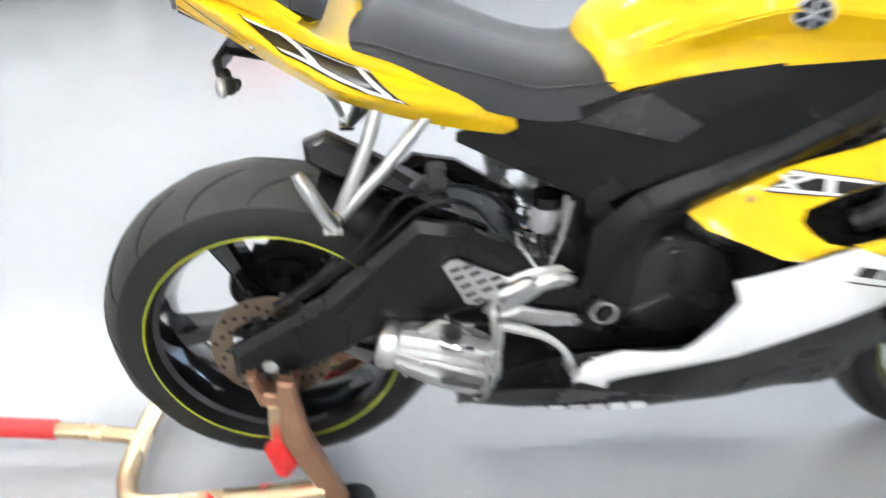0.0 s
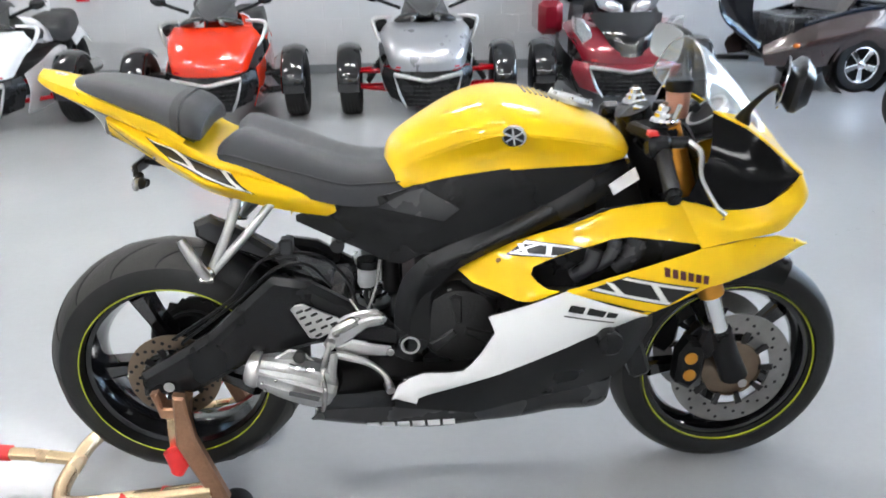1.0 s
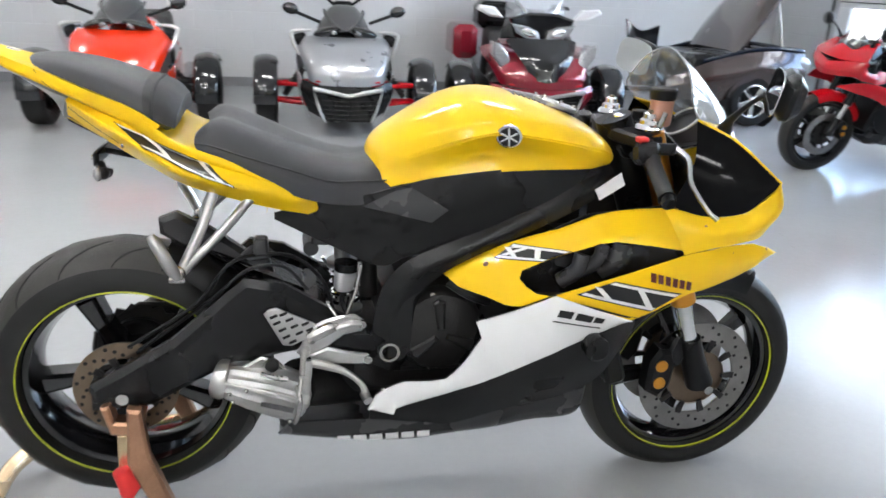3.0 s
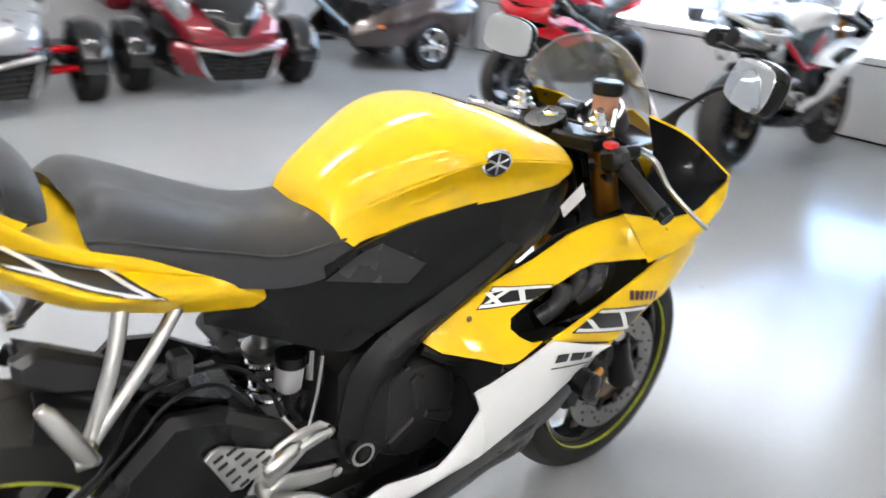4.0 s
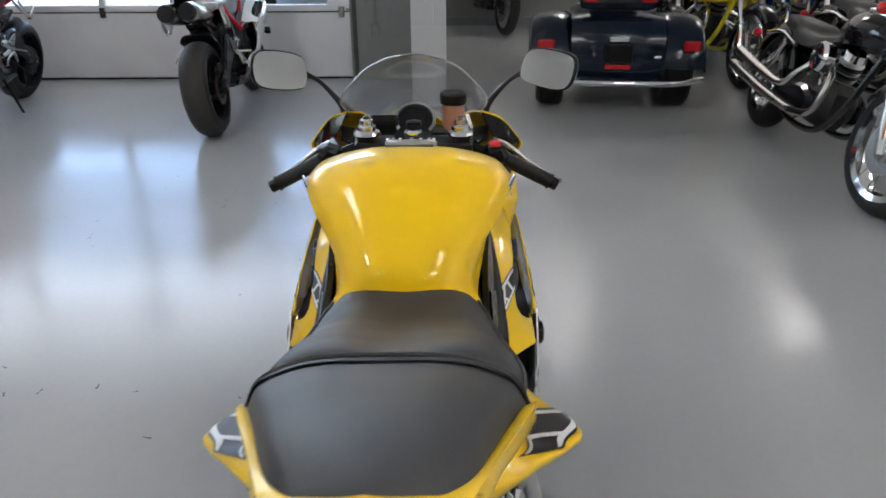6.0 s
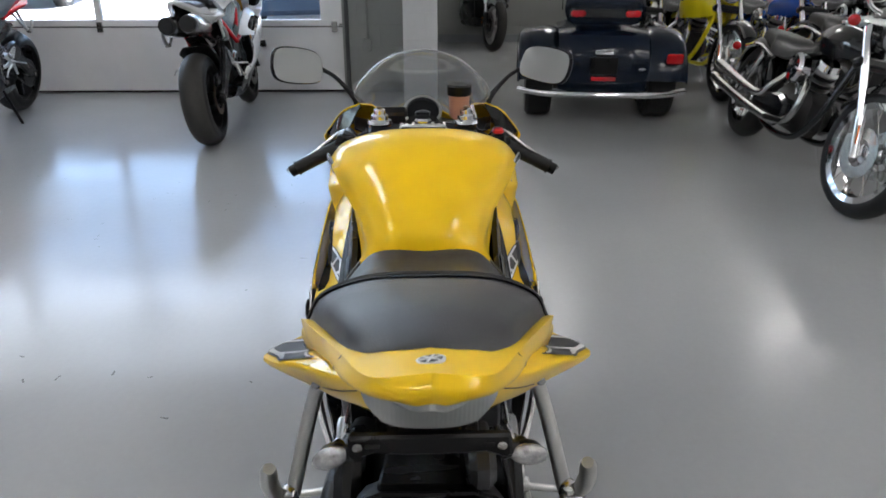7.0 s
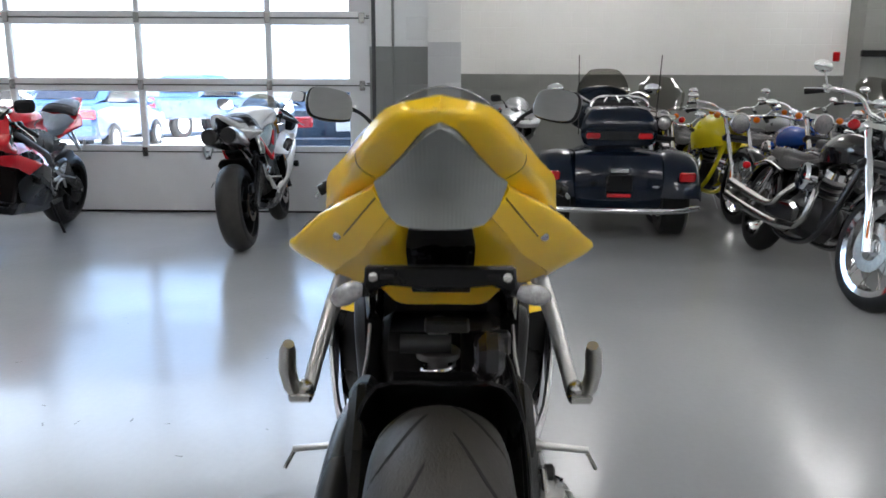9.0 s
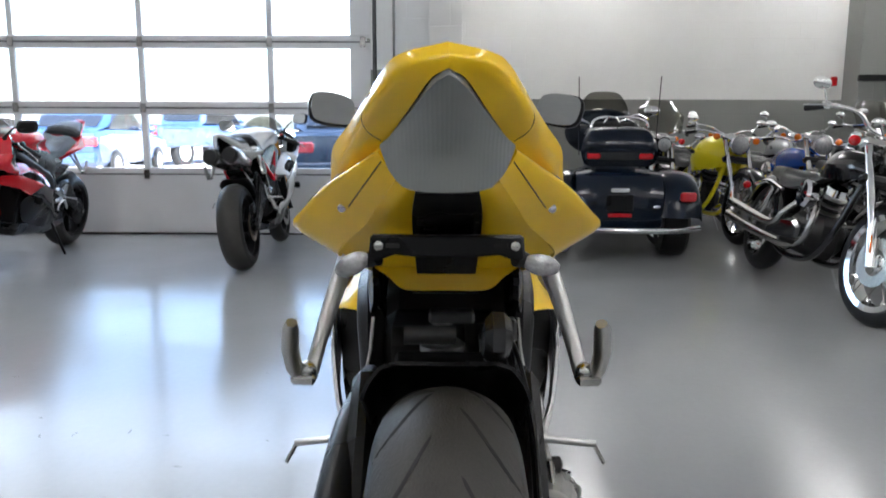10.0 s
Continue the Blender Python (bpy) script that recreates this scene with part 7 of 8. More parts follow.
    flap = [[(-1.37, -0.50, 0.96), (-1.20, -0.46, 0.86), (-1.01, -0.44, 0.91)], [(-1.28, -0.48, 0.68), (-1.12, -0.42, 0.62), (-0.98, -0.40, 0.66)], [(-0.96, -0.42, 0.44), (-0.90, -0.40, 0.40), (-0.84, -0.38, 0.40)], [(-0.80, -0.42, 0.30), (-0.79, -0.41, 0.28), (-0.78, -0.40, 0.28)]]
    part("nose_flap", surf(flap, 20, 12, thick=0.02), BLACK_PAINT, tr, "black nose cover swung open")
    part("drawbar", tube([(-0.80, 0, 0.26), (-1.30, 0, 0.28), (-1.45, 0, 0.32)], 0.025, 10), BLACK_SATIN, tr)
    part("jockey_leg", tube([(-1.30, 0.0, 0.28), (-1.30, 0.0, 0.0)], 0.016, 10), STEEL, tr)
    return tr


cargo_trailer(pose(4.72, 5.62, 0, 0, 0, 0))


# ---------------------------------------------------------------- cruisers
def spoked_wheel(parent, at, radius, half, spokes, disc=0.13):
    rim_r = radius - half * 1.5
    wheel = part("wheel", lathe([(rim_r, -half * 0.75), (rim_r + 0.012, -half * 0.9), (rim_r - 0.020, -half * 0.8), (rim_r - 0.024, 0), (rim_r - 0.020, half * 0.8), (rim_r + 0.012, half * 0.9), (rim_r, half * 0.75)], at, n=48, caps=False), CHROME, parent, "chrome spoked wheel")
    prof = [(rim_r + 0.002, -half * 0.78)] + [(radius - half + half * math.cos(a), half * math.sin(a)) for a in np.linspace(-1.75, 1.75, 15)] + [(rim_r + 0.002, half * 0.78)]
    part("tyre", lathe(prof, at, n=56, caps=False), RUBBER, wheel)
    part("hub", lathe([(0.03, -0.06), (0.045, -0.055), (0.035, -0.04), (0.03, 0), (0.035, 0.04), (0.045, 0.055), (0.03, 0.06)], at, n=20), CHROME, wheel)
    me = None
    for k in range(spokes):
        a = 2 * math.pi * k / spokes
        if me is None:
            me = finish(tube([(0.04, 0, 0), (rim_r - 0.020, 0, 0)], 0.0032, 6), "wire_spoke", STEEL)
        ob = new("wire_spoke", me)
        ob.parent = wheel
        ob.matrix_basis = Matrix.Translation(at) @ Matrix.Rotation(a, 4, "Y") @ Matrix.Translation((0, 0.045 * (1 if k % 2 else -1), 0)) @ Matrix.Rotation(radians(-8 if k % 2 else 8), 4, "Z")
    for y in (-0.075, 0.07):
        part("brake_disc", lathe([(disc * 0.55, y), (disc, y), (disc, y + 0.005), (disc * 0.55, y + 0.005), (disc * 0.55, y)], at, n=36, caps=False), STEEL, wheel)
    return wheel


def cruiser(m, label, paint, spokes=20, screen=False, bags=False, high=0.0, rake=0.30, steer=0, big=1.0, low=0.70, fork=CHROME, lamp_red=True, dark=False, frame_paint=BLACK_PAINT, fenders=None):
    """A V-twin cruiser with its front at +x and its rear axle over the origin."""
    bike = thing("cruiser", m, label, "motorcycle", "cruisers along the back wall")
    fx, high = 1.62, high - 0.14
    spoked_wheel(bike, (0, 0, 0.32), 0.32, 0.075, spokes)
    turn = Matrix.Translation((fx - 0.1, 0, 0)) @ Matrix.Rotation(radians(steer), 4, "Z") @ Matrix.Translation((-fx + 0.1, 0, 0))
    spoked_wheel(bike, (fx, 0, 0.33), 0.33, 0.055, spokes + 4).matrix_basis = turn
    parts_front = []
    for s in (-1, 1):
        y = s * 0.10
        top = (fx - rake, y, 0.98 + high * 0.3)
        leg = part("fork_leg", tube([(fx + 0.01, y, 0.30), (fx - 0.06, y, 0.50)], 0.026, 14), CHROME if fork is CHROME else fork, bike, "chrome fork leg")
        tubeu = part("fork_tube", tube([(fx - 0.06, y, 0.50), top], 0.021, 14), fork, bike)
        reflector = part("fork_reflector", box((fx + 0.005, y * 1.28, 0.42), (0.012, 0.006, 0.09), 0.002, (0, -17, 0)), AMBER_LENS, bike)
        barh = part("handlebar", tube([(fx - rake - 0.02, s * 0.03, 1.02 + high * 0.4), (fx - rake - 0.02, s * 0.10, 1.05 + high * 0.5), (fx - rake - 0.03, s * 0.18, 1.16 + high), (fx - rake - 0.09, s * 0.31, 1.17 + high), (fx - rake - 0.17, s * 0.39, 1.14 + high)], 0.0125, 10, 26), CHROME, bike, "chrome handlebar")
        grip = part("grip", tube([(fx - rake - 0.10, s * 0.32, 1.167 + high), (fx - rake - 0.18, s * 0.40, 1.136 + high)], 0.018, 12), RUBBER, bike)
        lever = part("hand_lever", tube([(fx - rake - 0.08, s * 0.33, 1.17 + high), (fx - rake - 0.18, s * 0.41, 1.15 + high)], 0.006, 8), CHROME, bike)
        sw = part("switch_box", box((fx - rake - 0.11, s * 0.325, 1.17 + high), (0.05, 0.04, 0.045), 0.01), CHROME, bike)
        stem = part("mirror_stem", tube([(fx - rake - 0.10, s * 0.33, 1.18 + high), (fx - rake - 0.08, s * 0.38, 1.25 + high)], 0.006, 8), CHROME, bike)
        mir = part("mirror", blob((fx - rake - 0.08, s * 0.40, 1.275 + high), (0.020, 0.055, 0.034)), CHROME, bike, "chrome oval mirror")
        sig = part("turn_signal", blob((fx - rake + 0.02, s * 0.19, 0.93), (0.035, 0.03, 0.03)), RED_LENS if dark else AMBER_LENS if lamp_red else CHROME, bike, "front turn signal")
        parts_front += [leg, tubeu, reflector, barh, grip, lever, sw, stem, mir, sig]
    yoke = part("yoke", box((fx - rake, 0, 0.93), (0.07, 0.27, 0.05), 0.015, (0, -24, 0)), CHROME, bike)
    yoke2 = part("yoke", box((fx - rake * 0.72, 0, 0.74), (0.07, 0.27, 0.05), 0.015, (0, -24, 0)), BLACK_SATIN, bike)
    k = 0.72 if dark else 1.0
    lamp_ = part("headlamp", lathe([(0.02, -0.12), (0.075 * k, -0.08), (0.092 * k, 0.0), (0.095 * k, 0.02), (0.088 * k, 0.025)], (fx - rake + 0.09, 0, 0.88), "x", 28), BLACK_PAINT if dark else CHROME, bike, "round black headlamp" if dark else "round chrome headlamp")
    glass_ = part("lamp_glass", blob((fx - rake + 0.11, 0, 0.88), (0.02, 0.086 * k, 0.086 * k)), CLEAR_LENS, bike)
    rows = []
    for a in np.linspace(2.6, 0.75, 8):
        rows.append([(fx + 0.355 * math.cos(a), 0, 0.33 + 0.355 * math.sin(a)), (fx + 0.345 * math.cos(a), 0.05, 0.33 + 0.345 * math.sin(a)), (fx + 0.30 * math.cos(a), 0.07, 0.33 + 0.30 * math.sin(a))])
    fen = part("front_fender", surf(rows, 20, 13, mirror=True, thick=0.004), fenders or paint, bike)
    parts_front += [yoke, yoke2, lamp_, glass_, fen]
    if screen:
        parts_front.append(part("windshield", surf([[(fx - rake + 0.10, 0, 0.98), (fx - rake + 0.08, 0.16, 0.98), (fx - rake + 0.02, 0.24, 1.0)], [(fx - rake + 0.02, 0, 1.2), (fx - rake, 0.18, 1.2), (fx - rake - 0.06, 0.27, 1.2)], [(fx - rake - 0.08, 0, 1.34), (fx - rake - 0.10, 0.14, 1.33), (fx - rake - 0.14, 0.20, 1.28)]], 14, 17, mirror=True), SMOKE, bike, "tall tinted windshield"))
    for ob in parts_front:
        ob.matrix_basis = turn
    # tank, seat, fenders
    tank = [[(1.30, 0, 0.84), (1.30, 0.03, 0.83), (1.30, 0.05, 0.79), (1.30, 0.04, 0.75)], [(1.20, 0, 0.885), (1.20, 0.07, 0.875), (1.20, 0.11, 0.81), (1.20, 0.09, 0.73)], [(1.02, 0, 0.90), (1.02, 0.09, 0.89), (1.02, 0.145, 0.81), (1.02, 0.12, 0.715)], [(0.84, 0, 0.865), (0.84, 0.075, 0.855), (0.84, 0.115, 0.78), (0.84, 0.10, 0.705)], [(0.72, 0, 0.80), (0.72, 0.04, 0.79), (0.72, 0.06, 0.74), (0.72, 0.05, 0.70)]]
    tank = [[(x, y * big, low + (z - 0.70) * big) for x, y, z in r] for r in tank]
    tank_ = part("fuel_tank", surf(tank, 28, 29, mirror=True), paint, bike, "gloss teardrop fuel tank", 60)
    part("fuel_cap", lathe([(0.03, 0.0), (0.032, 0.012), (0.02, 0.02)], (1.0, -0.06, 0.895), "z", 18), CHROME, tank_)
    part("seat", surf([[(0.80, 0, 0.74), (0.80, 0.06, 0.735), (0.80, 0.09, 0.70)], [(0.62, 0, 0.69), (0.62, 0.13, 0.69), (0.62, 0.16, 0.63)], [(0.40, 0, 0.69), (0.40, 0.14, 0.70), (0.40, 0.17, 0.63)], [(0.30, 0, 0.74), (0.30, 0.12, 0.74), (0.30, 0.14, 0.66)], [(0.06, 0, 0.76), (0.06, 0.09, 0.75), (0.06, 0.11, 0.69)]], 26, 19, mirror=True, thick=0.03), SEAT_SIDE, bike, "black leather-look seat")
    rows = []
    for a in np.linspace(0.35, 2.75, 10):
        rows.append([(0.365 * math.cos(a), 0, 0.33 + 0.365 * math.sin(a)), (0.355 * math.cos(a), 0.075, 0.33 + 0.355 * math.sin(a)), (0.29 * math.cos(a), 0.10, 0.33 + 0.29 * math.sin(a))])
    part("rear_fender", surf(rows, 24, 15, mirror=True, thick=0.005), fenders or paint, bike)
    part("tail_lamp", blob((-0.33, 0, 0.56), (0.03, 0.05, 0.035)), RED_LENS, bike, "red tail lamp")
    for s in (-1, 1):
        part("fender_strut", tube([(0.36, s * 0.12, 0.60), (0.10, s * 0.125, 0.64), (-0.14, s * 0.12, 0.60)], 0.014, 8, 12), CHROME, bike)
        part("shock_absorber", tube([(0.02, s * 0.125, 0.32), (0.22, s * 0.125, 0.60)], 0.022, 12), CHROME, bike)
        part("rear_signal", blob((-0.22, s * 0.16, 0.58), (0.03, 0.03, 0.03)), RED_LENS if lamp_red else AMBER_LENS, bike)
        if bags:
            part("side_case", box((0.0, s * 0.24, 0.52), (0.60, 0.2, 0.36), 0.07), paint, bike, "gloss painted side case")
        part("footrest", tube([(0.95, s * 0.14, 0.30), (0.97, s * 0.30, 0.31)], 0.016, 10), RUBBER, bike)
    # engine
    eng = part("engine", box((0.74, 0, 0.36), (0.44, 0.24, 0.26), 0.07), DARK_METAL, bike, "V-twin engine")
    for k, a in enumerate((-24, 22)):
        mm = pose(0.78, 0, 0.42, 0, a, 0)
        for j in range(7):
            part("cooling_fin", add_lathe(bmesh.new(), [(0.062, 0.0), (0.078, 0.004), (0.078, 0.009), (0.062, 0.013)], mm @ Vector((0, 0, 0.06 + 0.024 * j)), n=20, turn=mm.to_3x3() @ TURNS["z"]), BLACK_SATIN if j % 2 else ALLOY, eng)
        bm = lathe([(0.065, 0.22), (0.072, 0.235), (0.06, 0.275), (0.03, 0.29)], mm @ Vector((0, 0, 0)), n=20, turn=mm.to_3x3() @ TURNS["z"])
        part("rocker_cover", bm, CHROME, eng)
        part("pushrod_tube", tube([mm @ Vector((0.02, -0.085, 0.0)), mm @ Vector((0.02, -0.07, 0.24))], 0.009, 8), CHROME, eng)
    for s in (-1, 1):
        part("air_cleaner" if s < 0 else "cam_cover", lathe([(0.085, s * 0.10), (0.09, s * 0.15), (0.075, s * 0.17), (0.02, s * 0.175)], (0.80, 0, 0.60 if s < 0 else 0.36), n=28), CHROME if not dark else (BLACK_PAINT if s > 0 else CHROME), eng, "round chrome cover")
        part("primary_cover", prism([(0.42, 0.30), (0.50, 0.24), (0.80, 0.24), (0.92, 0.30), (0.92, 0.40), (0.80, 0.44), (0.50, 0.42), (0.42, 0.38)], s * 0.13, s * 0.185, 0.02), BLACK_PAINT if dark else CHROME if s > 0 else ALLOY, eng)
    part("exhaust_pipe", tube([(0.90, -0.10, 0.56), (1.04, -0.16, 0.50), (1.02, -0.18, 0.34), (0.80, -0.19, 0.28), (0.3, -0.20, 0.29), (-0.30, -0.21, 0.33)], [0.02, 0.02, 0.02, 0.024, 0.033, 0.036], 14, 40), STEEL if dark else CHROME, bike, "long chrome exhaust pipe")
    part("exhaust_pipe", tube([(0.66, -0.10, 0.56), (0.62, -0.17, 0.46), (0.52, -0.19, 0.38), (0.2, -0.20, 0.39), (-0.28, -0.21, 0.43)], [0.02, 0.02, 0.024, 0.032, 0.035], 14, 36), STEEL if dark else CHROME, bike, "long chrome exhaust pipe")
    bm = tube([(0.25, 0.09, 0.42), (0.5, 0.10, 0.22), (0.95, 0.10, 0.22), (1.15, 0.08, 0.40), (1.26, 0.03, 0.78)], 0.02, 10, 30)
    add_tube(bm, [(0.25, -0.09, 0.42), (0.5, -0.10, 0.22), (0.95, -0.10, 0.22), (1.15, -0.08, 0.40), (1.26, -0.03, 0.78)], 0.02, 10, 30)
    add_tube(bm, [(1.30, 0, 0.82), (0.8, 0, 0.70), (0.3, 0, 0.58), (0.2, 0, 0.42)], 0.022, 10, 20)
    part("frame", bm, frame_paint, bike)
    part("side_stand", tube([(0.75, 0.14, 0.24), (0.70, 0.28, 0.02)], 0.011, 8), CHROME, bike)
    return bike


def parked(x, y, head, lean=-7):
    return pose(x, y, 0, lean, 0, head)


cruiser(parked(4.60, -2.24, 177, -12), "black cruiser with chrome fork and spoked front wheel", BLACK_PAINT, spokes=18, steer=10, dark=True, high=0.06)
LEMON = mat("lemon_yellow_paint", (0.90, 0.76, 0.01), 0.3, coat=0.3, vary=0.05)
cruiser(parked(7.35, -2.34, 186), "yellow chopper-style cruiser with a yellow frame", LEMON, frame_paint=LEMON, fenders=BLACK_PAINT, high=-0.06, rake=0.36, big=1.8, low=0.58)
cruiser(parked(7.20, -3.02, 184), "blue cruiser parked among black ones", BLUE_PAINT, big=1.05, low=0.64, high=-0.12)
cruiser(parked(7.55, -3.95, 186), "black cruiser with chrome trim in the parked row", BLACK_PAINT, screen=True)
cruiser(parked(7.45, -4.65, 188), "dark red cruiser in the parked row", MAROON_PAINT)
cruiser(parked(8.95, -2.05, 186), "white cruiser with a windshield by the back wall", WHITE_PAINT, screen=True)
cruiser(parked(8.95, -2.85, 184), "black cruiser by the back wall", BLACK_PAINT, lamp_red=True)
cruiser(parked(8.95, -3.65, 184), "silver cruiser by the back wall", SILVER_PAINT)
cruiser(parked(8.95, -4.45, 186), "black touring cruiser with side cases by the back wall", BLACK_PAINT, screen=True, bags=True)
cruiser(parked(5.55, -3.05, 184), "low black cruiser with a wide saddle", BLACK_PAINT, high=-0.12, dark=True)
cruiser(parked(7.30, -1.62, 186), "black cruiser with a low handlebar behind the trike", BLACK_PAINT, high=-0.14, dark=True)
cruiser(parked(6.35, -4.55, 188), "black cruiser with side cases at the end of the row", BLACK_PAINT, high=-0.12, bags=True, dark=True)
cruiser(parked(5.75, -3.85, 186), "black cruiser with chrome headlamp in the parked row", BLACK_PAINT)


# ---------------------------------------------------------------- navy touring trike, seen from behind
def trike(m):
    tk = thing("touring_trike", m, "dark navy touring trike with a top case and chrome rack", "trike")
    for s in (-1, 1):
        wide = part("wheel", lathe([(0.19, -0.08), (0.2, -0.09), (0.18, -0.05), (0.17, 0.05), (0.2, 0.09), (0.19, 0.08)], (0.0, s * 0.46, 0.30), n=36, caps=False), CHROME, tk)
        part("tyre", lathe([(0.19, -0.09), (0.24, -0.105), (0.28, -0.10), (0.30, -0.075), (0.30, 0.075), (0.28, 0.10), (0.24, 0.105), (0.19, 0.09)], (0.0, s * 0.46, 0.30), n=48, caps=False), RUBBER, wide)
        rows = []
        for a in np.linspace(-0.1, 3.1, 10):
            x, z = math.cos(a), math.sin(a)
            rows.append([(0.36 * x, s * 0.30, 0.32 + 0.32 * z), (0.38 * x, s * 0.36, 0.32 + 0.36 * z), (0.39 * x, s * 0.48, 0.32 + 0.36 * z), (0.37 * x, s * 0.60, 0.32 + 0.33 * z), (0.34 * x, s * 0.63, 0.30 + 0.28 * z)])
        part("wheel_fender", surf(rows, 26, 17, thick=0.01), NAVY_PAINT, tk, "navy gloss rear fender")
        part("tail_lamp", box((-0.385, s * 0.51, 0.50), (0.03, 0.12, 0.07), 0.012, (0, -14, 0)), RED_LENS, tk, "red tail lamp")
        part("case_lamp", box((-0.258, s * 0.20, 0.80), (0.03, 0.11, 0.045), 0.012), RED_LENS, tk, "red lamp on the top case")
        part("antenna", tube([(-0.02, s * 0.30, 0.80), (-0.06, s * 0.32, 1.42)], 0.004, 6), BLACK_SATIN, tk)
        part("handlebar", tube([(1.32, s * 0.10, 1.04), (1.26, s * 0.30, 1.14), (1.10, s * 0.40, 1.10)], 0.014, 10, 14), CHROME, tk)
        part("mirror", blob((1.28, s * 0.46, 1.18), (0.03, 0.08, 0.05)), CHROME, tk, "chrome mirror")
        part("fork_leg", tube([(1.70, s * 0.11, 0.33), (1.42, s * 0.11, 1.0)], 0.026, 12), CHROME, tk)
    rows = [[(-0.36, 0, 0.24), (-0.36, 0.18, 0.24), (-0.34, 0.32, 0.26)], [(-0.40, 0, 0.40), (-0.40, 0.18, 0.40), (-0.37, 0.33, 0.42)], [(-0.36, 0, 0.60), (-0.35, 0.18, 0.60), (-0.31, 0.33, 0.60)], [(-0.18, 0, 0.69), (-0.18, 0.18, 0.69), (-0.16, 0.33, 0.67)], [(0.40, 0, 0.70), (0.40, 0.18, 0.70), (0.40, 0.32, 0.66)]]
    part("trunk", surf(rows, 28, 21, mirror=True, thick=0.012), NAVY_PAINT, tk, "navy gloss rear trunk")
    part("trunk_handle", box((-0.415, 0, 0.545), (0.02, 0.14, 0.035), 0.008), CHROME, tk)
    part("plate_holder", box((-0.418, 0, 0.45), (0.012, 0.2, 0.12), 0.006), BLACK_SATIN, tk, "black number plate holder")
    part("plate_lamp", box((-0.42, 0, 0.355), (0.014, 0.18, 0.03), 0.004), RED_LENS, tk, "red reflector strip")
    part("bumper", tube([(-0.30, -0.62, 0.25), (-0.41, -0.40, 0.24), (-0.43, 0, 0.24), (-0.41, 0.40, 0.24), (-0.30, 0.62, 0.25)], 0.024, 12, 30), CHROME, tk, "chrome rear bumper")
    part("badge", blob((-0.385, -0.28, 0.42), (0.01, 0.03, 0.012)), CHROME, tk)
    case = [[(-0.22, 0, 0.72), (-0.22, 0.21, 0.72), (-0.20, 0.27, 0.74)], [(-0.25, 0, 0.82), (-0.25, 0.23, 0.82), (-0.22, 0.295, 0.82)], [(-0.24, 0, 0.93), (-0.24, 0.22, 0.93), (-0.20, 0.28, 0.92)], [(-0.14, 0, 1.02), (-0.14, 0.20, 1.01), (-0.12, 0.25, 0.97)], [(0.20, 0, 1.03), (0.20, 0.20, 1.02), (0.20, 0.25, 0.97)]]
    part("top_case", surf(case, 26, 21, mirror=True, thick=0.015), NAVY_PAINT, tk, "navy top case")
    part("case_band", box((-0.245, 0, 0.80), (0.02, 0.53, 0.07), 0.01), BLACK_PAINT, tk)
    part("luggage_rack", tube([(-0.16, -0.22, 1.02), (-0.14, -0.20, 1.07), (0.0, -0.12, 1.10), (0.12, 0.0, 1.10), (0.0, 0.12, 1.10), (-0.14, 0.20, 1.07), (-0.16, 0.22, 1.02)], 0.012, 8, 40), CHROME, tk, "chrome luggage rack")
    for y in (-0.12, 0.0, 0.12):
        part("rack_bar", tube([(-0.15, y, 1.06), (0.08, y * 0.6, 1.10)], 0.008, 8), CHROME, tk)
    part("seat_back", box((0.24, 0, 0.92), (0.10, 0.40, 0.30), 0.04), SEAT_SIDE, tk)
    part("seat", box((0.62, 0, 0.70), (0.72, 0.40, 0.16), 0.06), SEAT_SIDE, tk)
    part("fuel_tank", blob((1.12, 0, 0.80), (0.30, 0.17, 0.13)), NAVY_PAINT, tk)
    part("front_cowl", blob((1.50, 0, 0.98), (0.14, 0.36, 0.24)), NAVY_PAINT, tk)
    part("windshield", surf([[(1.52, 0, 1.10), (1.50, 0.17, 1.10), (1.42, 0.25, 1.08)], [(1.46, 0, 1.25), (1.44, 0.17, 1.24), (1.37, 0.24, 1.21)], [(1.36, 0, 1.37), (1.35, 0.12, 1.36), (1.30, 0.18, 1.31)]], 14, 17, mirror=True), SMOKE, tk, "brown tinted windshield")
    spoked_wheel(tk, (1.70, 0, 0.33), 0.33, 0.065, 20)
    part("engine", box((0.95, 0, 0.40), (0.55, 0.40, 0.40), 0.08), DARK_METAL, tk)
    part("axle_housing", box((0.0, 0, 0.28), (0.2, 0.8, 0.14), 0.04), BLACK_SATIN, tk)
    return tk


trike(pose(5.28, -1.32, 0, 0, 0, -6))


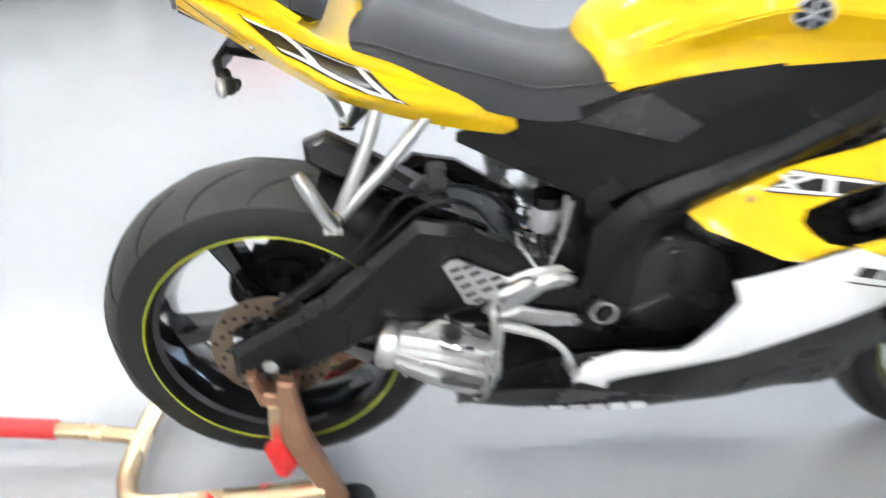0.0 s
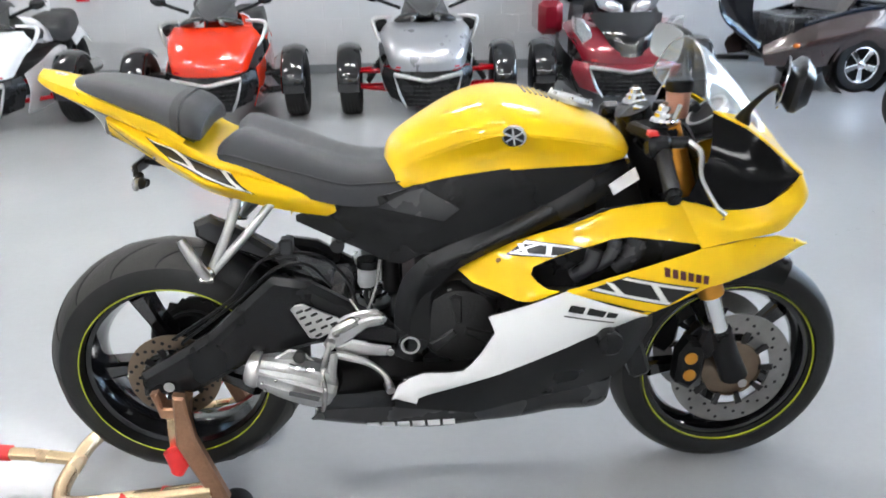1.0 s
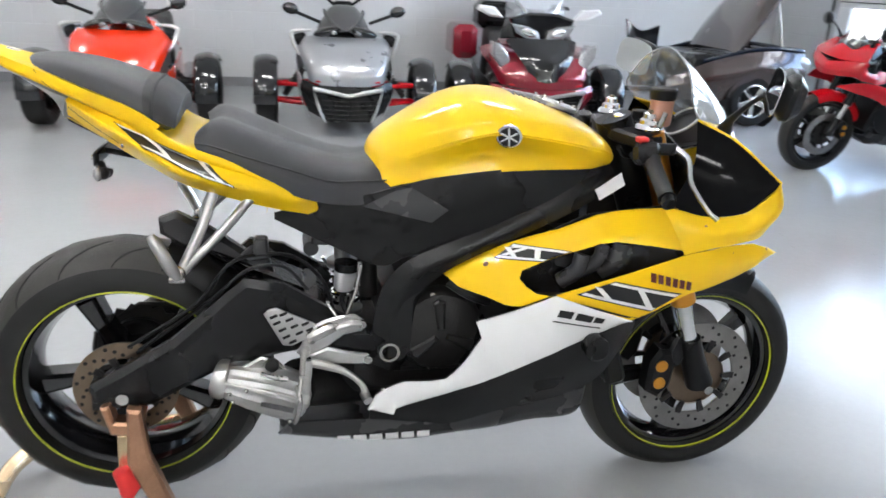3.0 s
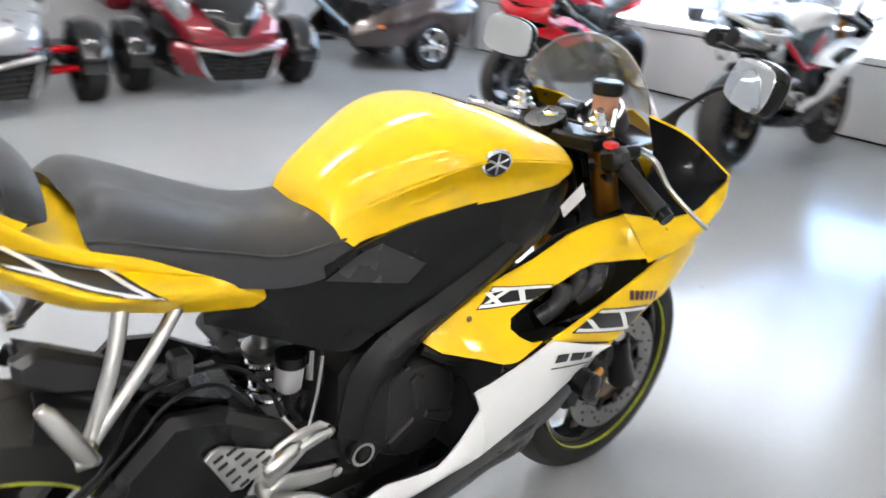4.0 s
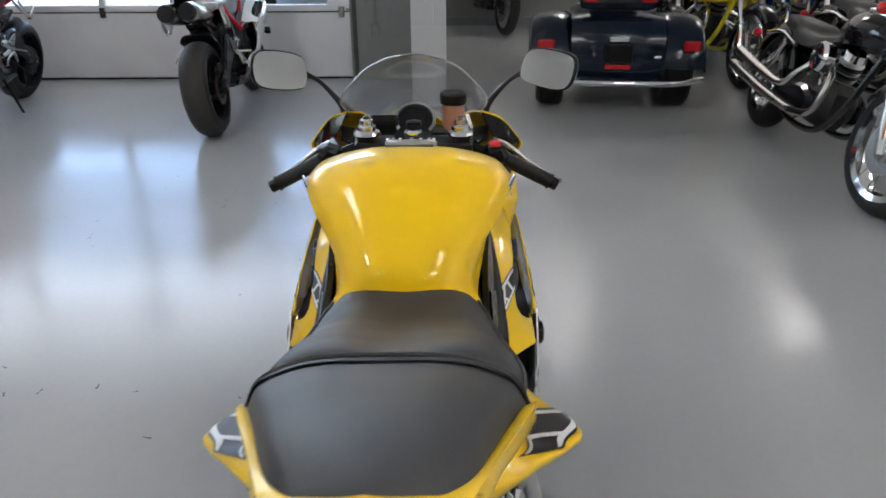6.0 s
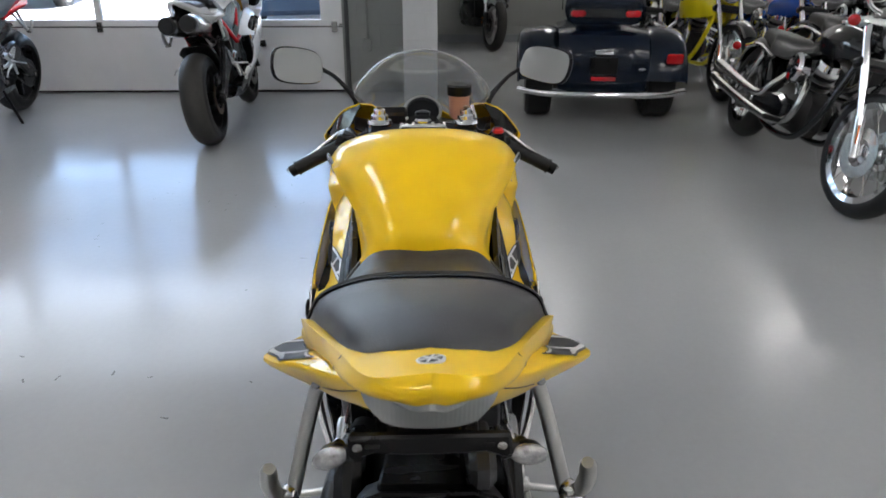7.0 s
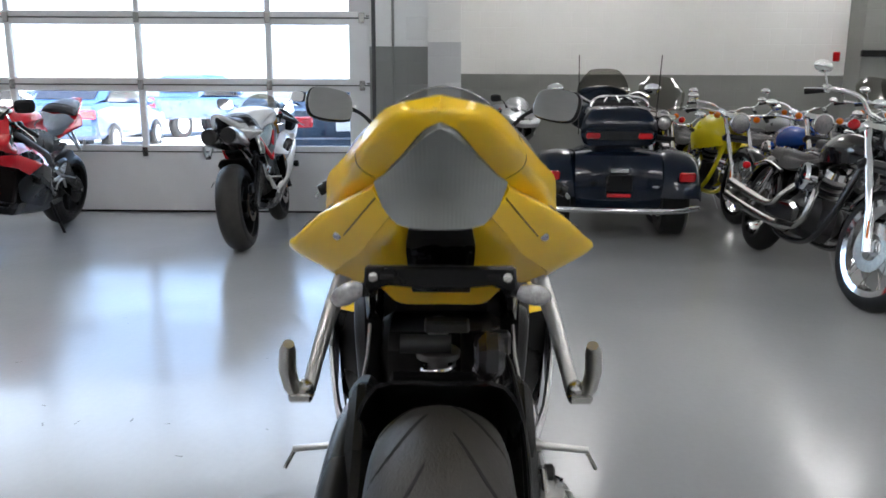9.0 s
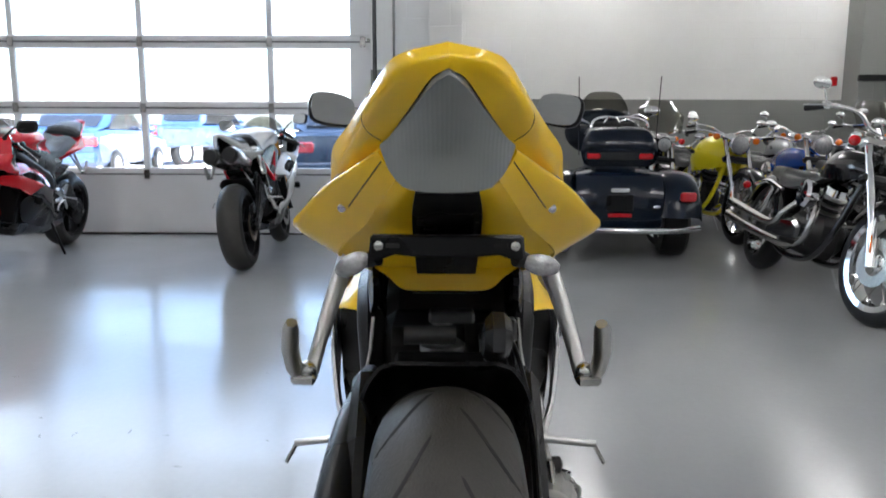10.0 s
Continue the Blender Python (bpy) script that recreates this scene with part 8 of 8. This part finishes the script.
# ---------------------------------------------------------------- small things by the wall
def fire_extinguisher(m):
    ex = thing("fire_extinguisher", m, "red fire extinguisher hanging on the grey wall", "fire extinguisher")
    body = part("body", lathe([(0.02, 0.0), (0.066, 0.006), (0.072, 0.03), (0.072, 0.36), (0.06, 0.42), (0.03, 0.45), (0.024, 0.47)], (0, 0, 0), "z", 28), RED_PAINT, ex)
    part("label", lathe([(0.0728, 0.15), (0.0728, 0.27)], (0, 0, 0), "z", 28, False), DECAL_WHITE, body, "white printed label")
    part("valve", box((0, 0, 0.49), (0.04, 0.04, 0.05), 0.008), ALLOY, ex)
    part("lever", prism([(-0.02, 0.50), (0.09, 0.535), (0.09, 0.55), (-0.02, 0.53)], -0.012, 0.012, 0.003), BLACK_SATIN, ex)
    part("hose", tube([(0.0, -0.02, 0.49), (-0.07, -0.04, 0.46), (-0.088, -0.03, 0.34), (-0.082, -0.02, 0.16)], 0.011, 8, 20), BLACK_SATIN, ex)
    part("wall_bracket", box((0, 0.072, 0.30), (0.05, 0.03, 0.12), 0.004), STEEL, ex)


fire_extinguisher(pose(-2.86, 7.012, 0.84))


def price_tag(m, label):
    tag = thing("price_tag", m, label, "price tag", "price tags")
    part("card", prism([(-0.055, -0.14), (0.055, -0.14), (0.055, 0.0), (0.02, 0.02), (-0.02, 0.02), (-0.055, 0.0)], -0.001, 0.001, 0.0004), DECAL_WHITE, tag)
    for k in range(3):
        part("print_bar", box((0, -0.0016, -0.03 - 0.035 * k), (0.08 - 0.015 * k, 0.0008, 0.012), 0.0002), DECAL_BLACK, tag, "black print bar")
    part("string", tube([(0, 0, 0.012), (0.004, 0.0, 0.06)], 0.0015, 5), DECAL_WHITE, tag)


price_tag(pose(-2.44, 5.14, 1.02, 0, 8, 12), "white price tag hanging from a roadster's handlebar")
price_tag(pose(-0.62, 5.15, 1.02, 0, -6, -8), "white price tag hanging from a roadster's handlebar")


# ---------------------------------------------------------------- vehicles in the parking lot
def parked_car(m, label, paint, pickup=False):
    car = thing("car", m, label, "car")
    if pickup:
        part("body", prism([(-2.65, 0.55), (-2.68, 1.05), (-2.6, 1.12), (1.0, 1.14), (2.4, 1.08), (2.62, 0.98), (2.68, 0.6), (2.6, 0.5), (-2.55, 0.5)], -0.95, 0.95, 0.06), paint, car)
        part("cab", prism([(-0.75, 1.12), (-0.62, 1.72), (-0.45, 1.80), (0.50, 1.80), (0.72, 1.72), (1.25, 1.14)], -0.82, 0.82, 0.10), paint, car)
        part("cab_glass", prism([(-0.62, 1.18), (-0.52, 1.66), (0.52, 1.68), (1.05, 1.18)], -0.85, 0.85, 0.01), BLACK_PAINT, car)
        part("rear_glass", box((-0.70, 0, 1.46), (0.03, 1.3, 0.36), 0.01, (0, 12, 0)), BLACK_PAINT, car)
        part("bed", box((-1.75, 0, 1.10), (1.6, 1.6, 0.08), 0.02), BLACK_SATIN, car)
        part("bumper", box((-2.72, 0, 0.58), (0.14, 1.85, 0.2), 0.04), CHROME, car)
        xs, r, zt = (-1.7, 1.75), 0.42, 0.95
    else:
        part("body", prism([(-2.2, 0.40), (-2.28, 0.70), (-2.2, 0.95), (-1.5, 1.02), (0.9, 0.98), (1.9, 0.84), (2.25, 0.66), (2.25, 0.36), (2.1, 0.28), (-2.1, 0.28)], -0.88, 0.88, 0.09), paint, car)
        part("cabin", prism([(-1.65, 1.0), (-1.05, 1.36), (-0.5, 1.46), (0.15, 1.44), (0.95, 0.98)], -0.74, 0.74, 0.12), paint, car)
        part("cabin_glass", prism([(-1.35, 1.03), (-0.95, 1.32), (-0.5, 1.40), (0.12, 1.38), (0.72, 1.02)], -0.78, 0.78, 0.01), BLACK_PAINT, car)
        part("rear_glass", box((-1.36, 0, 1.20), (0.03, 1.2, 0.42), 0.01, (0, 58, 0)), BLACK_PAINT, car)
        part("bumper", box((-2.24, 0, 0.45), (0.14, 1.72, 0.22), 0.05), paint, car)
        xs, r, zt = (-1.35, 1.4), 0.33, 0.78
    for x in xs:
        for s in (-1, 1):
            wheel = part("tyre", lathe([(r * 0.6, -0.1), (r * 0.9, -0.11), (r, -0.08), (r, 0.08), (r * 0.9, 0.11), (r * 0.6, 0.1)], (x, s * 0.82, r - 0.06), n=28), RUBBER, car)
            part("rim", lathe([(r * 0.6, s * 0.105), (r * 0.55, s * 0.09), (r * 0.15, s * 0.10), (0.02, s * 0.11)], (x, s * 0.82, r - 0.06), n=20), ALLOY, wheel)
    for s in (-1, 1):
        part("tail_lamp", box((-2.24 if not pickup else -2.68, s * 0.70, zt), (0.10, 0.34 if not pickup else 0.16, 0.17 if not pickup else 0.3), 0.03), RED_LENS, car, "red tail lamp")
        part("headlamp", box((2.2 if not pickup else 2.64, s * 0.66, zt - 0.1), (0.10, 0.34, 0.15), 0.03), CLEAR_LENS, car)
        part("side_mirror", blob((0.7 if not pickup else 0.95, s * 0.98, 1.02 if not pickup else 1.28), (0.08, 0.12, 0.08)), paint, car)
    part("plate_recess", box((-2.29 if not pickup else -2.70, 0, 0.72), (0.02, 0.4, 0.14), 0.01), DECAL_WHITE, car)
    return car


parked_car(pose(22.6, 8.0, -0.06, 0, 0, -20), "blue pickup truck parked across the lot", TRUCK_BLUE, pickup=True)
parked_car(pose(12.6, 2.1, -0.06, 0, 0, 14), "dark blue-grey sedan with red tail lamps parked outside the door", SEDAN_GREY)
parked_car(pose(16.2, 8.1, -0.06, 0, 0, 4), "blue sedan parked across the lot", TRUCK_BLUE)
parked_car(pose(24.0, 2.4, -0.06, 0, 0, 70), "white sedan parked across the lot", WHITE_PAINT)
parked_car(pose(26.0, 16.0, -0.06, 0, 0, 85), "white sedan parked at the far side of the lot", WHITE_PAINT)

# marks on the floor
random.seed(11)
bm = bmesh.new()
for k in range(60):
    x, y, a, w = random.uniform(1.2, 4.6), random.uniform(0.4, 2.6), random.uniform(0, 6.28), random.uniform(0.006, 0.03)
    n = random.randint(3, 5)
    pts = [(x + w * u * math.cos(a + 0.2 * u), y + w * u * math.sin(a + 0.2 * u), 0.0012) for u in np.linspace(0, 1, n)]
    for p, q in zip(pts, pts[1:]):
        d = Vector(q) - Vector(p)
        s = Vector((-d.y, d.x, 0)).normalized() * random.uniform(0.0012, 0.004)
        bm.faces.new([bm.verts.new(v) for v in (Vector(p) - s, Vector(q) - s, Vector(q) + s, Vector(p) + s)])
tagged(part("scuff_marks", bm, GREY_PLASTIC), "small dark scuff marks on the grey floor", "floor marks", kind="stuff")
